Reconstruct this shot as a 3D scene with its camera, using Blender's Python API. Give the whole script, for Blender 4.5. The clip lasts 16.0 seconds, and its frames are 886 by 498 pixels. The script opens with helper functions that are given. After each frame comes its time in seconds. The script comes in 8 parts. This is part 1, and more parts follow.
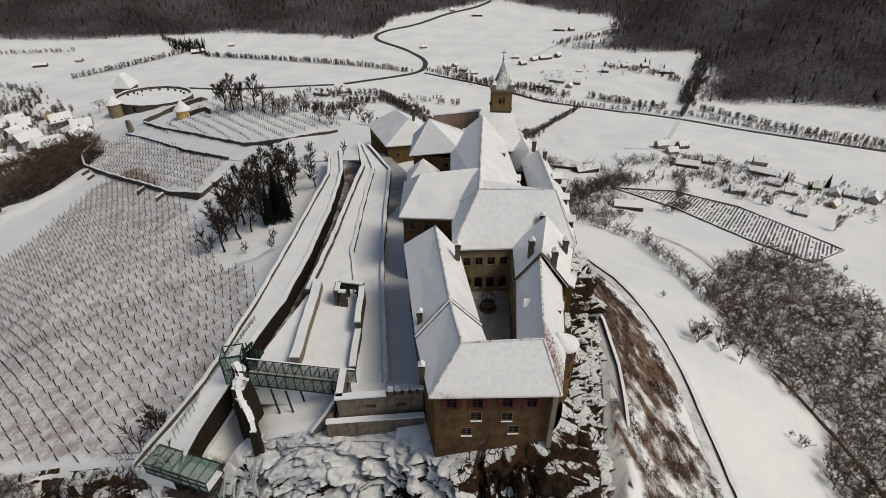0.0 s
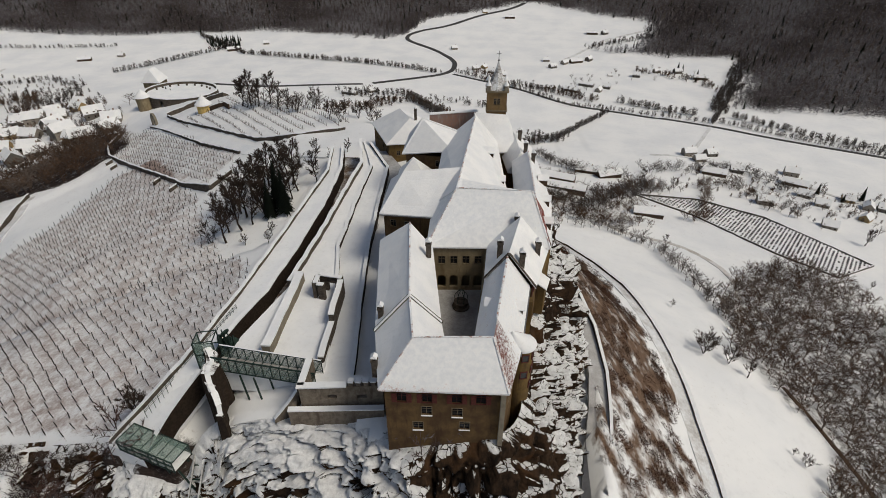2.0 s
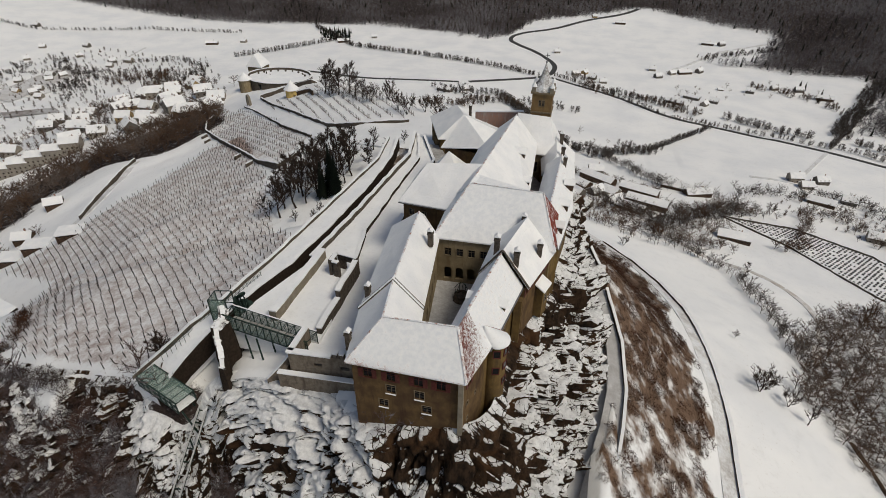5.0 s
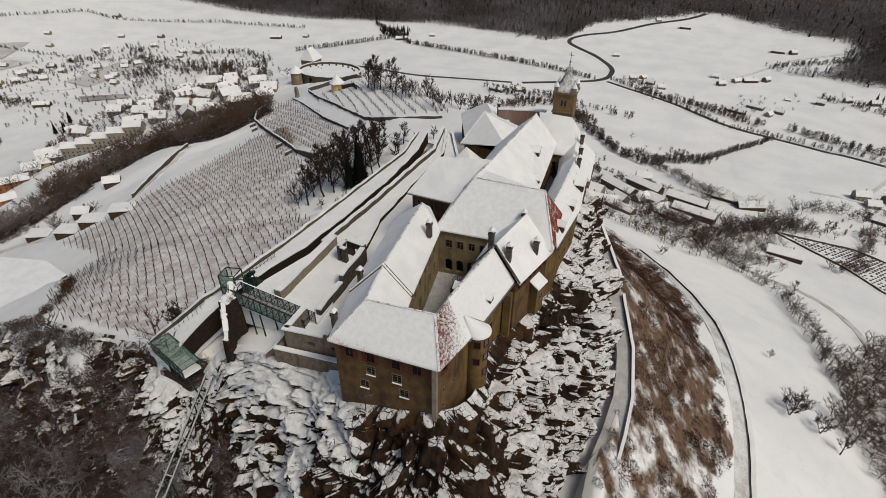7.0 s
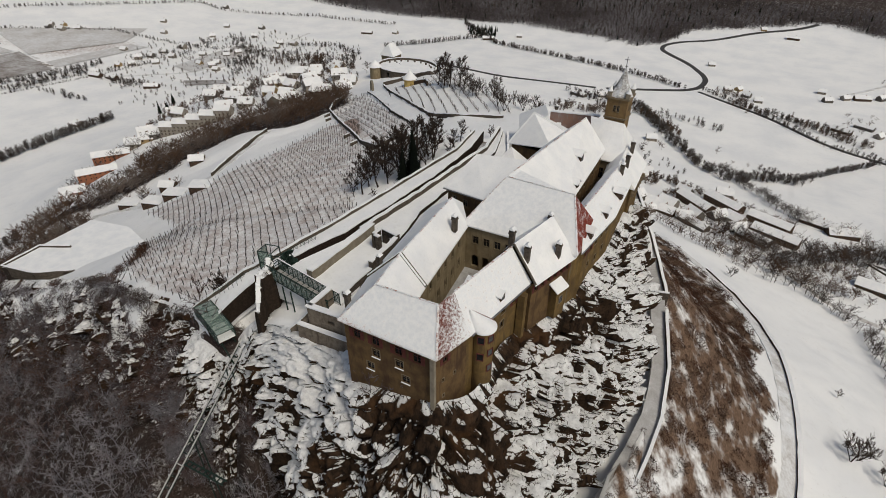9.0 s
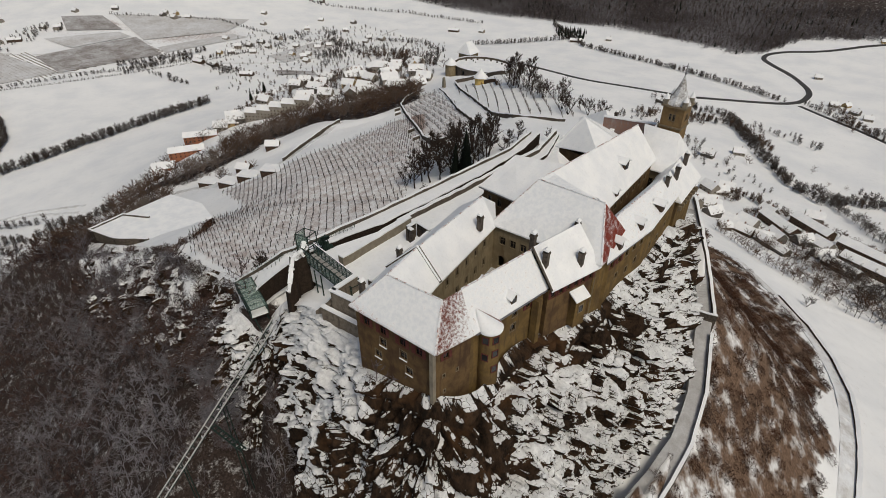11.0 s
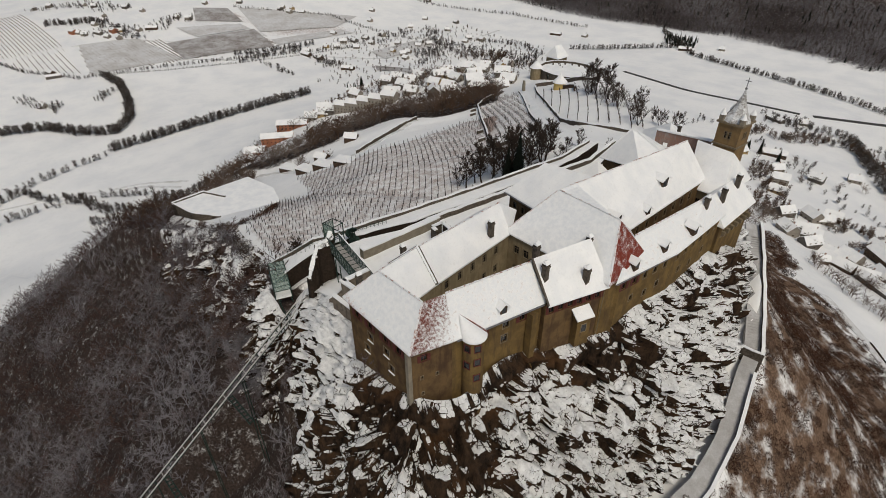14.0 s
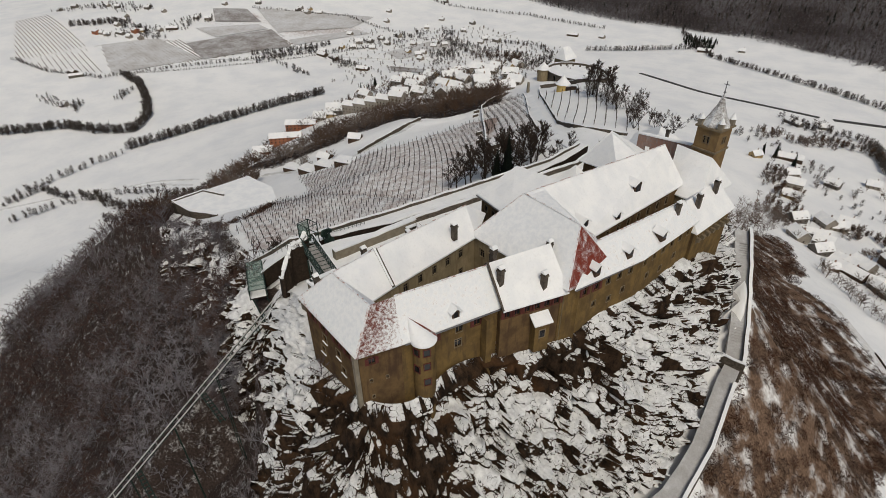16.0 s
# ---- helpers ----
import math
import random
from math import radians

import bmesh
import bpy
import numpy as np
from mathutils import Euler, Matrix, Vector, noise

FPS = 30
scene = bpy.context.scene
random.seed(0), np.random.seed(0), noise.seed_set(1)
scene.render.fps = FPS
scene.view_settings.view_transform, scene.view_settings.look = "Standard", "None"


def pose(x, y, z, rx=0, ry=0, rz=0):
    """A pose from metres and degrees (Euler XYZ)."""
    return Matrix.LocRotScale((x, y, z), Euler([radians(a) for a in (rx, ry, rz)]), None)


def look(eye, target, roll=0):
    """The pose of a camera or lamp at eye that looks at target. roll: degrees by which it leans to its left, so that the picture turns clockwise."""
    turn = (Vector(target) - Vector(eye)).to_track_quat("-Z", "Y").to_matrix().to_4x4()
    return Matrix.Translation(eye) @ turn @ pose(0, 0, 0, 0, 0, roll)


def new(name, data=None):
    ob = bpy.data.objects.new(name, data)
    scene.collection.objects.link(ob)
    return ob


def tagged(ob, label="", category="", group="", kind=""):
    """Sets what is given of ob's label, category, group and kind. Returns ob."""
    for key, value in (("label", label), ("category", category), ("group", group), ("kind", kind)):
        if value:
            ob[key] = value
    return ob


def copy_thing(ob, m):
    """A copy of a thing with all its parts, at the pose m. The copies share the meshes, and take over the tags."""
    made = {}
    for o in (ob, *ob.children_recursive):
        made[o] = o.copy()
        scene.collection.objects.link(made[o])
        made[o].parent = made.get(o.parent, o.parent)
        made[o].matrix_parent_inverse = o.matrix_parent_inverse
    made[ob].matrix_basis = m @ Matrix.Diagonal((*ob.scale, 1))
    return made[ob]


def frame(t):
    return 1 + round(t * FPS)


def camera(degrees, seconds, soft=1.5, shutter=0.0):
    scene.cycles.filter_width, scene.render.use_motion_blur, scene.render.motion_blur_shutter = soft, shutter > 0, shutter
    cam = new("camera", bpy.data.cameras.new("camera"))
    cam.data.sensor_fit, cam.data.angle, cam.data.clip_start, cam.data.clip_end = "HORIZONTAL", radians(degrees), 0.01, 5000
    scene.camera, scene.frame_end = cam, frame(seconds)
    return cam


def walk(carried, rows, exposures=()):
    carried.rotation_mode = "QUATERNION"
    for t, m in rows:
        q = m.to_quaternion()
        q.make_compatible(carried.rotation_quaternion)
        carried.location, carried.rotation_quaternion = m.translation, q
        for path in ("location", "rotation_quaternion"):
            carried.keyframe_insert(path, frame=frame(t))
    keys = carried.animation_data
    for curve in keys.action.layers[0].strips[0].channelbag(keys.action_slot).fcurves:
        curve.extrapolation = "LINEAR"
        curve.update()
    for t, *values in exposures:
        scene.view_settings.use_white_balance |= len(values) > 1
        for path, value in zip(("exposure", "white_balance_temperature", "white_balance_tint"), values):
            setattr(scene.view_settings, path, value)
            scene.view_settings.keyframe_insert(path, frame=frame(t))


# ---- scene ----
# The camera and its flight: rows are seconds, place, yaw, pitch, roll, in the first camera's own axes.
cam = camera(78.2, 16.0, 0.6)
METRES, EYE, TILT, LEAN, TURN = 80.0, 60.0, -34.4, 0.0, 0.0
ROWS = [
    (0.0, 0.0, 0.0, 0.0, 0.0, 0.0, -0.0),
    (0.5, 0.0294, -0.0023, -0.002, 0.04, 0.04, -0.01),
    (1.0, 0.0623, -0.0051, -0.0037, 0.72, 0.08, -0.48),
    (1.5, 0.0938, -0.0078, -0.0049, 1.86, 0.08, -1.29),
    (2.0, 0.1286, -0.0101, -0.0066, 3.0, 0.08, -2.11),
    (2.5, 0.1604, -0.0112, -0.0081, 4.15, 0.03, -2.97),
    (3.0, 0.1948, -0.0128, -0.0088, 5.85, -0.06, -4.15),
    (3.5, 0.2271, -0.0134, -0.0087, 7.61, -0.2, -5.38),
    (4.0, 0.2622, -0.0146, -0.0087, 9.35, -0.37, -6.59),
    (6.5, 0.4187, -0.0086, -0.0092, 16.06, -1.4, -11.11),
    (7.0, 0.4504, -0.0058, -0.0073, 17.53, -1.69, -12.01),
    (7.5, 0.4791, -0.0022, -0.0052, 19.05, -2.0, -12.95),
    (8.0, 0.5094, 0.0029, -0.0011, 21.07, -2.48, -14.19),
    (8.5, 0.5367, 0.0094, 0.003, 23.51, -3.09, -15.64),
    (9.0, 0.5651, 0.0185, 0.0088, 25.61, -3.69, -16.8),
    (11.5, 0.6878, 0.0854, 0.0527, 36.25, -7.34, -22.13),
    (12.0, 0.7101, 0.1039, 0.0643, 38.42, -8.17, -23.08),
    (12.5, 0.7294, 0.1217, 0.0759, 40.36, -8.91, -23.86),
    (13.0, 0.7503, 0.1419, 0.0896, 42.43, -9.73, -24.66),
    (13.5, 0.7696, 0.1613, 0.1025, 43.89, -10.31, -25.15),
    (14.0, 0.7901, 0.182, 0.1167, 44.7, -10.64, -25.38),
    (14.5, 0.8086, 0.2017, 0.1301, 45.24, -10.85, -25.52),
    (15.0, 0.8288, 0.2233, 0.1453, 45.73, -11.05, -25.64),
    (15.5, 0.8464, 0.2441, 0.1593, 46.05, -11.17, -25.68),
    (16.0, 0.8645, 0.2684, 0.1754, 46.91, -11.53, -25.88),
]
EXPOSURE = [(0.0, -0.55, 6550, 5)]
walk(cam, [(t, pose(0, 0, EYE, TILT, LEAN, TURN) @ pose(METRES * x, METRES * y, METRES * z, 90 + pitch, roll, yaw))
           for t, x, y, z, yaw, pitch, roll in ROWS], EXPOSURE)

# ---- light: a hazy winter morning, low soft sun from the east ----
SUN_AZ, SUN_EL = radians(116), radians(54)
sky_world = bpy.data.worlds.new("winter_sky")
scene.world = sky_world
sky_world.use_nodes = True
wn = sky_world.node_tree
wn.nodes.clear()
sky = wn.nodes.new("ShaderNodeTexSky")
sky.sky_type, sky.sun_disc, sky.sun_elevation, sky.sun_rotation = "NISHITA", False, SUN_EL, SUN_AZ
sky.air_density, sky.dust_density, sky.ozone_density = 0.9, 3.0, 0.6
bgd = wn.nodes.new("ShaderNodeBackground")
bgd.inputs["Strength"].default_value = 0.095
wout = wn.nodes.new("ShaderNodeOutputWorld")
wn.links.new(sky.outputs[0], bgd.inputs["Color"])
wn.links.new(bgd.outputs[0], wout.inputs[0])
sun_data = bpy.data.lights.new("sun", "SUN")
sun_data.energy, sun_data.angle, sun_data.color = 2.5, radians(20), (1.0, 0.90, 0.78)
sun = new("sun", sun_data)
sun.matrix_world = look((200 * math.sin(SUN_AZ) * math.cos(SUN_EL), 200 * math.cos(SUN_AZ) * math.cos(SUN_EL), 200 * math.sin(SUN_EL)), (0, 0, 0))


# ---- materials ----
class Nodes:
    """A short hand for building node materials."""

    def __init__(self, name, rough=0.8, metal=0.0):
        self.m = bpy.data.materials.new(name)
        self.m.use_nodes = True
        self.t = self.m.node_tree
        self.b = self.t.nodes["Principled BSDF"]
        self.b.inputs["Roughness"].default_value = rough
        self.b.inputs["Metallic"].default_value = metal
        self.b.inputs["Specular IOR Level"].default_value = 0.08
        self.pos = self.node("ShaderNodeNewGeometry")

    def node(self, kind, **kw):
        n = self.t.nodes.new(kind)
        for k, v in kw.items():
            setattr(n, k, v)
        return n

    def put(self, socket, value):
        if isinstance(value, bpy.types.NodeSocket):
            self.t.links.new(value, socket)
        elif isinstance(value, (tuple, list)) and len(value) == 3 and socket.type == "RGBA":
            socket.default_value = (*value, 1)
        else:
            socket.default_value = value

    def noise(self, scale, detail=4.0, rough=0.6, vec=None, distort=0.0):
        n = self.node("ShaderNodeTexNoise")
        n.inputs["Scale"].default_value, n.inputs["Detail"].default_value = scale, detail
        n.inputs["Roughness"].default_value, n.inputs["Distortion"].default_value = rough, distort
        self.put(n.inputs["Vector"], vec or self.pos.outputs["Position"])
        return n.outputs[0]

    def math(self, op, a, b=0.0, clamp=False):
        n = self.node("ShaderNodeMath", operation=op, use_clamp=clamp)
        self.put(n.inputs[0], a)
        self.put(n.inputs[1], b)
        return n.outputs[0]

    def ramp(self, fac, lo, hi):
        n = self.node("ShaderNodeMapRange", interpolation_type="SMOOTHSTEP")
        self.put(n.inputs[0], fac)
        n.inputs[1].default_value, n.inputs[2].default_value = lo, hi
        return n.outputs[0]

    def mix(self, fac, a, b):
        n = self.node("ShaderNodeMix", data_type="RGBA")
        self.put(n.inputs[0], fac)
        self.put(n.inputs[6], a)
        self.put(n.inputs[7], b)
        return n.outputs[2]

    def up(self):
        s = self.node("ShaderNodeSeparateXYZ")
        self.put(s.inputs[0], self.pos.outputs["Normal"])
        return s.outputs[2]

    def attr(self, name):
        a = self.node("ShaderNodeAttribute", attribute_name=name)
        s = self.node("ShaderNodeSeparateColor")
        self.put(s.inputs[0], a.outputs["Color"])
        return s.outputs

    def stretched(self, sx, sy, sz):
        n = self.node("ShaderNodeMapping")
        n.inputs["Scale"].default_value = (sx, sy, sz)
        self.put(n.inputs["Vector"], self.pos.outputs["Position"])
        return n.outputs[0]

    def bump(self, height, strength=0.4, dist=0.1):
        n = self.node("ShaderNodeBump")
        n.inputs["Strength"].default_value, n.inputs["Distance"].default_value = strength, dist
        self.put(n.inputs["Height"], height)
        self.put(self.b.inputs["Normal"], n.outputs[0])

    def done(self, colour):
        self.put(self.b.inputs["Base Color"], colour)
        return self.m


SNOW_A, SNOW_B = (0.90, 0.905, 0.91), (0.80, 0.815, 0.84)


def plain(name, a, b, rough=0.8, scale=1.2, metal=0.0, bump=0.3, stain=None):
    """A surface of two close tones: broad blotches, fine grain and, where given, dark stains."""
    n = Nodes(name, rough, metal)
    big, fine = n.noise(scale, 5), n.noise(scale * 14, 3)
    c = n.mix(n.ramp(big, 0.35, 0.68), a, b)
    c = n.mix(n.math("MULTIPLY", n.ramp(fine, 0.45, 0.75), 0.35), c, tuple(v * 0.6 for v in a))
    if stain:
        streak = n.noise(0.9, 6, 0.7, n.stretched(1, 1, 0.18))
        blot = n.noise(0.22, 5, 0.65, n.stretched(1, 1, 0.7))
        c = n.mix(n.math("MULTIPLY", n.ramp(blot, 0.5, 0.66), 0.6), c, tuple(0.4 * p + 0.6 * q for p, q in zip(b, stain)))
        c = n.mix(n.math("MULTIPLY", n.ramp(streak, 0.48, 0.70), 0.8), c, stain)
    n.bump(n.math("ADD", big, n.math("MULTIPLY", fine, 0.3)), bump, 0.05)
    return n.done(c)


def snow(name, a=SNOW_A, b=SNOW_B, scale=0.12, bump=0.25):
    n = Nodes(name, 0.75)
    big, mid, fine = n.noise(scale, 4), n.noise(scale * 9, 5), n.noise(scale * 60, 3)
    c = n.mix(n.ramp(big, 0.3, 0.7), a, b)
    c = n.mix(n.math("MULTIPLY", n.ramp(mid, 0.5, 0.75), 0.25), c, (0.62, 0.61, 0.60))
    n.bump(n.math("ADD", mid, n.math("MULTIPLY", fine, 0.4)), bump, 0.15)
    return n.done(c)


def snow_over(name, under_a, under_b, cover, scale=1.0, soft=0.12, rows=None, use_up=0.0, rough=0.85, bare=None):
    """Snow lying in patches over another surface. cover: 0 bare to 1 white; use_up: how far flat faces hold more of it;
    bare: direction, start, reach and weight of a side that the wind has swept."""
    n = Nodes(name, rough)
    big, mid, fine = n.noise(scale * 0.3, 4), n.noise(scale * 2.2, 6, 0.7), n.noise(scale * 11, 4, 0.7)
    f = n.math("ADD", n.math("MULTIPLY", big, 0.45), n.math("ADD", n.math("MULTIPLY", mid, 0.35), n.math("MULTIPLY", fine, 0.2)))
    if use_up:
        f = n.math("ADD", f, n.math("MULTIPLY", n.math("SUBTRACT", n.up(), 0.5), use_up))
    if rows:
        w = n.node("ShaderNodeTexWave", wave_type="BANDS", bands_direction="Z")
        w.inputs["Scale"].default_value, w.inputs["Distortion"].default_value = rows, 1.5
        w.inputs["Detail"].default_value = 2.0
        n.put(w.inputs["Vector"], n.pos.outputs["Position"])
        f = n.math("ADD", f, n.math("MULTIPLY", n.math("SUBTRACT", w.outputs[1], 0.5), 0.07))
    if bare:
        way, start, reach, weight = bare
        dot = n.node("ShaderNodeVectorMath", operation="DOT_PRODUCT")
        n.put(dot.inputs[0], n.pos.outputs["Position"])
        dot.inputs[1].default_value = way
        f = n.math("SUBTRACT", f, n.math("MULTIPLY", n.math("SUBTRACT", 1.0, n.ramp(dot.outputs["Value"], start, start + reach)), weight))
    lo = 1.0 - cover
    fac = n.ramp(f, 0.25 + 0.5 * lo - soft, 0.25 + 0.5 * lo + soft)
    under = n.mix(n.ramp(mid, 0.3, 0.7), under_a, under_b)
    white = n.mix(n.ramp(big, 0.3, 0.7), SNOW_A, SNOW_B)
    n.bump(n.math("ADD", fac, n.math("MULTIPLY", fine, 0.6)), 0.5, 0.12)
    return n.done(n.mix(fac, under, white))


M_SNOW = snow("snow")
M_ROOF = snow("roof_snow", (0.89, 0.89, 0.89), (0.80, 0.81, 0.83), 0.25, 0.35)
M_ROOF_THIN = snow_over("thin_snow_on_tiles", (0.30, 0.15, 0.11), (0.26, 0.16, 0.12), 0.76, 5.0, 0.09, 5.0)
M_ROOF_FRONT = snow_over("front_roof_snow", (0.36, 0.07, 0.045), (0.26, 0.09, 0.06), 0.87, 5.0, 0.09, 5.0, bare=((0.06, 0.0, 1.0), 1.5, 1.9, 0.15))
M_ROOF_HIP = snow_over("wind_swept_hip_tiles", (0.19, 0.042, 0.028), (0.12, 0.04, 0.028), 0.66, 8.0, 0.06, 5.0, bare=((0.882, 0.47, 0.0), 38.2, 4.6, 0.105))
M_ROOF_KEEP = snow_over("keep_roof_snow", (0.22, 0.17, 0.15), (0.18, 0.14, 0.12), 0.95, 4.0, 0.09, 5.0, bare=((-1.0, 0.0, 0.1), -25.0, 8.0, 0.13))
M_ROOF_MOTTLED = snow_over("patchy_snow_on_tiles", (0.36, 0.10, 0.06), (0.24, 0.10, 0.06), 0.60, 3.4, 0.07, 5.0)
M_ROOF_RED = snow_over("red_tiles", (0.23, 0.04, 0.026), (0.14, 0.036, 0.025), 0.36, 2.4, 0.07, 5.0)
M_OCHRE = plain("ochre_plaster", (0.175, 0.115, 0.045), (0.105, 0.069, 0.030), 0.9, 0.35, 0, 0.3, (0.075, 0.05, 0.03))
M_CREAM = plain("cream_plaster", (0.29, 0.235, 0.15), (0.21, 0.168, 0.105), 0.9, 0.35, 0, 0.3, (0.15, 0.11, 0.065))
M_UMBER = plain("weathered_brown_plaster", (0.145, 0.093, 0.044), (0.08, 0.05, 0.028), 0.9, 0.4, 0, 0.3, (0.06, 0.036, 0.024))
M_TOWER = plain("tower_plaster", (0.23, 0.15, 0.07), (0.17, 0.11, 0.055), 0.9, 0.6, 0, 0.3, (0.14, 0.10, 0.06))
M_QUOIN = plain("grey_quoin_stone", (0.25, 0.22, 0.17), (0.19, 0.165, 0.13), 0.9, 0.8)
M_STONE = plain("grey_rubble_stone", (0.13, 0.108, 0.088), (0.06, 0.05, 0.042), 0.95, 1.6, 0, 0.8, (0.08, 0.07, 0.06))
M_BRICK = plain("old_brick", (0.30, 0.17, 0.13), (0.24, 0.18, 0.16), 0.95, 2.2, 0, 0.8, (0.36, 0.32, 0.30))


def rock_material():
    """Dark jointed basalt, with snow held on its blocks and fine cracks between them."""
    n = Nodes("basalt_with_snow", 0.95)
    big, mid, fine = n.noise(0.12, 4), n.noise(0.9, 6, 0.7), n.noise(5.0, 5, 0.7)
    streak = n.noise(0.7, 6, 0.75, n.stretched(1, 1, 0.3))
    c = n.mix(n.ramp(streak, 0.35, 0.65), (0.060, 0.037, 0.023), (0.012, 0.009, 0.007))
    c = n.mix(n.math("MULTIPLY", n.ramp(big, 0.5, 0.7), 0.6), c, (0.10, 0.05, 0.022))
    held, deep = n.attr("snow_hold")[:2]
    hold = n.math("ADD", held, n.math("MULTIPLY", n.math("SUBTRACT", n.up(), 0.30), 0.95))
    hold = n.math("ADD", hold, n.math("ADD", n.math("MULTIPLY", n.math("SUBTRACT", mid, 0.5), 0.45), n.math("MULTIPLY", n.math("SUBTRACT", fine, 0.5), 0.35)))
    shove = n.node("ShaderNodeVectorMath", operation="MULTIPLY_ADD")
    wobble = n.node("ShaderNodeTexNoise")
    wobble.inputs["Scale"].default_value, wobble.inputs["Detail"].default_value = 0.5, 3.0
    n.put(wobble.inputs["Vector"], n.pos.outputs["Position"])
    n.put(shove.inputs[0], wobble.outputs["Color"])
    shove.inputs[1].default_value = (1.1, 1.1, 1.1)
    n.put(shove.inputs[2], n.pos.outputs["Position"])
    # the cracks' near-black holds crevice shade as well as dark joints
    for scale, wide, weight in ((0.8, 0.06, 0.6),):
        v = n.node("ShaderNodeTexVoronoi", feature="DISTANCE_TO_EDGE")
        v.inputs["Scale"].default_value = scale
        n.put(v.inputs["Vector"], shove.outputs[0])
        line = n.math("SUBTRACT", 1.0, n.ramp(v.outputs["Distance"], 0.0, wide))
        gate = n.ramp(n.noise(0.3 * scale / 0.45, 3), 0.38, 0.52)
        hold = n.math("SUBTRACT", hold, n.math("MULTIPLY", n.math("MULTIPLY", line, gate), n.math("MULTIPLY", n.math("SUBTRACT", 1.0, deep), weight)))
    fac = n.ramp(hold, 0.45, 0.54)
    n.bump(n.math("ADD", n.math("MULTIPLY", fac, 0.8), n.math("ADD", mid, n.math("MULTIPLY", fine, 0.5))), 1.0, 0.4)
    return n.done(n.mix(fac, c, n.mix(n.ramp(mid, 0.35, 0.7), SNOW_A, (0.66, 0.66, 0.67))))




def wood_material(name, a, b, frost, patch, much, start=0.47):
    """Leafless twigs: brown from tree to tree, with hoar frost on whole stands and single boughs."""
    n = Nodes(name, 0.9)
    stand, tree, bough = n.noise(patch, 4), n.noise(0.16, 3), n.noise(1.1, 4, 0.7)
    c = n.mix(n.ramp(tree, 0.38, 0.62), a, b)
    f = n.math("ADD", n.math("MULTIPLY", stand, 0.5), n.math("ADD", n.math("MULTIPLY", tree, 0.25), n.math("MULTIPLY", bough, 0.25)))
    return n.done(n.mix(n.math("MULTIPLY", n.ramp(f, start, start + 0.15), much), c, frost))


M_SLOPE = wood_material("brown_slope_woods", (0.085, 0.052, 0.043), (0.030, 0.019, 0.017), (0.27, 0.26, 0.285), 0.028, 0.85, 0.44)
M_WOODS = wood_material("frosted_woods", (0.088, 0.074, 0.076), (0.040, 0.034, 0.036), (0.30, 0.29, 0.31), 0.006, 0.75, 0.43)
M_ROCK = rock_material()
M_SHINGLE = snow_over("grey_shingles_with_snow", (0.20, 0.175, 0.155), (0.12, 0.105, 0.095), 0.50, 1.6, 0.10)
M_ROWS = plain("far_vine_stock", (0.30, 0.27, 0.25), (0.22, 0.195, 0.18), 0.9, 0.3)
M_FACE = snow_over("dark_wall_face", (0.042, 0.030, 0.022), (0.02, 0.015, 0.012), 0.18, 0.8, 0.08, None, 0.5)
M_RED = plain("red_brown_paint", (0.115, 0.036, 0.03), (0.08, 0.026, 0.022), 0.6, 3)
M_TRIM = plain("window_surround", (0.21, 0.165, 0.11), (0.15, 0.12, 0.08), 0.8, 2)
M_WOOD = plain("dark_wood", (0.09, 0.06, 0.04), (0.06, 0.04, 0.03), 0.8, 3)
M_POST = plain("weathered_vine_posts", (0.035, 0.028, 0.024), (0.02, 0.016, 0.014), 0.9, 3)
M_CANE = plain("vine_canes", (0.25, 0.19, 0.165), (0.16, 0.115, 0.10), 0.9, 0.3)
M_STEEL = plain("dark_green_steel", (0.035, 0.06, 0.05), (0.025, 0.04, 0.035), 0.5, 4, 0.4)
M_RAIL = plain("rail_steel", (0.62, 0.61, 0.60), (0.45, 0.44, 0.43), 0.5, 4, 0.2)
M_ROAD = plain("wet_asphalt", (0.075, 0.073, 0.073), (0.055, 0.053, 0.052), 0.7, 0.5)
M_TRACK = snow_over("trodden_track", (0.32, 0.29, 0.27), (0.22, 0.20, 0.18), 0.62, 0.5, 0.2)
M_LANE = snow_over("swept_lane", (0.20, 0.185, 0.17), (0.15, 0.135, 0.125), 0.34, 0.3, 0.3)
M_METAL = plain("sheet_metal", (0.22, 0.22, 0.23), (0.16, 0.16, 0.17), 0.5, 2, 0.5)
M_BARK = snow_over("bark", (0.045, 0.033, 0.026), (0.022, 0.017, 0.014), 0.10, 3.0, 0.08, None, 0.2)
M_TWIG = snow_over("bare_twigs", (0.075, 0.054, 0.043), (0.036, 0.027, 0.022), 0.17, 1.2, 0.12, None, 0.1)
M_FIR = snow_over("fir_needles", (0.025, 0.033, 0.022), (0.016, 0.02, 0.014), 0.22, 1.5, 0.1, None, 0.3)
M_HEDGE = snow_over("frosted_hedge", (0.085, 0.068, 0.058), (0.036, 0.028, 0.024), 0.23, 0.8, 0.14, None, 0.1)
M_BRUSH = wood_material("brown_brush", (0.075, 0.036, 0.022), (0.028, 0.015, 0.010), (0.20, 0.15, 0.125), 0.06, 0.45)


def glass(name, tint):
    n = Nodes(name, 0.08)
    n.b.inputs["Specular IOR Level"].default_value = 0.35
    return n.done(n.mix(n.noise(1.5, 2), tint, tuple(v * 0.6 for v in tint)))


M_PANE = glass("dark_window_glass", (0.02, 0.02, 0.022))


def clear(name, tint, alpha):
    n = Nodes(name, 0.12)
    n.b.inputs["Alpha"].default_value = alpha
    return n.done(n.mix(n.noise(0.8, 3), tint, tuple(min(1, v * 1.5) for v in tint)))


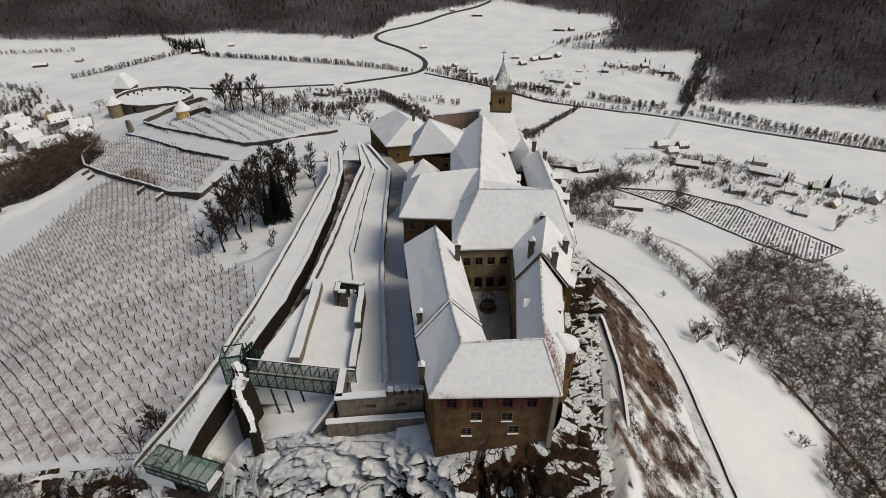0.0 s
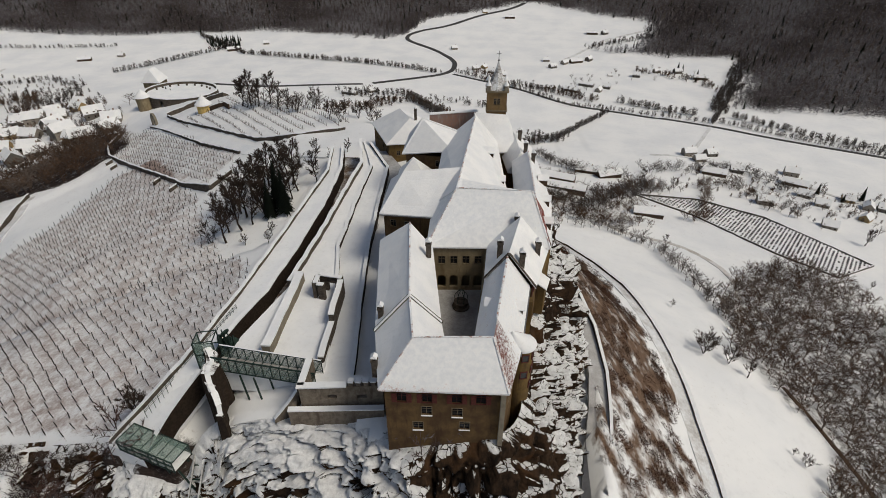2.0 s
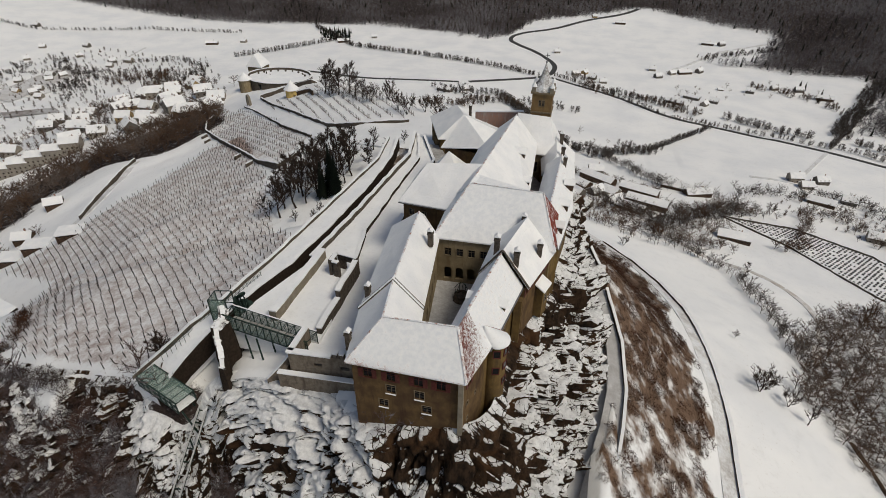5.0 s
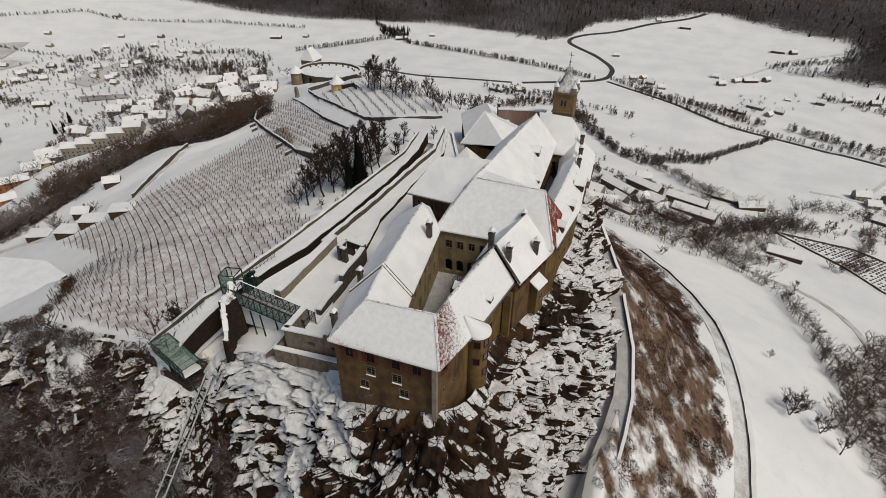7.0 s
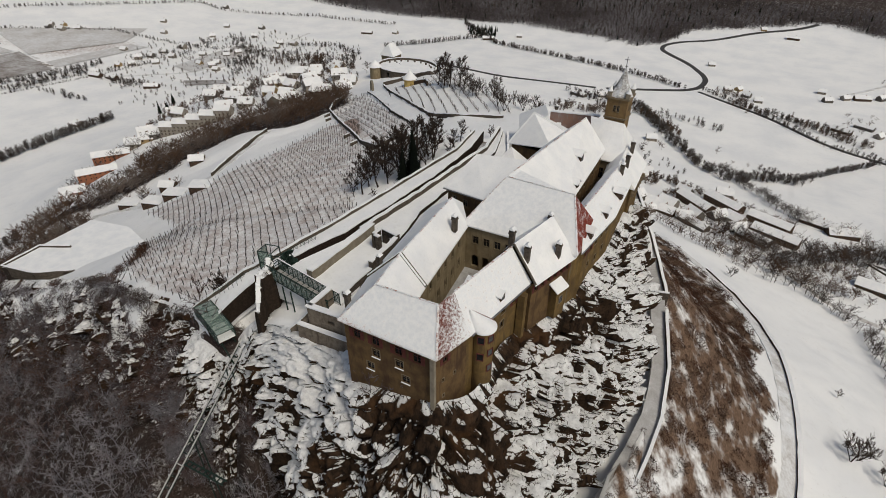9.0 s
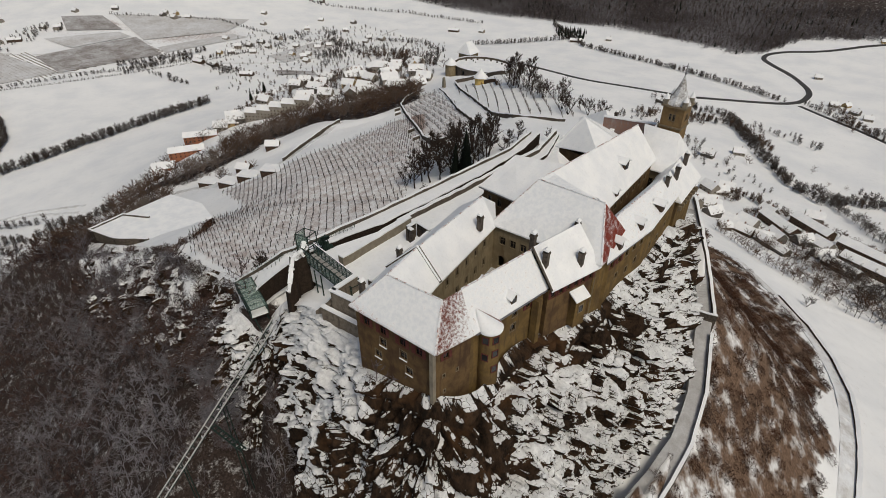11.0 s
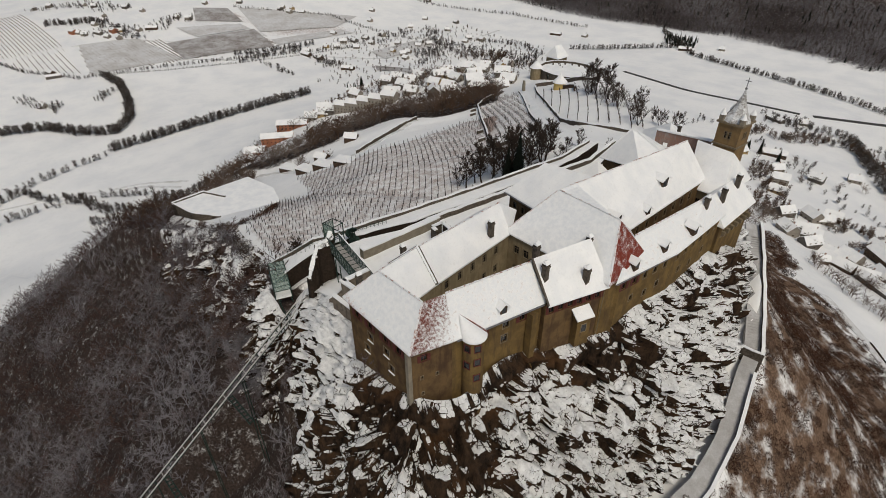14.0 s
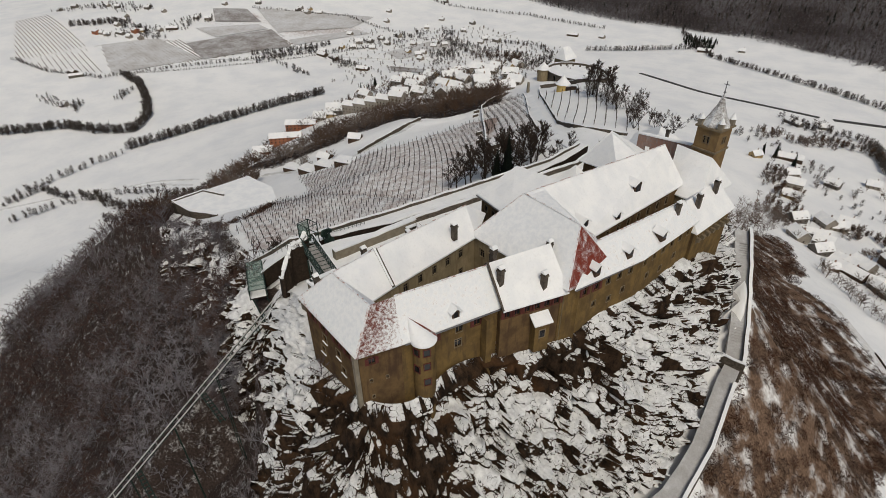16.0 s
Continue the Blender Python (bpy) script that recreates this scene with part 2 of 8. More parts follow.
M_GLASS = clear("green_glass", (0.16, 0.22, 0.195), 0.5)


def ground_material():
    """Snow, with brown brush, woodland litter and tilled or vine ground showing where the cover mask asks for it."""
    n = Nodes("snowy_ground", 0.85)
    big, mid, fine = n.noise(0.02, 5), n.noise(0.25, 6, 0.7), n.noise(1.6, 5, 0.75)
    r, g, b = n.attr("cover")[:3]
    pat = n.math("ADD", n.math("MULTIPLY", mid, 0.6), n.math("MULTIPLY", fine, 0.4))
    white = n.mix(n.ramp(big, 0.35, 0.7), (0.89, 0.89, 0.89), (0.79, 0.80, 0.82))
    white = n.mix(n.math("MULTIPLY", n.ramp(mid, 0.5, 0.8), 0.3), white, (0.60, 0.60, 0.60))
    tufts = n.math("MULTIPLY", n.ramp(n.noise(0.9, 5, 0.75), 0.58, 0.74), n.ramp(n.noise(0.035, 3), 0.42, 0.62))
    white = n.mix(n.math("MULTIPLY", tufts, 0.55), white, (0.34, 0.28, 0.21))
    c = n.mix(n.ramp(n.math("ADD", pat, n.math("MULTIPLY", b, 0.55)), 0.78, 1.12), white, (0.36, 0.28, 0.25))
    c = n.mix(n.ramp(n.math("ADD", pat, n.math("MULTIPLY", g, 0.5)), 0.76, 0.99), c, n.mix(n.ramp(fine, 0.35, 0.65), (0.060, 0.043, 0.037), (0.026, 0.020, 0.018)))
    bank = n.noise(0.13, 5, 0.62)
    c = n.mix(n.ramp(n.math("ADD", bank, n.math("MULTIPLY", r, 0.5)), 0.80, 1.05), c, n.mix(n.ramp(fine, 0.35, 0.65), (0.20, 0.135, 0.095), (0.09, 0.055, 0.037)))
    n.bump(n.math("ADD", mid, n.math("MULTIPLY", fine, 0.5)), 0.35, 0.3)
    return n.done(c)


M_GROUND = ground_material()


# ---- building helpers ----
def mesh_np(name, v, f, mats):
    """A mesh from arrays of corners and of triangles or quads."""
    me = bpy.data.meshes.new(name)
    f = np.asarray(f, dtype=np.int32)
    k = f.shape[1]
    me.vertices.add(len(v))
    me.vertices.foreach_set("co", np.asarray(v, dtype=np.float32).ravel())
    me.loops.add(f.size)
    me.loops.foreach_set("vertex_index", f.ravel())
    me.polygons.add(len(f))
    me.polygons.foreach_set("loop_start", np.arange(0, f.size, k, dtype=np.int32))
    for m in mats:
        me.materials.append(m)
    me.update(calc_edges=True)
    return me


def thing(name, label, category, at=(0, 0, 0), group="", kind=""):
    ob = new(name)
    ob.empty_display_size = 0.5
    ob.location = at
    return tagged(ob, label, category, group, kind)


def part(name, bm, material, parent, label=""):
    """Links a bmesh as one mesh object under a thing or a part."""
    me = bpy.data.meshes.new(name)
    bm.normal_update()
    bm.to_mesh(me)
    bm.free()
    for m in material if isinstance(material, (list, tuple)) else [material]:
        me.materials.append(m)
    ob = new(name, me)
    if parent:
        ob.parent = parent
        at = parent
        while at:
            ob.location = ob.location - at.location
            at = at.parent
    return tagged(ob, label)


def box_bm(bm, lo, hi, m=None):
    vs = [Vector((x, y, z)) for z in (lo[2], hi[2]) for y in (lo[1], hi[1]) for x in (lo[0], hi[0])]
    vs = [bm.verts.new(m @ v if m else v) for v in vs]
    for q in ((0, 2, 3, 1), (4, 5, 7, 6), (0, 1, 5, 4), (2, 6, 7, 3), (0, 4, 6, 2), (1, 3, 7, 5)):
        bm.faces.new([vs[i] for i in q])


def beam_bm(bm, p, q, w, h):
    """A box of width w and height h along the line p to q, the line at the middle of its underside."""
    p, q = Vector(p), Vector(q)
    d = (q - p).normalized()
    side = d.cross(Vector((0, 0, 1)))
    side = side.normalized() if side.length > 1e-4 else Vector((1, 0, 0))
    up = side.cross(d).normalized()
    vs = [bm.verts.new(e + side * s * w / 2 + up * t * h) for e in (p, q) for s, t in ((-1, 0), (1, 0), (1, 1), (-1, 1))]
    for f in ((0, 1, 2, 3), (7, 6, 5, 4), (0, 4, 5, 1), (1, 5, 6, 2), (2, 6, 7, 3), (3, 7, 4, 0)):
        bm.faces.new([vs[i] for i in f])


def beam(name, p, q, w, h, mat, parent, label=""):
    bm = bmesh.new()
    beam_bm(bm, p, q, w, h)
    return part(name, bm, mat, parent, label)


def lathe_bm(bm, at, rings, n=12):
    """Rings of (radius, height) turned round a point."""
    rows = []
    for r, z in rings:
        if r < 1e-3:
            rows.append([bm.verts.new((at[0], at[1], at[2] + z))])
        else:
            rows.append([bm.verts.new((at[0] + r * math.cos(2 * math.pi * i / n), at[1] + r * math.sin(2 * math.pi * i / n), at[2] + z)) for i in range(n)])
    for a, b in zip(rows, rows[1:]):
        for i in range(n):
            j = (i + 1) % n
            q = [a[i % len(a)], a[j % len(a)], b[j % len(b)], b[i % len(b)]]
            q = list(dict.fromkeys(q))
            if len(q) > 2:
                bm.faces.new(q)
    for row, flip in ((rows[0], True), (rows[-1], False)):
        if len(row) > 2:
            bm.faces.new(row[::-1] if flip else row)


def slab(name, verts, faces, mats, parent, thick=0.3, label="", which=None):
    """A roof: the given faces, thickened downwards."""
    bm = bmesh.new()
    top = [bm.verts.new(v) for v in verts]
    low = [bm.verts.new(Vector(v) - Vector((0, 0, thick))) for v in verts]
    edges = {}
    for k, f in enumerate(faces):
        a = bm.faces.new([top[i] for i in f])
        a.normal_update()
        if a.normal.z < 0:
            a.normal_flip()
        a.material_index = which[k] if which else 0
        bm.faces.new([low[i] for i in reversed(f)]).material_index = a.material_index
        for i, j in zip(f, f[1:] + f[:1]):
            edges[frozenset((i, j))] = edges.get(frozenset((i, j)), []) + [(i, j, a.material_index)]
    for e in edges.values():
        if len(e) == 1:
            i, j, m = e[0]
            bm.faces.new([top[j], top[i], low[i], low[j]]).material_index = m
    bmesh.ops.recalc_face_normals(bm, faces=bm.faces[:])
    return part(name, bm, mats, parent, label)


def wall_part(name, p0, p1, z0, z1, openings, mat, parent, thick=0.6):
    """An upright wall from p0 to p1 (its outside to the right), with openings (along, sill, width, height) cut through."""
    p0, p1 = Vector((*p0, 0)), Vector((*p1, 0))
    d = p1 - p0
    L = d.length
    d.normalize()
    inward = Vector((-d.y, d.x, 0)) * thick
    us = sorted({0.004, L - 0.004, *[u - w / 2 for u, s, w, h in openings], *[u + w / 2 for u, s, w, h in openings]})
    zs = sorted({z0, z1, *[s for u, s, w, h in openings], *[s + h for u, s, w, h in openings]})
    bm = bmesh.new()
    cache = {}

    def vert(i, j, k):
        if (i, j, k) not in cache:
            cache[i, j, k] = bm.verts.new(p0 + d * us[i] + (inward if k else Vector()) + Vector((0, 0, zs[j])))
        return cache[i, j, k]

    def solid(i, j):
        if not (0 <= i < len(us) - 1 and 0 <= j < len(zs) - 1):
            return False
        u, z = (us[i] + us[i + 1]) / 2, (zs[j] + zs[j + 1]) / 2
        return not any(abs(u - a) < w / 2 and s < z < s + h for a, s, w, h in openings)

    for i in range(len(us) - 1):
        for j in range(len(zs) - 1):
            if not solid(i, j):
                continue
            bm.faces.new([vert(i, j, 0), vert(i + 1, j, 0), vert(i + 1, j + 1, 0), vert(i, j + 1, 0)])
            bm.faces.new([vert(i, j + 1, 1), vert(i + 1, j + 1, 1), vert(i + 1, j, 1), vert(i, j, 1)])
            for (a, b), (s, t) in (((i - 1, j), ((i, j), (i, j + 1))), ((i + 1, j), ((i + 1, j), (i + 1, j + 1))),
                                   ((i, j - 1), ((i, j), (i + 1, j))), ((i, j + 1), ((i, j + 1), (i + 1, j + 1)))):
                if not solid(a, b):
                    bm.faces.new([vert(*s, 0), vert(*t, 0), vert(*t, 1), vert(*s, 1)])
    bmesh.ops.recalc_face_normals(bm, faces=bm.faces[:])
    return part(name, bm, mat, parent)


def window_part(p0, p1, u, sill, w, h, parent, style="plain", depth=0.2):
    """A window in an opening: surround, glazing bars and pane, with shutters or a snowy sill where they show."""
    d = Vector((p1[0] - p0[0], p1[1] - p0[1], 0)).normalized()
    m = Matrix.Translation((p0[0] + d.x * u, p0[1] + d.y * u, sill)) @ Matrix(((d.x, -d.y, 0, 0), (d.y, d.x, 0, 0), (0, 0, 1, 0), (0, 0, 0, 1)))
    bm = bmesh.new()
    t = 0.1
    for lo, hi in (((-w / 2 - t, -0.07, -t), (w / 2 + t, 0.05, 0)), ((-w / 2 - t, -0.07, h), (w / 2 + t, 0.05, h + t)),
                   ((-w / 2 - t, -0.07, 0), (-w / 2, 0.05, h)), ((w / 2, -0.07, 0), (w / 2 + t, 0.05, h))):
        box_bm(bm, lo, hi, m)
    ob = part("window", bm, M_RED if style == "red" else M_TRIM, parent)
    bm = bmesh.new()
    box_bm(bm, (-0.035, depth - 0.03, 0.02), (0.035, depth + 0.02, h - 0.02), m)
    box_bm(bm, (-w / 2 + 0.01, depth - 0.03, h * 0.62), (w / 2 - 0.01, depth + 0.02, h * 0.62 + 0.06), m)
    part("glazing_bar", bm, M_RED if style == "red" else M_TRIM, ob)
    bm = bmesh.new()
    box_bm(bm, (-w / 2, depth + 0.02, 0), (w / 2, depth + 0.06, h), m)
    part("pane", bm, M_PANE, ob)
    if style == "sill":
        bm = bmesh.new()
        box_bm(bm, (-w / 2 - 0.1, -0.24, -0.13), (w / 2 + 0.1, 0.0, -0.04), m)
        part("sill", bm, M_SNOW, ob, "stone sill capped with snow")
    if style == "red":
        for s in (-1, 1):
            bm = bmesh.new()
            box_bm(bm, (min(s * w / 2, s * w * 0.98) + s * t, -0.13, 0), (max(s * w / 2, s * w * 0.98) + s * t, -0.08, h), m)
            part("shutter", bm, M_RED, ob)
    return ob


def chimney(x, y, z0, z1, parent, w=0.9, mat=None):
    bm = bmesh.new()
    box_bm(bm, (x - w / 2, y - w / 2, z0), (x + w / 2, y + w / 2, z1))
    box_bm(bm, (x - w * 0.62, y - w * 0.62, z1 - 0.35), (x + w * 0.62, y + w * 0.62, z1 - 0.1))
    for sx in (-1, 1):
        for sy in (-1, 1):
            box_bm(bm, (x + sx * w * 0.42 - 0.1, y + sy * w * 0.42 - 0.1, z1), (x + sx * w * 0.42 + 0.1, y + sy * w * 0.42 + 0.1, z1 + 0.45))
    ob = part("chimney", bm, mat or M_STONE, parent, "stone chimney with a snow-capped hood")
    bm = bmesh.new()
    a, b = w * 0.65, z1 + 0.45
    c = [bm.verts.new((x + i * a, y + j * a, b)) for i, j in ((-1, -1), (1, -1), (1, 1), (-1, 1))]
    t = [bm.verts.new((x, y + j * a * 0.8, b + 0.5)) for j in (-1, 1)]
    bm.faces.new(c[::-1])
    for q in ((c[0], c[1], t[0]), (c[1], c[2], t[1], t[0]), (c[2], c[3], t[1]), (c[3], c[0], t[0], t[1])):
        bm.faces.new(q)
    part("hood", bm, M_ROOF, ob)
    return ob


def dormer(x, y, z, ang, parent, w=1.3, h=1.5, deep=2.2):
    """A small gabled dormer that looks along ang (degrees), its sill at z."""
    m = pose(x, y, z, 0, 0, ang)
    bm = bmesh.new()
    box_bm(bm, (-deep, -w / 2, -0.4), (0, w / 2, h), m)
    ob = part("dormer", bm, M_WOOD, parent, "small dormer with a snowy gable roof")
    v = [m @ Vector(p) for p in ((0.35, -w * 0.8, h - 0.15), (0.35, 0, h + 0.75), (0.35, w * 0.8, h - 0.15), (-deep, -w * 0.8, h - 0.15), (-deep, 0, h + 0.75), (-deep, w * 0.8, h - 0.15))]
    slab("dormer_roof", v, [[0, 1, 4, 3], [1, 2, 5, 4]], M_ROOF, ob, 0.22)
    bm = bmesh.new()
    box_bm(bm, (0.0, -w * 0.3, 0.25), (0.04, w * 0.3, h - 0.25), m)
    part("pane", bm, M_PANE, ob)
    return ob


# ---- the lie of the land ----
RIDGE = ((5, 50, -13), (10, 100, -13), (12, 150, -14), (-45, 215, -22), (-130, 285, -47), (-190, 345, -65))
FLOOR = -219.0


def step01(a, b, x):
    t = np.clip((x - a) / (b - a), 0, 1)
    return t * t * (3 - 2 * t)


def bump_hill(x, y, cx, cy, rx, ry, turn, high):
    c, s = math.cos(turn), math.sin(turn)
    u, v = ((x - cx) * c + (y - cy) * s) / rx, ((y - cy) * c - (x - cx) * s) / ry
    return high * np.exp(-(u * u + v * v))


def land(x, y):
    """Height of the ground: a crag along a ridge, gentle to the west, steep to the east, cliffs to the south, hills round the valley."""
    x, y = np.asarray(x, float), np.asarray(y, float)
    near, top, side = np.full(x.shape, 1e9), np.zeros(x.shape), np.zeros(x.shape)
    for (ax, ay, az), (bx, by, bz) in zip(RIDGE, RIDGE[1:]):
        dx, dy = bx - ax, by - ay
        L = math.hypot(dx, dy)
        u = np.clip(((x - ax) * dx + (y - ay) * dy) / L ** 2, 0, 1)
        d = np.hypot(x - ax - u * dx, y - ay - u * dy)
        s = ((x - ax) * dy - (y - ay) * dx) / L
        hit = d < near
        near, top, side = np.where(hit, d, near), np.where(hit, az + u * (bz - az), top), np.where(hit, s / np.maximum(d, 1e-6), side)
    east = np.interp(near, (0, 12, 22, 32, 40, 55, 75, 110, 165, 240, 380, 700, 1000), (0, .02, .125, .178, .218, .30, .40, .473, .59, .68, .80, .97, 1))
    west = np.interp(near, (0, 25, 70, 115, 165, 220, 320, 430, 600, 900), (0, .005, .085, .14, .245, .34, .70, .86, .95, 1))
    w = step01(-0.35, 0.35, side)
    h = top + (FLOOR - top) * (west * (1 - w) + east * w)
    s = np.interp(x, (-600, -260, -165, -118, -85, -52, -35, -5, 5, 16, 24, 60, 200), (-60, 20, 55, 62, 57, 54, 49, 48, 47, 48, 48, 10, -150)) - y
    span = step01(-330, -200, x) * (1 - step01(30, 60, x))
    fall = np.interp(s, (0, 2, 10, 30, 120, 260, 420), (0, 4, 24, 36, 108, 165, 190))
    sheer = np.interp(s, (0, 2, 6, 12, 30, 120, 260, 420), (0, 12, 36, 50, 60, 118, 170, 192))
    fall = fall + (sheer - fall) * step01(-50, -40, x)
    h = np.where(s > 0, np.minimum(h, np.maximum(FLOOR, h - fall * span)), h)
    h = h + bump_hill(x, y, 1150, 1500, 420, 620, -.5, 190) + bump_hill(x, y, 100, 2300, 1500, 650, 0, 230)
    h = h + bump_hill(x, y, -900, 2000, 700, 420, .2, 150) + bump_hill(x, y, -1500, 700, 420, 700, .3, 75)
    h = h + bump_hill(x, y, -100, 298, 62, 42, -.75, 13)
    return h


def inside(x, y, poly):
    """Whether points lie in a polygon."""
    r = np.zeros(np.shape(x), bool)
    for (ax, ay), (bx, by) in zip(poly, poly[1:] + poly[:1]):
        cut = ((ay > y) != (by > y)) & (x < (bx - ax) * (y - ay) / ((by - ay) or 1e-9) + ax)
        r ^= cut
    return r


def soft_inside(x, y, poly, wobble=8.0):
    """The same, with a ragged edge."""
    n = wobble * (np.sin(x * 0.13 + 1.7 * np.sin(y * 0.09)) + np.sin(y * 0.17 + 1.3 * np.sin(x * 0.11))) * 0.5
    return inside(x + n, y + n * 0.7, poly)


# ---- ground ----
def grid_axis(lo, hi, a, b, fine, grow=1.16):
    """Coordinates that are close together between a and b and spread out beyond."""
    xs = list(np.arange(a, b + fine / 2, fine))
    s, x = fine, xs[-1]
    while x < hi:
        s = min(s * grow, 40)
        x += s
        xs.append(x)
    s, x = fine, xs[0]
    while x > lo:
        s = min(s * grow, 40)
        x -= s
        xs.insert(0, x)
    return np.array(xs)


RAVINE = [(-52, 46), (-50, 55), (-44.5, 56), (-40, 62), (-36.8, 68), (-34, 66), (-31.5, 56), (-31, 46)]
SCRUB = [(40, 20), (42, 60), (45, 100), (41, 125), (34, 150), (20, 178), (2, 205), (-10, 232), (-14, 262), (-22, 300), (-38, 352), (-30, 372), (-14, 352), (12, 296), (36, 284), (62, 256), (74, 215), (79, 172), (82, 149), (81, 90), (78, 20)]
SOUTH_WOOD = [(-330, 62), (-300, 72), (-262, 60), (-190, 66), (-160, 52), (-118, 58), (-60, 56), (-30, 57), (0, 52), (24, 46), (36, 28), (60, 0), (140, -170), (-290, -170), (-262, -60), (-268, -40), (-296, -22), (-325, 0), (-340, 30)]
SOUTH_BRINK = [(-262, 64), (-190, 70), (-160, 56), (-118, 62), (-60, 55), (-60, 38), (-118, 42), (-160, 35), (-190, 46), (-262, 42)]
WEST_WOOD = [(-345, 132), (-300, 138), (-282, 165), (-304, 190), (-316, 215), (-295, 238), (-268, 262), (-236, 300), (-200, 296), (-172, 262), (-182, 236), (-192, 226), (-232, 222), (-252, 190), (-246, 160), (-262, 135), (-330, 108)]
SPUR_WOOD = [(-300, 112), (-262, 128), (-232, 116), (-204, 110), (-192, 88), (-184, 58), (-230, 36), (-290, 62)]
NORTH_WOOD = [(-1700, 1150), (-1200, 1140), (-874, 1120), (-709, 1124), (-562, 1148), (-443, 1167), (-325, 1156), (-183, 1122), (-141, 1150), (-104, 1270), (8, 1330), (115, 1390), (160, 1380), (271, 1300), (367, 1235), (450, 1250), (600, 1500), (400, 1900), (-1700, 1900)]
EAST_WOOD = [(367, 1235), (300, 1067), (218, 1057), (286, 1031), (450, 979), (404, 844), (360, 755), (573, 709), (700, 680), (880, 760), (1000, 900), (1000, 1500), (600, 1500), (450, 1250)]
COPSE = [(180, 292), (222, 318), (262, 300), (262, 236), (215, 150), (205, 90), (134, 70), (130, 100), (142, 124), (154, 144), (146, 160), (130, 178), (137, 213), (152, 250)]
VINE_WEST = [(-52, 60), (-100, 66), (-128, 78), (-160, 118), (-205, 132), (-165, 180), (-158, 222), (-140, 224), (-95, 176), (-66, 132), (-52, 120), (-44, 100), (-45, 80)]
VINE_TERRACE = [(-178, 246), (-188, 268), (-168, 270), (-84, 198), (-92, 178), (-120, 200)]
VINE_UPPER = [(-145, 258), (-112, 282), (-92, 264), (-42, 216), (-40, 202), (-64, 196), (-92, 214), (-130, 246)]
VINE_FAR = [(-1511, 65), (-1521, 129), (-1163, 145), (-1157, 46), (-1178, 33)]
VINE_FAR_B = [(-1146, 165), (-1096, 295), (-961, 295), (-989, 148)]
VINE_FAR_C = [(-1138, 44), (-1144, 141), (-1002, 142), (-1074, 68)]
VINE_FAR_D = [(-1064, 300), (-1032, 458), (-957, 457), (-961, 300)]
FIELD_D = [(-1206, 377), (-1200, 472), (-1070, 463), (-1091, 324)]
FIELD_F = [(-1217, 401), (-1203, 470), (-1137, 462), (-1155, 410)]
FIELD_G = [(-1164, 474), (-1053, 567), (-1053, 477)]
FIELD_E = [(-1181, 476), (-1059, 639), (-941, 622), (-970, 464)]

# along the crag: the foot of the castle's walls, then the foot of the cliff
CRAG = [((-75, 58, -34), (-80, 44, -62)), ((-55, 55, -27), (-58, 40, -56)), ((-46, 51, -27), (-48, 36, -58)), ((-38, 52.5, -28), (-39, 38, -58)), ((-31, 56, -19), (-31, 47.5, -60)), ((-20, 56, -15.2), (-20, 43, -68)),
        ((-9, 55.6, -14.6), (-12, 36.5, -74)), ((-1, 48.8, -12.4), (-5, 29, -80)), ((6, 48.6, -11), (6, 22, -84)), ((16.6, 48.6, -9.2), (24, 23, -84)),
        ((22.0, 56.0, -10.6), (33, 40, -76)), ((22.2, 66, -8.4), (37, 64, -66.0)), ((23.6, 75, -9.8), (39.6, 82, -60.0)), ((26.4, 85, -10.2), (42.2, 97, -55.6)),
        ((28.0, 95, -7.5), (44, 108, -52)), ((28.4, 106, -7.6), (41.6, 121, -47.5)), ((27.6, 118, -7.4), (36.5, 134, -41.5)), ((27, 130, -9), (30, 148, -38)), ((22, 146, -17), (21, 168, -31)), ((14, 158, -17), (10, 182, -30))]


def along(points, t):
    """A smooth curve through points, t from 0 to 1."""
    n = len(points) - 1
    k = min(int(t * n), n - 1)
    f = t * n - k
    p = [Vector(points[min(max(k + i, 0), n)]) for i in (-1, 0, 1, 2)]
    return 0.5 * (2 * p[1] + (p[2] - p[0]) * f + (2 * p[0] - 5 * p[1] + 4 * p[2] - p[3]) * f * f + (3 * p[1] - p[0] - 3 * p[2] + p[3]) * f ** 3)



feet_line = [along([b for a, b in CRAG], k / 120) for k in range(121)]
tops_line = [along([a for a, b in CRAG], k / 120) for k in range(121)]
crag_area = [(p.x * 1.12 - q.x * 0.12, p.y * 1.12 - q.y * 0.12) for p, q in zip(feet_line, tops_line)] + [(q.x * 1.0, q.y) for q in reversed(tops_line)]


def ground_at(x, y):
    """The height of the ground as built: the land, cut back under the crag."""
    x, y = np.asarray(x, float), np.asarray(y, float)
    h = land(x, y)
    low = np.full(h.shape, 1e9)
    z = np.zeros(h.shape)
    for p in feet_line:
        d = (x - p.x) ** 2 + (y - p.y) ** 2
        z = np.where(d < low, p.z, z)
        low = np.minimum(low, d)
    h = np.where(inside(x, y, crag_area), np.minimum(h, z - 1.5), h)
    return np.where(inside(x, y, RAVINE), np.minimum(h, -25.5), h)


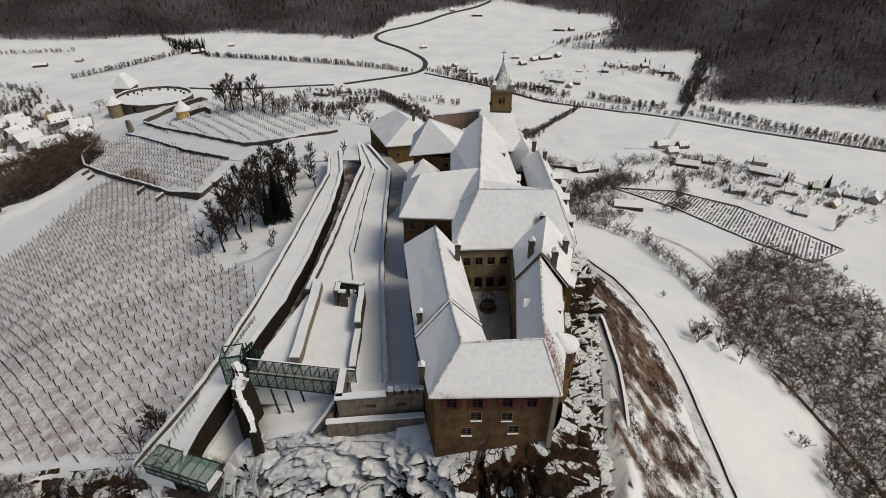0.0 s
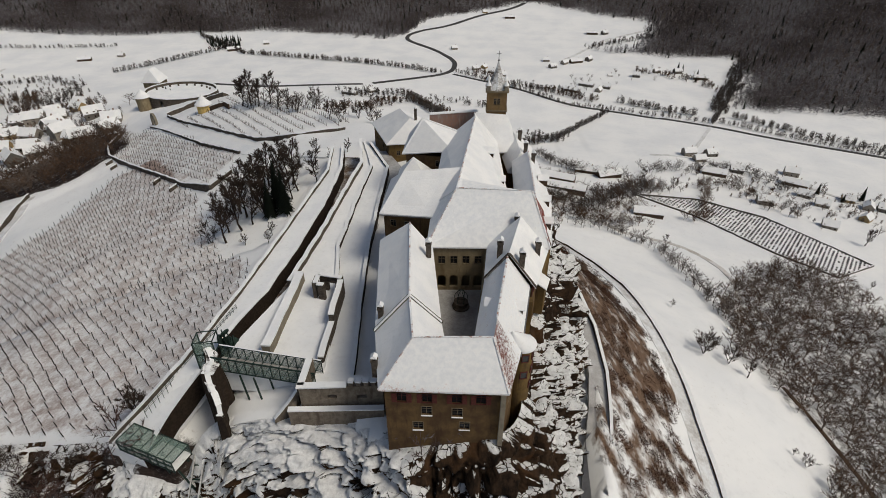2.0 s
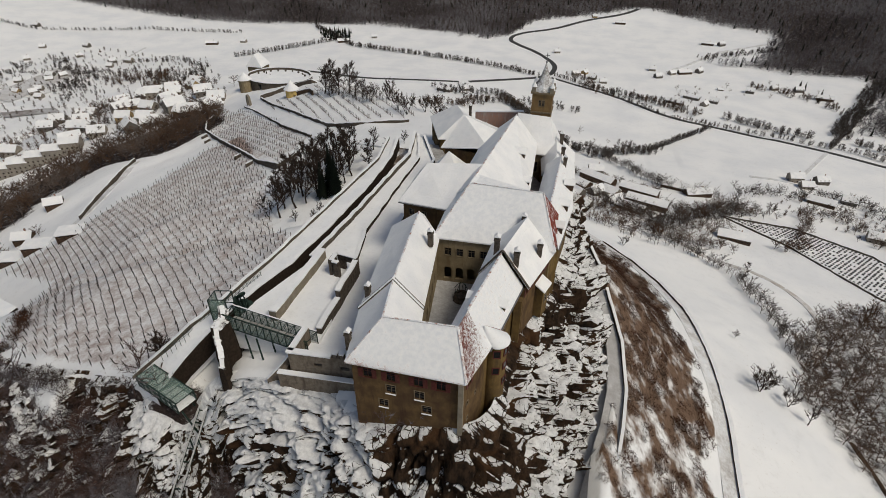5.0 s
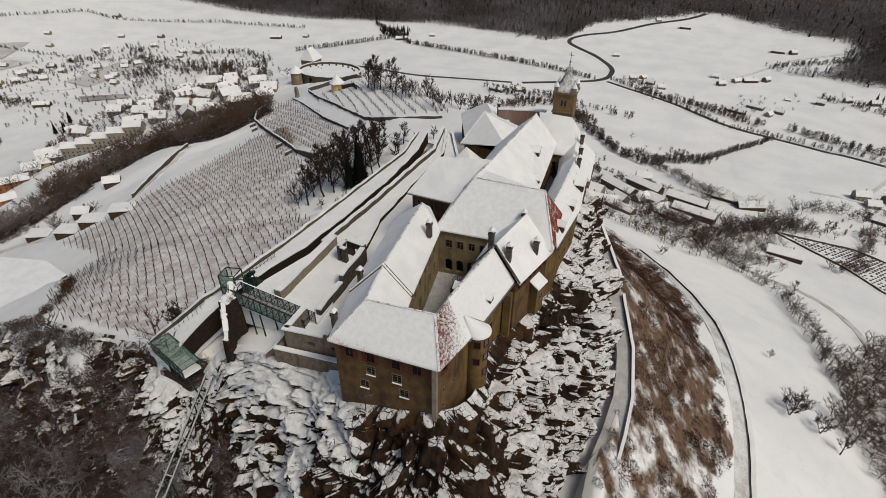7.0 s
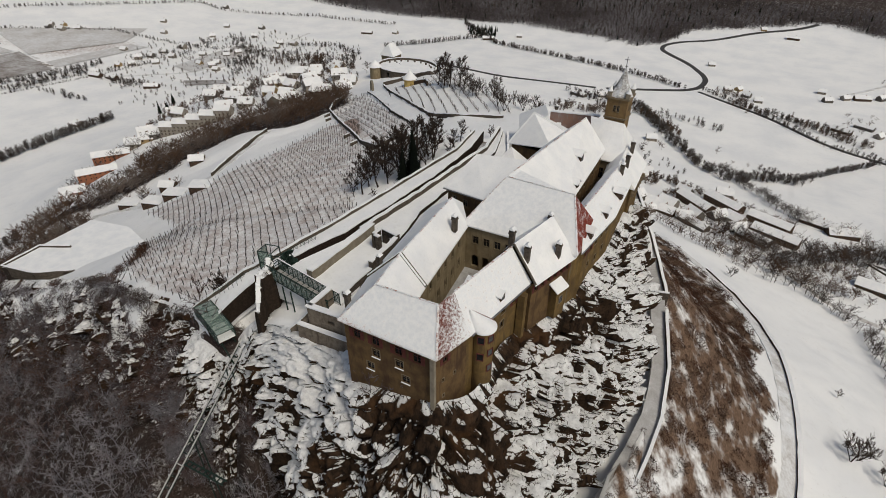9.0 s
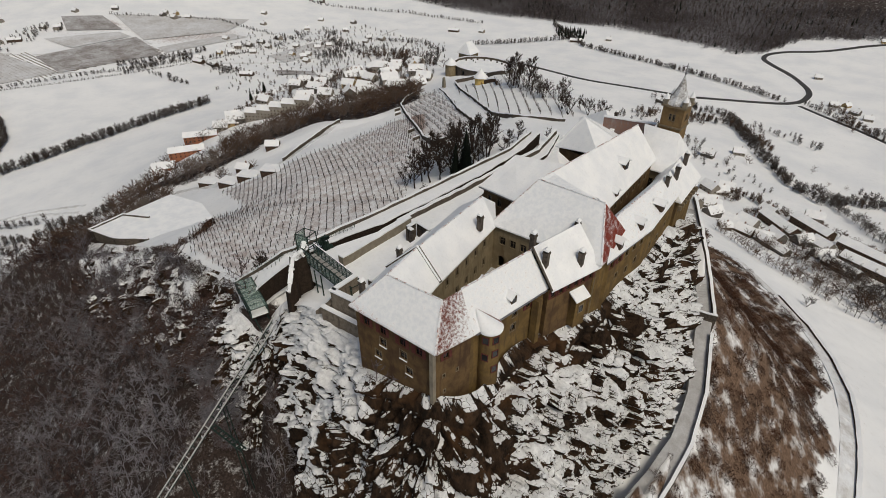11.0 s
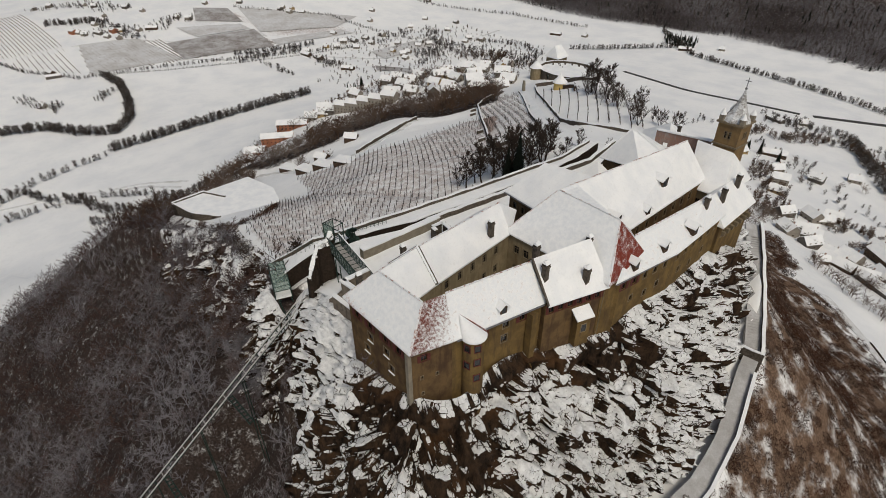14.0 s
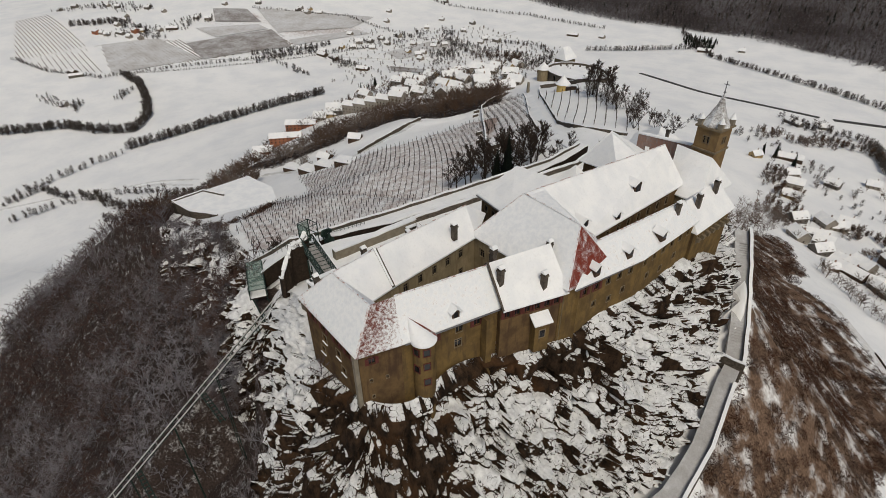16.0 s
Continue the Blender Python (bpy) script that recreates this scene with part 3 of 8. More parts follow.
FIELD_A = [(-700, 430), (-560, 520), (-600, 640), (-760, 560)]
FIELD_B = [(-1190, 490), (-1000, 470), (-900, 640), (-1060, 700), (-1200, 620)]
FIELD_C = [(-640, -30), (-640, 90), (-820, 20), (-830, -80)]
gx, gy = grid_axis(-3200, 2600, -205, 130, 2.5), grid_axis(-900, 3400, 20, 330, 2.5)
GX, GY = np.meshgrid(gx, gy)
GZ = ground_at(GX, GY)
rough_in = (np.abs(GX + 40) < 250) & (np.abs(GY - 160) < 220)
GZ = GZ + rough_in * 0.35 * np.sin(GX * 0.31 + 2 * np.sin(GY * 0.13)) * np.sin(GY * 0.27 + np.sin(GX * 0.21))
nx, ny = len(gx), len(gy)
ii = np.arange(nx * ny).reshape(ny, nx)
ground_me = mesh_np("ground", np.stack([GX, GY, GZ], -1).reshape(-1, 3), np.stack([ii[:-1, :-1], ii[:-1, 1:], ii[1:, 1:], ii[1:, :-1]], -1).reshape(-1, 4), [M_GROUND])
cov = np.zeros((ny, nx, 4), np.float32)
cov[..., 3] = 1
step_x, step_y = np.gradient(gx)[None, :], np.gradient(gy)[:, None]
for jx in (-0.45, -0.15, 0.15, 0.45):
    for jy in (-0.45, -0.15, 0.15, 0.45):
        QX, QY = GX + jx * step_x, GY + jy * step_y
        cov[..., 0] += soft_inside(QX, QY, SCRUB, 5) / 16
        cov[..., 1] += (soft_inside(QX, QY, SOUTH_WOOD, 6) | soft_inside(QX, QY, WEST_WOOD, 6) | soft_inside(QX, QY, SPUR_WOOD, 5) | soft_inside(QX, QY, NORTH_WOOD, 10)
                        | soft_inside(QX, QY, EAST_WOOD, 10) | (soft_inside(QX, QY, COPSE, 4) & ((abs(jx) < 0.3) | (jy > 0)))) / 16
        cov[..., 2] += (0.78 * inside(QX, QY, VINE_WEST) + 0.72 * inside(QX, QY, VINE_TERRACE) + 0.1 * inside(QX, QY, VINE_UPPER)
                        + inside(QX, QY, VINE_FAR) * 0.3 + inside(QX, QY, VINE_FAR_B) * 0.45 + inside(QX, QY, VINE_FAR_C) * 0.2 + inside(QX, QY, VINE_FAR_D) * 0.62 + inside(QX, QY, FIELD_D) * 0.55 + inside(QX, QY, FIELD_E) * 0.46 + inside(QX, QY, FIELD_F) * 0.68 + inside(QX, QY, FIELD_G) * 0.2 + 0.45 * inside(QX, QY, FIELD_A) + 0.35 * inside(QX, QY, FIELD_B) + 0.3 * inside(QX, QY, FIELD_C)) / 16
cov[..., 0] *= 0.9 + 0.15 * step01(95, 140, GY)
at = ground_me.color_attributes.new("cover", "FLOAT_COLOR", "POINT")
at.data.foreach_set("color", cov.ravel())
ground_me.polygons.foreach_set("use_smooth", np.ones(len(ground_me.polygons), bool))
ground = tagged(new("ground", ground_me), "snow-covered castle hill, valley fields and far wooded hills", "ground", kind="structure")


# ---- the crag ----
def cell_hash(p):
    return math.modf(abs(math.sin(p.x * 12.9898 + p.y * 78.233 + p.z * 37.719) * 43758.5453))[0]


def cell_tilt(p):
    return Vector((cell_hash(p * 1.3) - 0.5, cell_hash(p * 2.1) - 0.5, cell_hash(p * 3.7) - 0.5))


def crag(line, nu, nv, label, at=None):
    """A broken rock face between its upper and its lower line. at: take its character from this place along the main face."""
    tops, feet = [a for a, b in line], [b for a, b in line]
    verts, holds, deeps = [], [], []
    for i in range(nu + 1):
        a, b = along(tops, i / nu), along(feet, i / nu)
        ahead = along(feet, min(1, i / nu + 0.004)) - along(feet, max(0, i / nu - 0.004))
        out = Vector((ahead.y, -ahead.x, 0)).normalized()
        for j in range(nv + 1):
            v = j / nv
            p = a.lerp(b, v)
            steep = Vector((p.x, p.y, p.z * 0.8))
            q = steep + 1.4 * noise.noise_vector(steep * 0.22)
            d1, c1 = noise.voronoi(q / 6.6)
            # some blocks drop sheer, then step out in a ledge
            count = max(4.0, (a.z - b.z) / (3.0 + 3.5 * cell_hash(c1[0] * 0.7)))
            shift = cell_hash(c1[0]) + 0.3 * noise.noise(steep * 0.3)
            k = v * count + shift
            f = k - math.floor(k)
            fx, fz = max(0.0, (f - 0.45) / 0.55), min(1.0, f / 0.65)
            ledge = 0.75 * cell_hash(c1[0] * 2.3)
            vx = v + ledge * (min(1.0, max(0.0, (math.floor(k) + fx * fx * (3 - 2 * fx) - shift) / count)) - v)
            vz = v + ledge * (min(1.0, max(0.0, (math.floor(k) + fz * fz * (3 - 2 * fz) - shift) / count)) - v)
            u = i / nu if at is None else at
            dome = math.exp(-((u - 0.27) / 0.085) ** 2)
            cap = dome * max(0.0, 1 - v * 1.35)
            p = a.lerp(b, vx)
            p.z = a.z + (b.z - a.z) * vz ** (1 + 1.2 * dome)
            p += out * (2.6 * math.sin(math.pi * v) - 0.8 - (2.2 * v if 0.5 < u else 0.0))
            d2, c2 = noise.voronoi(q / 3.0 + Vector((7, 3, 1)))
            d3, c3 = noise.voronoi(q / 1.25 + Vector((2, 9, 4)))
            # every block has its own plane
            off = 3.2 * (cell_hash(c1[0] * 1.7) - 0.5) + 0.9 * (q - c1[0] * 6.6).dot(cell_tilt(c1[0]))
            off += 1.3 * (cell_hash(c2[0]) - 0.5) + 1.5 * ((q / 3.0 + Vector((7, 3, 1))) - c2[0]).dot(cell_tilt(c2[0])) * 3.0
            off += 0.35 * (cell_hash(c3[0]) - 0.5) + 1.1 * ((q / 1.25 + Vector((2, 9, 4))) - c3[0]).dot(cell_tilt(c3[0])) * 1.25
            off -= 1.2 * max(0, 1 - (d1[1] - d1[0]) * 9) + 0.7 * max(0, 1 - (d2[1] - d2[0]) * 8)
            off += 1.0 * noise.noise(steep * 0.11) + 0.2 * noise.noise(steep * 0.9)
            # cracks and the band below the walls also carry painted crevice and overhang shade
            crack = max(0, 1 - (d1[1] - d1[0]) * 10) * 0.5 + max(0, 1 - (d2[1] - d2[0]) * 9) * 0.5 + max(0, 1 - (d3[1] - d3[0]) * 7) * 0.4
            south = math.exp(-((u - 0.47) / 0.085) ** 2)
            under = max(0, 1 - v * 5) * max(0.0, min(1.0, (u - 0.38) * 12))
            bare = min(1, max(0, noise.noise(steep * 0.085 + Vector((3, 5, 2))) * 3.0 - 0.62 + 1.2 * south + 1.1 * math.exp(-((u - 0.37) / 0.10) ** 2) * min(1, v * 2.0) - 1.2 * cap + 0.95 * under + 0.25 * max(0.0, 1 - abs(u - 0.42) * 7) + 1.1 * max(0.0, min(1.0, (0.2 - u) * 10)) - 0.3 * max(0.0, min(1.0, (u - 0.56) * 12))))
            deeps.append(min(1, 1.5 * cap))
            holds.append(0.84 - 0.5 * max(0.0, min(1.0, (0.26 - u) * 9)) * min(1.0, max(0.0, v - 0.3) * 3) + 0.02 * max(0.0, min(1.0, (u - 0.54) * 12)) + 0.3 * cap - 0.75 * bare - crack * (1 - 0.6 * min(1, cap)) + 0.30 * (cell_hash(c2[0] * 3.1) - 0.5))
            edge = min(1, v * 14 + 0.12)
            n = (out + Vector((0, 0, 0.35))).normalized()
            verts.append(p + n * off * (1 - 0.55 * min(1, 1.3 * cap)) * edge if j else a - out * 3.2 + Vector((0, 0, 0.4)))
    k = np.arange((nu + 1) * (nv + 1)).reshape(nu + 1, nv + 1)
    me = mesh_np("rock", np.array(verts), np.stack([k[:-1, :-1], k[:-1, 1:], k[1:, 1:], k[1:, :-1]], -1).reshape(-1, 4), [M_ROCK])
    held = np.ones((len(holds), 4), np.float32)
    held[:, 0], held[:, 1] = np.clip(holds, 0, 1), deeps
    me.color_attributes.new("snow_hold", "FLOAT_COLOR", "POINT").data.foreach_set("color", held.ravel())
    tagged(new("cliff", me), label, "cliff", kind="structure")
    return verts


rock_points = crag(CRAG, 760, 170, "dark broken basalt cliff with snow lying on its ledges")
WEST_TOP = ((-186, 58), (-172, 59), (-158, 59.5), (-142, 61.5), (-126, 63), (-112, 62.5), (-98, 60.5), (-84, 58.5), (-72, 58.0))
west_points = crag([((x, y, float(land(x, y + 2)) + (2.0 if x < -150 else 0.3)), (x - 1, y - 17, float(land(x, y - 17)) - 3)) for x, y in WEST_TOP], 300, 70, "overgrown dark rock face under the vineyard's edge", 0.03)


# ---- the castle ----
def building(name, label, poly, z0, z1, mat, windows=(), category="castle wing", walls=None):
    """Walls round a footprint (anticlockwise). windows: (edge, along, sill, width, height, style)."""
    ob = thing(name, label, category, (sum(p[0] for p in poly) / len(poly), sum(p[1] for p in poly) / len(poly), z0), "castle buildings")
    for k, (a, b) in enumerate(zip(poly, poly[1:] + poly[:1])):
        if walls is not None and k not in walls:
            continue
        mine = [w for w in windows if w[0] == k]
        wl = wall_part("wall", a, b, z0, z1, [w[1:5] for w in mine], mat[k] if isinstance(mat, list) else mat, ob)
        for _, u, s, w, h, style in mine:
            if style == "hole":
                continue
            window_part(a, b, u, s, w, h, wl, style)
    return ob


def caps(parent, *lines, mat=M_ROOF_MOTTLED, w=0.26, h=0.1):
    for p, q in lines:
        beam("ridge_cap", p, q, w, h, mat, parent)


# front block over the cliff
FB = [(-1.2, 50.2), (15.6, 50.6), (17.3, 57.2), (11.2, 58.9), (6.6, 58.9), (-3.2, 59.5)]
fw = []
for u, s in ((2.4, -1.0), (6.0, -1.0), (10.2, -1.0), (13.6, -1.0)):
    fw.append((0, u, s - 0.4, 1.35, 1.8, "red"))
for u, s in ((5.9, -4.0), (10.3, -4.2)):
    fw.append((0, u, s, 1.45, 1.75, "sill"))
for u, s in ((4.6, -7.3), (11.4, -7.0)):
    fw.append((0, u, s, 1.45, 1.6, "sill"))
fw += [(1, 2.0, -1.2, 1.0, 1.4, "red"), (1, 1.6, -5.0, 0.4, 0.7, "plain"), (1, 4.2, -5.2, 0.4, 0.7, "plain"), (1, 1.7, -8.6, 0.4, 0.7, "plain"), (3, 2.2, -2.2, 1.1, 1.7, "plain")]
front = building("castle_front_block", "brown plastered castle block with red shutters above the cliff", FB, -14.0, 1.55, M_UMBER, fw)
beam("corner_quoin", (15.45, 50.45, -12), (15.45, 50.45, 1.4), 0.7, 0.7, M_QUOIN, front)
el, er, e2, rl, rr = (-1.9, 49.5, 1.7), (16.2, 49.9, 1.7), (18.0, 57.0, 1.7), (2.6, 54.2, 7.4), (13.8, 54.4, 7.9)
bl, br = (6.9, 58.7, 2.0), (11.0, 58.7, 2.0)
slab("roof", [el, er, e2, rl, rr, bl, br, (14.3, 58.4, 7.8)], [[0, 1, 4, 3], [1, 2, 7, 4], [3, 4, 6, 5], [4, 7, 6]], [M_ROOF_FRONT, M_ROOF_HIP, M_ROOF], front, 0.3,
     "steep red-tiled roof under thin snow", [0, 1, 2, 2])
caps(front, (el, rl), (rl, rr))
caps(front, (er, rr), mat=M_ROOF_MOTTLED, w=0.34)

# west wing along the court
WW = [(-3.2, 59.5), (6.6, 58.9), (5.5, 63.5), (2.4, 84.6), (-2.0, 91.0), (-6.9, 86.5)]
ww = [(2, 3.0 + 3.6 * k, -1.2, 1.15, 1.9, "plain") for k in range(5)] + [(2, 3.0 + 3.6 * k, -5.6, 1.15, 1.9, "plain") for k in range(5)]
ww += [(5, 3.0 + 3.9 * k, -1.6, 1.1, 1.6, "plain") for k in range(6)] + [(5, 3.0 + 3.9 * k, -5.6, 1.0, 1.5, "plain") for k in range(6)]
west = building("castle_west_wing", "cream plastered west wing with a snow-covered ridge roof", WW, -14.0, 1.7, M_CREAM, ww)
we1, we2, we3 = (-4.2, 60.8, 2.0), (-7.5, 86.3, 2.0), (-2.2, 91.6, 2.4)
v1, v2 = (1.1, 63.2, 7.3), (-1.4, 85.5, 6.8)
ce1, ce2 = (6.0, 63.4, 2.0), (2.9, 84.6, 2.0)
slab("roof", [el, we1, v1, rl, bl, ce1], [[0, 1, 2, 3], [3, 2, 5, 4]], M_ROOF, west, 0.3, "snow-covered southern end of the roof")
slab("roof", [we1, we2, v2, v1, ce1, ce2, we3], [[0, 1, 2, 3], [3, 2, 5, 4], [1, 6, 2], [2, 6, 5]], M_ROOF, west, 0.3, "snow-covered ridge roof")
caps(west, (v1, v2), (rl, v1))
for p, q in ((v1, ce1), (v1, we1)):
    beam("fire_wall", p, q, 0.5, 0.35, M_STONE, west)
    beam("fire_wall_snow", (p[0], p[1] - 0.15, p[2] + 0.35), (q[0], q[1] - 0.15, q[2] + 0.35), 0.35, 0.12, M_SNOW, west)
chimney(2.6, 79.4, 3.4, 6.4, west)
chimney(-3.6, 63.5, 2.0, 4.6, west, 0.8)
chimney(-3.0, 53.6, 0.0, 3.4, west, 0.8)

# east wing between the turret and the keep
EW = [(17.3, 57.2), (20.0, 74.6), (21.0, 74.4), (24.2, 86.0), (13.0, 86.0), (11.2, 58.9)]
ew = [(0, 5.4, -1.2, 1.25, 1.7, "red"), (0, 10.2, -1.2, 1.25, 1.7, "plain"), (0, 13.6, -1.2, 1.25, 1.7, "red"), (0, 10.0, -4.3, 1.25, 1.7, "plain"), (0, 15.8, -3.4, 1.0, 1.2, "plain")]
ew += [(2, 1.2 + 1.9 * k, -1.1, 1.05, 1.7, "red") for k in range(6)]
ew += [(4, 3.0 + 3.6 * k, -1.2, 1.1, 1.8, "plain") for k in range(7)] + [(4, 3.0 + 3.6 * k, -5.6, 1.1, 1.8, "plain") for k in range(7)]
east = building("castle_east_wing", "ochre plastered east wing above the cliff", EW, -15.0, 1.1, [M_OCHRE, M_UMBER, M_UMBER, M_OCHRE, M_CREAM, M_OCHRE], ew)
r1, r2 = (16.4, 75.0, 7.1), (16.6, 75.2, 7.7)
slab("roof", [e2, (20.7, 74.8, 1.2), r1, (14.3, 58.4, 7.8), br, (12.7, 75.0, 2.0)], [[0, 1, 2, 3], [3, 2, 5, 4]], M_ROOF_THIN, east, 0.3, "snow-covered ridge roof")
slab("roof", [(21.7, 74.3, 1.2), (25.0, 86.4, 1.2), (19.2, 87.0, 8.0), r2, (12.6, 75.0, 2.2), (13.2, 86.0, 2.2)], [[0, 1, 2, 3], [3, 2, 5, 4]], M_ROOF, east, 0.3, "snow-covered roof beside the keep")
for a, b in (((16.6, 75.0, 7.75), (21.7, 74.2, 1.35)), ((16.6, 75.0, 7.75), (12.6, 74.9, 2.3))):
    beam("fire_wall", a, b, 0.35, 0.2, M_STONE, east)
caps(east, ((14.3, 58.4, 7.85), r1), w=0.3)
beam("gutter", (18.2, 57.4, 1.25), (20.8, 74.8, 0.85), 0.2, 0.2, M_METAL, east)
chimney(19.0, 75.8, 4.0, 7.4, east)
chimney(22.4, 82.6, 1.8, 5.2, east)
chimney(15.2, 77.6, 5.0, 8.4, east)
dormer(18.9, 66.6, 2.1, -8, east)
dormer(13.0, 66.0, 3.2, 172, east)
# bay on brackets
bm = bmesh.new()
box_bm(bm, (-0.2, -1.4, -9.5), (2.0, 1.4, -3.0), pose(22.6, 81.6, 0, 0, 0, -16))
bay = part("bay", bm, M_OCHRE, east, "projecting plastered bay with a lean-to roof")
m = pose(22.6, 81.6, 0, 0, 0, -16)
slab("bay_roof", [m @ Vector(p) for p in ((2.4, -1.8, -3.0), (2.4, 1.8, -3.0), (-0.1, 1.8, -1.5), (-0.1, -1.8, -1.5))], [[0, 1, 2, 3]], M_ROOF, bay, 0.25)
bm = bmesh.new()
box_bm(bm, (1.98, -0.5, -6.2), (2.05, 0.5, -4.6), m)
part("pane", bm, M_PANE, bay)
bm = bmesh.new()
for lo, hi in (((2.0, -0.65, -6.35), (2.12, 0.65, -6.2)), ((2.0, -0.65, -4.6), (2.12, 0.65, -4.45)), ((2.0, -0.65, -6.2), (2.12, -0.5, -4.6)), ((2.0, 0.5, -6.2), (2.12, 0.65, -4.6))):
    box_bm(bm, lo, hi, m)
part("surround", bm, M_TRIM, bay)
beam("buttress", (20.4, 72.6, -15), (20.4, 72.6, 0.4), 1.3, 1.3, M_OCHRE, east)

# round corner turret
tur = thing("corner_turret", "round plastered turret with a half-cone snowy roof", "turret", (18.6, 60.4, -13), "castle buildings")
bm = bmesh.new()
lathe_bm(bm, (18.6, 60.4, 0), [(1.75, -22), (1.75, 1.0), (1.9, 1.05), (1.9, 1.3)], 28)
part("wall", bm, M_OCHRE, tur)
bm = bmesh.new()
apex = bm.verts.new((16.7, 59.0, 5.0))
rings = [[bm.verts.new((18.6 + r * math.cos(2 * math.pi * k / 32), 60.4 + r * math.sin(2 * math.pi * k / 32), z)) for k in range(32)] for r, z in ((2.15, 1.15), (2.15, 1.4))]
bm.faces.new(rings[0][::-1])
for k in range(32):
    j = (k + 1) % 32
    bm.faces.new((rings[0][k], rings[0][j], rings[1][j], rings[1][k]))
    bm.faces.new((rings[1][k], rings[1][j], apex)).material_index = 1 if 5 <= k <= 8 else 0
part("roof", bm, [M_ROOF, M_ROOF_RED], tur, "lopsided cone roof under snow with a red tiled edge")
for ang, z in ((-20, -0.9), (-20, -3.8), (-20, -7.2), (-75, -1.0), (-75, -4.6)):
    mm = pose(18.6, 60.4, z, 0, 0, ang)
    bm = bmesh.new()
    for lo, hi in (((1.68, -0.6, -0.12), (1.84, 0.6, 0)), ((1.68, -0.6, 1.3), (1.84, 0.6, 1.42)), ((1.68, -0.6, 0), (1.84, -0.48, 1.3)), ((1.68, 0.48, 0), (1.84, 0.6, 1.3))):
        box_bm(bm, lo, hi, mm)
    wd = part("window", bm, M_RED, tur)
    bm = bmesh.new()
    box_bm(bm, (1.6, -0.48, 0), (1.77, 0.48, 1.3), mm)
    part("pane", bm, M_PANE, wd)

# the keep across the middle
KP = [(2.4, 84.6), (24.4, 86.0), (25.2, 88.0), (24.6, 97.5), (2.0, 97.5)]
kw = [(0, 2.2 + 2.35 * k, -1.9, 1.25, 1.75, "plain") for k in range(5)]
kw += [(0, 2.2 + 2.35 * k, -7.6, 1.6, 2.9, "hole") for k in range(5)]
keep = building("castle_keep", "cream plastered keep with court arcades and a high snowy roof", KP, -14.0, 1.9, M_CREAM, kw, walls=[0, 2, 3, 4])
wall_part("wall", KP[1], KP[2], -14.0, 1.9, [], M_OCHRE, keep)
k_el, k_er, k_rl, k_rr = (1.7, 84.1, 2.3), (25.2, 85.6, 2.0), (7.0, 92.7, 10.5), (21.4, 91.6, 10.9)
slab("roof", [k_el, k_er, k_rr, k_rl, (25.6, 97.5, 2.0), (1.7, 97.8, 3.4), (20.4, 97.5, 6.0), (7.2, 97.5, 10.4)],
     [[0, 1, 2, 3], [1, 4, 2], [2, 4, 6], [3, 2, 6, 7], [0, 3, 7, 5]], [M_ROOF_KEEP, M_ROOF_RED, M_ROOF_MOTTLED], keep, 0.3, "high hip roof, snowy towards the court, red tiles bare to the east", [0, 1, 2, 0, 0])
caps(keep, (k_rl, k_rr), (k_er, k_rr), (k_el, k_rl))
chimney(18.6, 87.6, 4.0, 7.4, keep, 0.8)
for k in range(5):
    x, y = 4.6 + 2.345 * k, 84.74 + 0.15 * k
    bm = bmesh.new()
    n = 10
    pts = [(-0.8, 0.0)] + [(-0.8 * math.cos(math.pi * i / n), 0.8 * math.sin(math.pi * i / n)) for i in range(n + 1)]
    for i in range(n):
        a0, a1 = math.pi * i / n, math.pi * (i + 1) / n
        f = [bm.verts.new((x - 0.82 * math.cos(a), y + dy, -5.5 + 0.82 * math.sin(a) * 0.95)) for dy in (-0.02, 0.3) for a in (a0, a1)]
        t = [bm.verts.new((x - 0.82 * math.cos(a), y + dy, -4.68)) for dy in (-0.02, 0.3) for a in (a0, a1)]
        bm.faces.new((f[0], f[1], t[1], t[0]))
        bm.faces.new((f[0], f[2], f[3], f[1]))
    part("arch", bm, M_CREAM, keep)
bm = bmesh.new()
box_bm(bm, (2.6, 88.0, -12), (16, 88.3, -3.5))
part("arcade_back", bm, M_CREAM, keep)

# west block behind the west wing
BW = [(-8.2, 95.8), (2.0, 93.8), (3.0, 110.0), (-8.0, 110.0)]
wblock = building("castle_west_block", "brown plastered block under a broad snowy roof", BW, -14.0, 2.7, M_UMBER,
                  [(0, 2.0, -0.4, 1.1, 1.5, "plain"), (0, 5.0, -0.4, 1.1, 1.5, "plain"), (3, 4.0, -0.6, 1.1, 1.5, "plain"), (3, 9.0, -0.6, 1.1, 1.5, "plain")])
slab("roof", [(-9.0, 95.0, 2.8), (2.4, 93.0, 3.6), (8.0, 102.6, 10.2), (-4.6, 102.2, 9.0), (-8.8, 110.6, 2.8), (8.0, 110.6, 3.4)],
     [[0, 1, 2, 3], [0, 3, 4], [3, 2, 5, 4]], M_ROOF, wblock, 0.3, "broad snow-covered hip roof")
beam("gutter", (-9.0, 94.95, 2.4), (2.4, 92.95, 3.2), 0.2, 0.2, M_METAL, wblock)

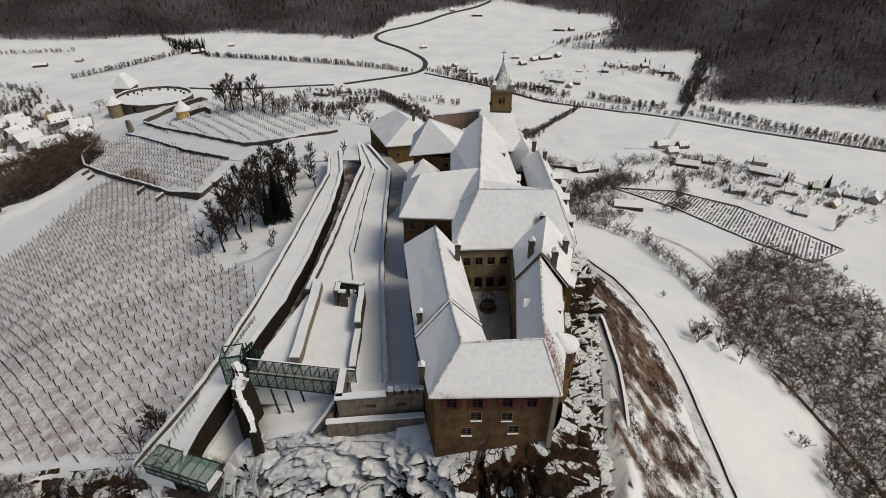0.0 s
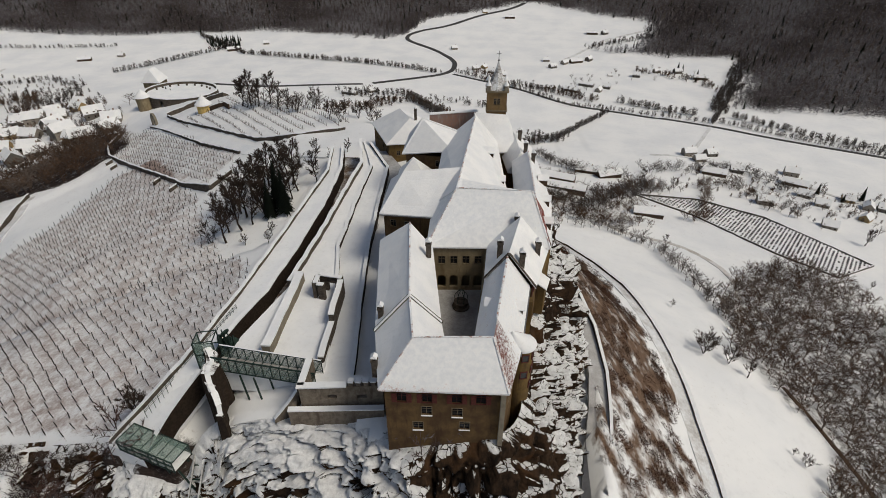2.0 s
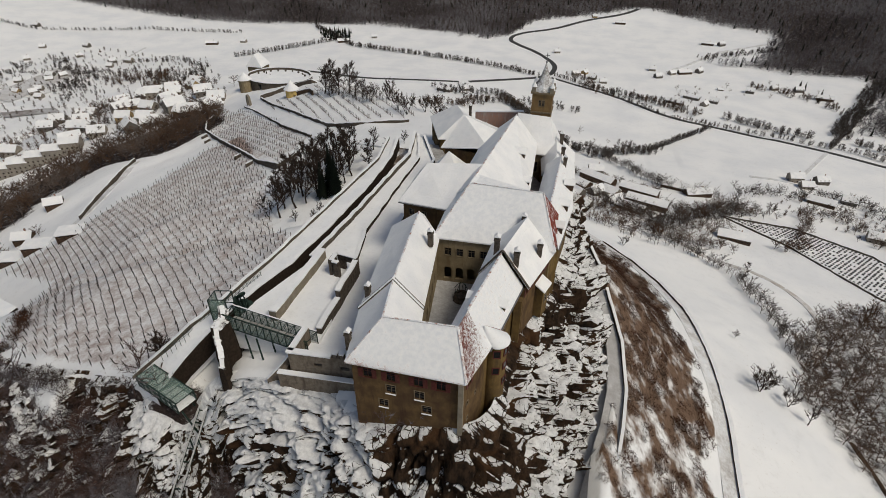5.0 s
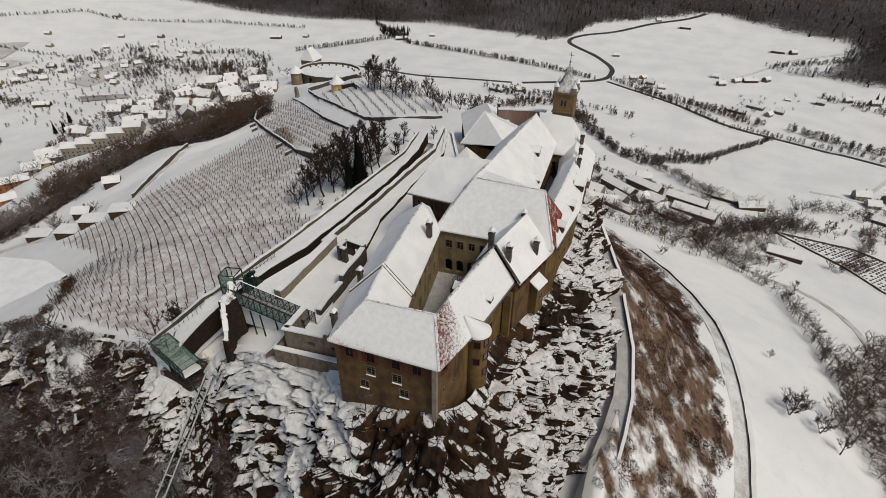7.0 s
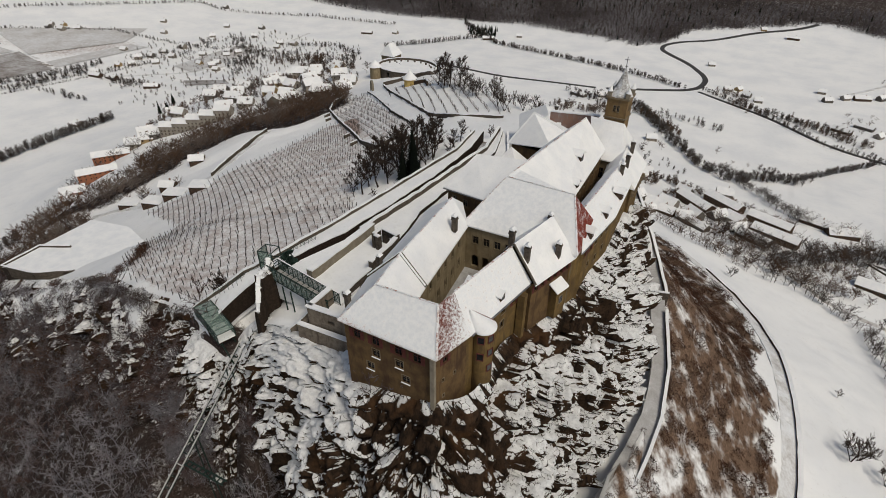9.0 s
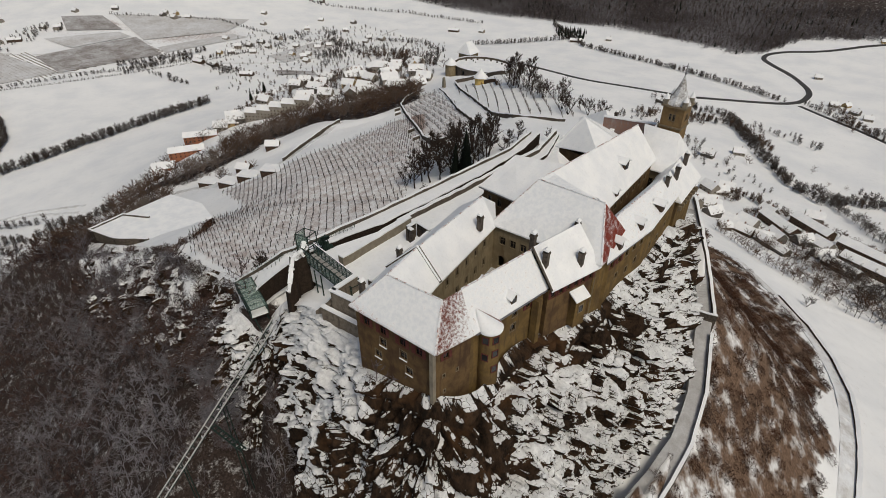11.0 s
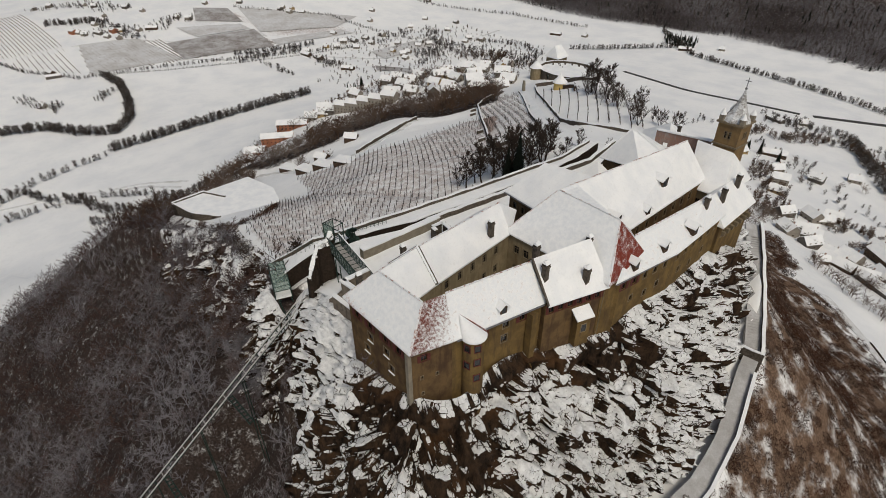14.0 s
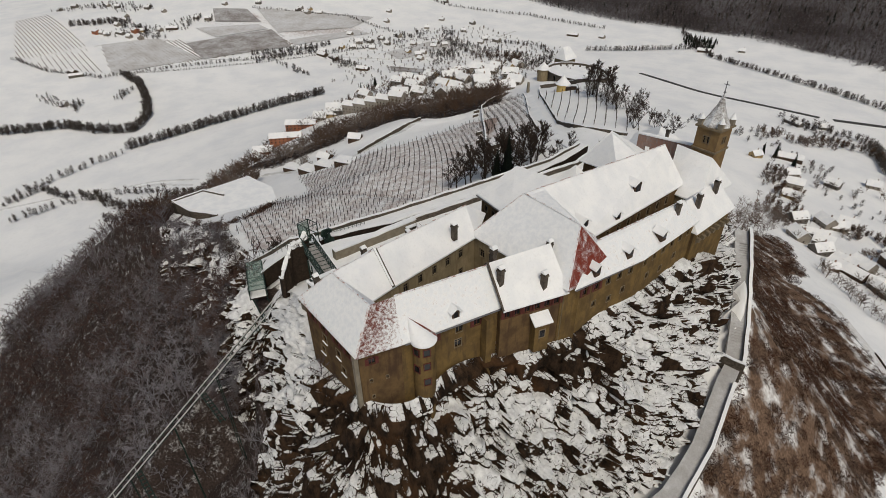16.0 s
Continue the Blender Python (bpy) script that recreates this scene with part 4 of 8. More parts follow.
# long north hall
HL = [(17.0, 97.6), (15.6, 134.0), (3.5, 134.0), (2.6, 97.6)]
hall = building("castle_north_hall", "long plastered hall under a high snow-covered ridge roof", HL, -14.0, 2.4, M_UMBER,
                [(0, 2.5 + 3.6 * k, -0.9, 1.1, 1.9, "plain") for k in range(9)] + [(0, 2.5 + 3.6 * k, -5.4, 1.1, 1.9, "plain") for k in range(9)])
h_n = (10.1, 133.4, 10.1)
slab("roof", [(7.0, 92.7, 10.45), h_n, (16.0, 134.5, 2.4), (18.2, 96.0, 3.0), (2.0, 134.5, 2.6), (1.5, 98.0, 3.4)], [[0, 1, 2, 3], [0, 1, 4, 5]], M_ROOF, hall, 0.3, "long snow-covered ridge roof")
caps(hall, ((7.0, 92.7, 10.5), h_n))
dormer(16.0, 100.5, 4.0, -2, hall, 1.6, 1.6, 3.0)
dormer(14.6, 118.5, 4.6, -2, hall, 2.0, 2.6, 4.0)
dormer(17.0, 109.5, 3.2, -2, hall, 1.3, 1.2, 2.6)

# eastern outer range beyond the keep
ER = [(25.2, 88.0), (26.6, 104.0), (25.4, 124.0), (20.0, 124.0), (19.6, 97.0)]
er_w = [(0, 2.2 + 2.9 * k, -1.2, 1.15, 1.8, "red" if k < 2 else "plain") for k in range(5)] + [(0, 5.0, -5.0, 1.0, 1.4, "plain"), (0, 9.0, -5.6, 1.0, 1.4, "plain"), (0, 12.5, -5.0, 1.0, 1.4, "plain")]
er_w += [(1, 2.2 + 3.2 * k, -1.4, 1.15, 1.8, "plain") for k in range(6)] + [(1, 4.0, -5.2, 1.0, 1.4, "plain"), (1, 9.0, -6.0, 1.0, 1.4, "plain"), (1, 14.0, -5.2, 1.0, 1.4, "plain")]
outer = building("castle_outer_range", "ochre plastered outer range above the cliff", ER, -16.0, 1.3, M_OCHRE, er_w)
slab("roof", [(25.6, 87.0, 1.8), (27.3, 104.0, 1.5), (26.0, 124.6, 1.3), (22.8, 95.2, 6.9), (23.0, 122.0, 5.6), (19.2, 97.0, 1.9), (19.4, 124.6, 1.5)],
     [[0, 1, 4, 3], [1, 2, 4], [3, 4, 6, 5]], [M_ROOF_THIN, M_ROOF], outer, 0.3, "snow-covered ridge roof with dormers", [0, 0, 1])
caps(outer, ((22.8, 95.2, 6.95), (23.0, 122.0, 5.65)))
for y, z in ((92.5, 2.6), (101.0, 2.9), (110.5, 2.9)):
    dormer(25.8 + 0.05 * (y - 92), y, z, -2, outer)
chimney(24.0, 118.5, 3.4, 6.4, outer, 0.8)
beam("gutter", (27.2, 104.0, 1.1), (25.7, 87.2, 1.4), 0.2, 0.2, M_METAL, outer)

# north-east gate block
NB = [(19.0, 124.0), (26.0, 124.0), (25.0, 140.0), (18.0, 146.0), (16.0, 140.0)]
nblock = building("castle_north_block", "ochre plastered gate block with a jumble of snowy roofs", NB, -18.0, -1.2, M_OCHRE,
                  [(1, 2.5 + 3.4 * k, -4.6, 0.9, 1.3, "plain") for k in range(4)])
slab("roof", [(18.6, 123.6, -1.0), (26.8, 123.6, -1.2), (25.8, 140.4, -1.4), (18.0, 146.6, -1.2), (21.6, 126.0, 3.4), (20.4, 140.5, 3.2), (16.4, 140.4, -1.0)],
     [[0, 1, 4], [1, 2, 5, 4], [2, 3, 5], [3, 6, 5], [6, 0, 4, 5]], M_ROOF, nblock, 0.3, "jumbled snow-covered hip roof")
chimney(23.0, 128.5, 1.0, 4.6, nblock, 0.9)
chimney(22.0, 137.0, 1.0, 4.6, nblock, 0.9)
for k in range(7):
    bm = bmesh.new()
    y = 126 + 2.0 * k
    box_bm(bm, (25.2, y - 0.35, -4.4), (26.6 - 0.05 * k, y + 0.35, -3.4))
    box_bm(bm, (25.2, y - 0.35, -5.0), (26.0 - 0.05 * k, y + 0.35, -4.4))
    part("corbel", bm, M_TRIM, nblock)

# chapel and its tower
CH = [(12.0, 132.6), (20.6, 133.2), (20.0, 146.0), (11.0, 146.0)]
chapel = building("castle_chapel", "plastered castle chapel under a steep snowy roof", CH, -14.0, 0.3, M_CREAM, [(0, 4.0, -5.0, 1.2, 3.0, "plain")], "chapel")
slab("roof", [(13.2, 132.0, 0.6), (21.4, 132.6, 0.4), (18.4, 139.4, 8.1), (9.6, 139.6, 8.4), (21.0, 147.0, 0.4), (9.0, 147.0, 0.6)], [[0, 1, 2, 3], [1, 4, 2], [2, 4, 5, 3]], M_ROOF, chapel, 0.3, "steep snow-covered roof")
tower = thing("church_tower", "square ochre church tower with a snowy pointed spire and corner pinnacles", "church tower", (15.5, 142.8, -14), "castle buildings")
TW = [(12.9, 140.2), (18.1, 140.2), (18.1, 145.4), (12.9, 145.4)]
for a, b in zip(TW, TW[1:] + TW[:1]):
    wl = wall_part("wall", a, b, -13.5, 14.0, [(2.15, 10.4, 0.55, 1.6), (3.05, 10.4, 0.55, 1.6)], M_TOWER, tower, 0.8)
    for u in (2.15, 3.05):
        window_part(a, b, u, 10.4, 0.55, 1.6, wl, "plain", 0.3)
for z, w in ((8.6, 0.25), (13.7, 0.45)):
    bm = bmesh.new()
    box_bm(bm, (12.9 - w, 140.2 - w, z), (18.1 + w, 145.4 + w, z + 0.4))
    part("cornice", bm, M_TRIM, tower)
bm = bmesh.new()
lathe_bm(bm, (15.5, 142.8, 14.1), [(3.1, 0), (3.0, 0.25), (1.9, 2.0), (1.0, 4.0), (0.42, 5.8), (0.12, 6.9), (0.0, 7.0)], 8)
part("spire", bm, M_SHINGLE, tower, "pointed grey shingle spire dusted with snow")
bm = bmesh.new()
beam_bm(bm, (15.5, 142.8, 20.8), (15.5, 142.8, 23.6), 0.14, 0.14)
beam_bm(bm, (14.9, 142.8, 22.8), (16.1, 142.8, 22.8), 0.12, 0.12)
lathe_bm(bm, (15.5, 142.8, 20.9), [(0.0, 0), (0.3, 0.25), (0.3, 0.4), (0.0, 0.65)], 8)
part("finial", bm, M_METAL, tower)
for x in (13.2, 17.8):
    for y in (140.5, 145.1):
        bm = bmesh.new()
        box_bm(bm, (x - 0.5, y - 0.5, 14.1), (x + 0.5, y + 0.5, 15.5))
        pin = part("pinnacle", bm, M_QUOIN, tower)
        bm = bmesh.new()
        lathe_bm(bm, (x, y, 15.45), [(0.75, 0), (0.7, 0.12), (0.0, 1.5)], 8)
        part("pinnacle_roof", bm, M_ROOF, pin)

# fire-damaged brick gable wall by the tower
brick_gable = thing("brick_curtain_wall", "bare brick curtain wall with an arched niche and snow on top", "wall", (4, 144, -8), "castle buildings")
wall_part("wall", (-2.4, 142.4), (10.2, 145.8), -10, 6.4, [(2.6, 0.6, 1.3, 3.0), (9.2, 1.0, 2.0, 0.8)], M_BRICK, brick_gable, 0.9)
beam("coping", (-2.6, 142.8, 6.4), (10.4, 146.2, 6.4), 1.2, 0.3, M_SNOW, brick_gable)

# north-west hall and the little pyramid-roofed house before it
NW = [(-7.6, 129.0), (4.0, 126.6), (5.6, 140.6), (-7.0, 141.4)]
nwhall = building("castle_northwest_hall", "plastered hall under a broad snowy roof", NW, -14.0, 0.9, M_UMBER, [(0, 8.6, -1.8, 1.1, 1.6, "plain"), (0, 10.4, -1.8, 1.1, 1.6, "plain")])
slab("roof", [(-8.6, 128.2, 1.2), (4.8, 125.4, 3.6), (7.4, 132.0, 5.4), (-3.4, 132.4, 9.4), (-8.2, 142.6, 1.0), (-2.4, 142.0, 2.6), (7.0, 141.0, 2.2)], [[0, 1, 2, 3], [0, 3, 4], [3, 2, 6, 5], [3, 5, 4]], M_ROOF, nwhall, 0.3, "broad snow-covered hip roof")
PY = [(-8.4, 119.0), (-1.4, 119.0), (-1.4, 126.0), (-8.4, 126.0)]
pyra = building("castle_stair_house", "small plastered house with a snowy pyramid roof", PY, -14.0, -2.2, M_UMBER)
slab("roof", [(-9.0, 118.4, -2.2), (-0.8, 118.4, -2.2), (-0.8, 126.6, -2.2), (-9.0, 126.6, -2.2), (-4.9, 122.5, 3.0)], [[0, 1, 4], [1, 2, 4], [2, 3, 4], [3, 0, 4]], M_ROOF, pyra, 0.3, "snowy pyramid roof")

# yellow lodge beyond the castle
YL = [(-17.4, 160.5), (-2.0, 163.5), (-8.0, 181.0), (-25.0, 177.5)]
lodge = building("yellow_lodge", "yellow plastered lodge with small windows under a snowy roof", YL, -22.0, -10.2, M_OCHRE,
                 [(3, 3.5 + 4.0 * k, -14.4, 1.0, 1.4, "plain") for k in range(4)] + [(0, 3 + 4.0 * k, -14.4, 1.0, 1.4, "plain") for k in range(4)], "house")
slab("roof", [(-18.0, 159.6, -10.2), (-1.4, 162.8, -10.2), (-7.4, 182.0, -10.2), (-26.0, 178.4, -10.2), (-11.0, 166.5, -3.8), (-15.5, 175.0, -3.8)],
     [[0, 1, 4], [1, 2, 5, 4], [2, 3, 5], [3, 0, 4, 5]], M_ROOF, lodge, 0.3, "snowy hip roof")
chimney(-9.5, 169.0, -5.4, -1.8, lodge, 0.8)

# inner court
court = new("courtyard", mesh_np("courtyard", [(4, 58, -8.4), (13, 58, -8.4), (14, 85.5, -8.4), (2, 85, -8.4)], [(0, 1, 2, 3)], [M_LANE]))
tagged(court, "trodden snowy courtyard floor between the wings", "courtyard", kind="structure")
yard = new("courtyard", mesh_np("courtyard", [(16, 97, -6.0), (20.5, 97, -6.0), (20.5, 125, -6.0), (15, 134, -6.0)], [(0, 1, 2, 3)], [M_LANE]))
tagged(yard, "narrow shaded yard floor behind the keep", "courtyard", kind="structure")
well = thing("fountain", "round stone fountain with a wrought canopy in the court", "fountain", (8.6, 79.8, -8.4))
bm = bmesh.new()
lathe_bm(bm, (8.6, 79.8, -8.38), [(1.7, 0), (1.7, 0.25), (1.25, 0.3), (1.25, 1.1), (1.4, 1.15), (1.4, 1.3), (1.0, 1.3), (1.0, 0.9)], 12)
part("basin", bm, M_STONE, well)
bm = bmesh.new()
for k in range(6):
    a = math.pi * k / 3
    p = [(8.6 + r * math.cos(a), 79.8 + r * math.sin(a), z) for r, z in ((1.15, -7.1), (1.3, -5.8), (0.8, -4.9), (0.1, -4.3))]
    for u, v in zip(p, p[1:]):
        beam_bm(bm, u, v, 0.08, 0.08)
part("canopy", bm, M_STEEL, well, "dark wrought-iron canopy")


# ---- terraces, walls and lanes round the castle ----
def ribbon(name, left, right, mat, label, category, thick=0.4, kind="structure"):
    """A strip between two lines of points, of equal count, thickened downwards."""
    v = [Vector(p) for p in left] + [Vector(p) for p in right]
    n = len(left)
    bm = bmesh.new()
    top = [bm.verts.new(p) for p in v]
    low = [bm.verts.new(p - Vector((0, 0, thick))) for p in v]
    for i in range(n - 1):
        bm.faces.new((top[i], top[n + i], top[n + i + 1], top[i + 1]))
        bm.faces.new((low[i + 1], low[n + i + 1], low[n + i], low[i]))
        bm.faces.new((top[i + 1], low[i + 1], low[i], top[i]))
        bm.faces.new((top[n + i], low[n + i], low[n + i + 1], top[n + i + 1]))
    bm.faces.new((top[0], low[0], low[n], top[n]))
    bm.faces.new((top[n - 1], top[2 * n - 1], low[2 * n - 1], low[n - 1]))
    bmesh.ops.recalc_face_normals(bm, faces=bm.faces[:])
    ob = part(name, bm, mat, None, label)
    return tagged(ob, category=category, kind=kind)


def finer(pts, step=4.0):
    """More points along a line."""
    out = [Vector(pts[0])]
    for a, b in zip(pts, pts[1:]):
        a, b = Vector(a), Vector(b)
        n = max(1, int((b - a).length / step))
        out += [a.lerp(b, (i + 1) / n) for i in range(n)]
    return out


def masonry(name, pts, w, h, label, mat=M_STONE, cap=0.18, down=2.0, step=5.0, category="wall"):
    """A rubble wall along points (its foot), with a lumpy snow cap."""
    ob = thing(name, label, category, pts[0])
    rough = random.Random(int(abs(pts[0][0]) * 7 + abs(pts[0][1]) * 3))
    line = finer(pts, min(step, 2.6) if len(pts) < 30 else step)
    jolt = [(rough.uniform(-0.22, 0.2) * min(1.0, h), Vector((rough.uniform(-0.14, 0.14), rough.uniform(-0.1, 0.1), 0)) * min(1.0, w)) for p in line]
    for k, (m_, z0, z1, ww) in enumerate(((mat, -down, h, w), (M_SNOW, h, h + cap, w * 1.15))):
        bm = bmesh.new()
        rows = []
        for i, p in enumerate(line):
            d = (line[min(i + 1, len(line) - 1)] - line[max(i - 1, 0)])
            s = Vector((d.y, -d.x, 0)).normalized() * ww / 2
            j, p = jolt[i][0], p + jolt[i][1]
            rows.append([bm.verts.new(p + s * e + Vector((0, 0, z + (j if z > 0 else 0)))) for e, z in ((-1, z0), (1, z0), (1, z1), (-1, z1))])
        for a, b in zip(rows, rows[1:]):
            for q in range(4):
                bm.faces.new((a[q], b[q], b[(q + 1) % 4], a[(q + 1) % 4]))
        bm.faces.new(rows[0][::-1])
        bm.faces.new(rows[-1])
        bmesh.ops.recalc_face_normals(bm, faces=bm.faces[:])
        part("masonry" if k == 0 else "snow_cap", bm, m_, ob)
    return ob


# stations from south to north: y, then the x of each line across the terraces
ST = [(64.0, -4.4, -9.9, -14.9, -33.2, -37.4, -42.2), (72.0, -5.0, -10.6, -15.4, -32.6, -36.8, -40.6), (88.0, -7.6, -12.6, -17.8, -28.0, -33.0, -38.6), (103.0, -9.6, -14.0, -20.9, -26.4, -31.2, -37.2),
      (125.0, -10.4, -15.0, -21.0, -25.0, -30.0, -35.4), (147.0, -11.0, -15.8, -20.6, -23.6, -30.0, -33.6), (164.0, -20.0, -24.0, -26.0, -27.0, -33.0, -36.0)]


def edge(k, z, shift=0.0):
    return [(s[k] + shift, s[0], z) for s in ST]


ribbon("lane", edge(2, -14.4), edge(1, -14.4, 1.5), M_LANE, "swept lane in the shade of the castle wall", "lane", 1.0)
ribbon("terrace", edge(3, -12.3), edge(2, -12.3), M_SNOW, "snow-covered terrace road", "terrace", 3.0)
ribbon("terrace", edge(4, -11.6), edge(3, -11.6), M_SNOW, "snow-covered upper ramp", "terrace", 5.5)
ribbon("rampart", [(-53.0, 55.5, -23.2), (-48.0, 60.0, -19.0)] + edge(6, -14.2, -1.0), [(-45.0, 53.0, -22.6), (-41.4, 59.0, -17.6)] + edge(5, -13.4), M_SNOW, "snow-covered rampart walk above the vineyard", "terrace", 6.0)
ribbon("ditch", edge(5, -17.0), edge(4, -17.0), snow_over("ditch_bottom", (0.15, 0.10, 0.07), (0.10, 0.07, 0.05), 0.42, 0.6), "dark overgrown ditch bottom", "ditch", 3.0)
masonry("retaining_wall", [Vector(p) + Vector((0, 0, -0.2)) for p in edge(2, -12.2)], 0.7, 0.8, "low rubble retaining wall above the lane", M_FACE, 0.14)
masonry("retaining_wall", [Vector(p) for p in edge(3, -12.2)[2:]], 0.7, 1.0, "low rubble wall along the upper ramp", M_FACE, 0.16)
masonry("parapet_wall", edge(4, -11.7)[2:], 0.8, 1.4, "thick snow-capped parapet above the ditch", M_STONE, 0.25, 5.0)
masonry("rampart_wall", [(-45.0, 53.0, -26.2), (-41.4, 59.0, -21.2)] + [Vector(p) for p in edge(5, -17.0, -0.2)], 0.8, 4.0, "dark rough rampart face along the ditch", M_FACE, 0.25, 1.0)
masonry("rampart_parapet", [(-52.6, 55.7, -23.0), (-47.7, 60.2, -18.8)] + edge(6, -14.2, -0.6), 0.6, 0.9, "snow-capped parapet above the vineyard", M_STONE, 0.2)
# the walled yard by the bridge
masonry("yard_wall", [(-25.9, 67.6, -12.0), (-25.9, 90.0, -12.0)], 1.5, 2.6, "tall free-standing yard wall with deep snow on top", M_QUOIN, 0.3)
masonry("yard_wall", [(-15.6, 66.6, -12.3), (-16.0, 75.6, -12.3)], 1.0, 2.2, "free-standing yard wall with snow on top", M_STONE, 0.25)
masonry("yard_wall", [(-16.0, 75.8, -12.3), (-16.4, 86.2, -12.3)], 1.0, 4.0, "taller free-standing yard wall with snow on top", M_STONE, 0.25)
gate = thing("roofless_gatehouse", "roofless rubble gatehouse with snow on its walls", "ruin", (-18.6, 84.5, -12))
for a, b, op in (((-21.0, 84.2), (-21.0, 87.0), []), ((-21.0, 87.2), (-16.0, 86.4), [(2.6, -12.0, 1.6, 2.6)]), ((-20.6, 84.0), (-19.2, 83.8), [])):
    wall_part("wall", a, b, -12.6, -7.6, op, M_STONE, gate, 0.7)
    beam("snow_cap", (*a, -7.6), (*b, -7.6), 0.95, 0.22, M_SNOW, gate)
masonry("lane_rail", [(-7.6, 62.0, -14.4), (-7.4, 66.0, -14.4)], 0.12, 1.0, "small railing beside the lane", M_STEEL, 0.05, 0)

# two-stepped bastion on the rock beside the front block
M_BASTION = plain("pale_weathered_rubble", (0.23, 0.195, 0.155), (0.15, 0.125, 0.10), 0.95, 1.2, 0, 0.8, (0.09, 0.07, 0.055))
bast = thing("bastion", "two-stepped rubble bastion with crenels and snow on its walls", "bastion", (-10, 57, -15))
wall_part("upper_wall", (-16.6, 56.9), (-3.2, 58.3), -15.0, -7.5, [(5.2, -10.2, 1.5, 0.9), (10.0, -10.2, 1.6, 0.8)], M_BASTION, bast, 0.9)
wall_part("return_wall", (-16.8, 63.5), (-16.7, 57.7), -15.0, -7.5, [], M_BASTION, bast, 0.9)
wall_part("lower_wall", (-18.4, 55.4), (-3.0, 56.8), -17.5, -11.6, [], M_BASTION, bast, 1.2)
wall_part("lower_return", (-18.6, 60.5), (-18.4, 55.4), -17.5, -11.9, [], M_BASTION, bast, 0.8)
beam("snow_cap", (-17.0, 57.3, -7.5), (-9.0, 58.1, -7.5), 1.2, 0.28, M_SNOW, bast)
beam("snow_cap", (-16.4, 57.4, -7.5), (-16.5, 63.4, -7.5), 1.1, 0.28, M_SNOW, bast)
beam("snow_cap", (-18.6, 55.9, -11.6), (-3.0, 57.3, -11.6), 1.0, 0.22, M_SNOW, bast)
for k in range(5):
    bm = bmesh.new()
    x, y = -8.6 + 1.2 * k, 58.2 + 0.12 * k
    box_bm(bm, (x, y - 0.35, -7.6), (x + 0.7, y + 0.5, -6.7))
    mer = part("merlon", bm, M_BASTION, bast)
    bm = bmesh.new()
    box_bm(bm, (x - 0.08, y - 0.43, -6.7), (x + 0.78, y + 0.58, -6.45))
    part("snow_cap", bm, M_SNOW, mer)
slab("floor", [(-16.0, 58.0, -11.0), (-3.2, 59.2, -11.0), (-3.2, 63.5, -11.0), (-16.0, 63.5, -11.0)], [[0, 1, 2, 3]], M_SNOW, bast, 0.3)
masonry("stair_wall", [(-21.4, 56.2, -15.6), (-17.6, 58.6, -11.0)], 0.5, 1.0, "sloping snow-capped stair wall", M_BASTION, 0.2, 3.0, 2.0)

# ruined pier between bridge and lift
pier = thing("ruined_pier", "dark ruined rock pier with snow on its broken top", "ruin", (-32, 59, -22))
bm = bmesh.new()
crest, rows = [], []
for k in range(15):
    t = k / 14
    x, y = -35.2 + 4.2 * t + 0.5 * math.sin(9 * t), 65.4 - 9.4 * t
    z = -8.4 - 3.0 * t - 9.0 * max(0.0, t - 0.55) ** 1.2 + random.uniform(-0.9, 0.7)
    w = 1.1 + 0.5 * math.sin(5 * t) + random.uniform(-0.2, 0.3)
    crest.append(Vector((x, y, z)))
    rows.append([bm.verts.new((x + a * w + random.uniform(-.25, .25), y + random.uniform(-.25, .25), -27 + (z + 27) * h_)) for a, h_ in ((-1.5, 0), (-1.3, 0.4), (-1.0, 0.8), (-0.7, 1.0), (0.7, 0.97), (1.0, 0.75), (1.2, 0.4), (1.4, 0))])
for a, b in zip(rows, rows[1:]):
    for i in range(7):
        bm.faces.new((a[i], a[i + 1], b[i + 1], b[i]))
bm.faces.new(rows[0])
bm.faces.new(rows[-1][::-1])
bmesh.ops.recalc_face_normals(bm, faces=bm.faces[:])
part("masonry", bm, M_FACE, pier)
for p, q in zip(crest, crest[1:]):
    beam("snow_cap", p - Vector((0, 0, 0.08)), q - Vector((0, 0, 0.08)), random.uniform(0.6, 1.1), random.uniform(0.15, 0.3), M_SNOW, pier)

# glazed footbridge
bridge = thing("footbridge", "green glazed steel footbridge to the castle terrace", "footbridge", (-24, 63.6, -12))
A, B = Vector((-34.0, 65.2, -11.6)), Vector((-15.0, 62.6, -11.6))
d = (B - A).normalized()
sd = Vector((d.y, -d.x, 0)) * 1.5
bm = bmesh.new()
beam_bm(bm, A, B, 3.0, 0.3)
part("deck", bm, M_LANE, bridge)
for s in (-1, 1):
    for z, w in ((0.0, 0.22), (2.9, 0.22)):
        beam("chord", A + sd * s + Vector((0, 0, z)), B + sd * s + Vector((0, 0, z)), w, w, M_STEEL, bridge)
    for k in range(13):
        p = A.lerp(B, k / 12) + sd * s
        beam("post", p, p + Vector((0, 0, 2.9)), 0.13, 0.13, M_STEEL, bridge)
        if k < 12:
            q = A.lerp(B, (k + 1) / 12) + sd * s
            beam("brace", p, q + Vector((0, 0, 2.8)), 0.08, 0.08, M_STEEL, bridge)
            bm = bmesh.new()
            beam_bm(bm, p + Vector((0, 0, 0.3)), q + Vector((0, 0, 0.3)), 0.03, 2.4)
            g = part("glass_panel", bm, M_GLASS, bridge)
            g.visible_shadow = False
for k in range(13):
    p = A.lerp(B, k / 12) + Vector((0, 0, 2.95))
    beam("crossbar", p - sd, p + sd, 0.1, 0.1, M_STEEL, bridge)
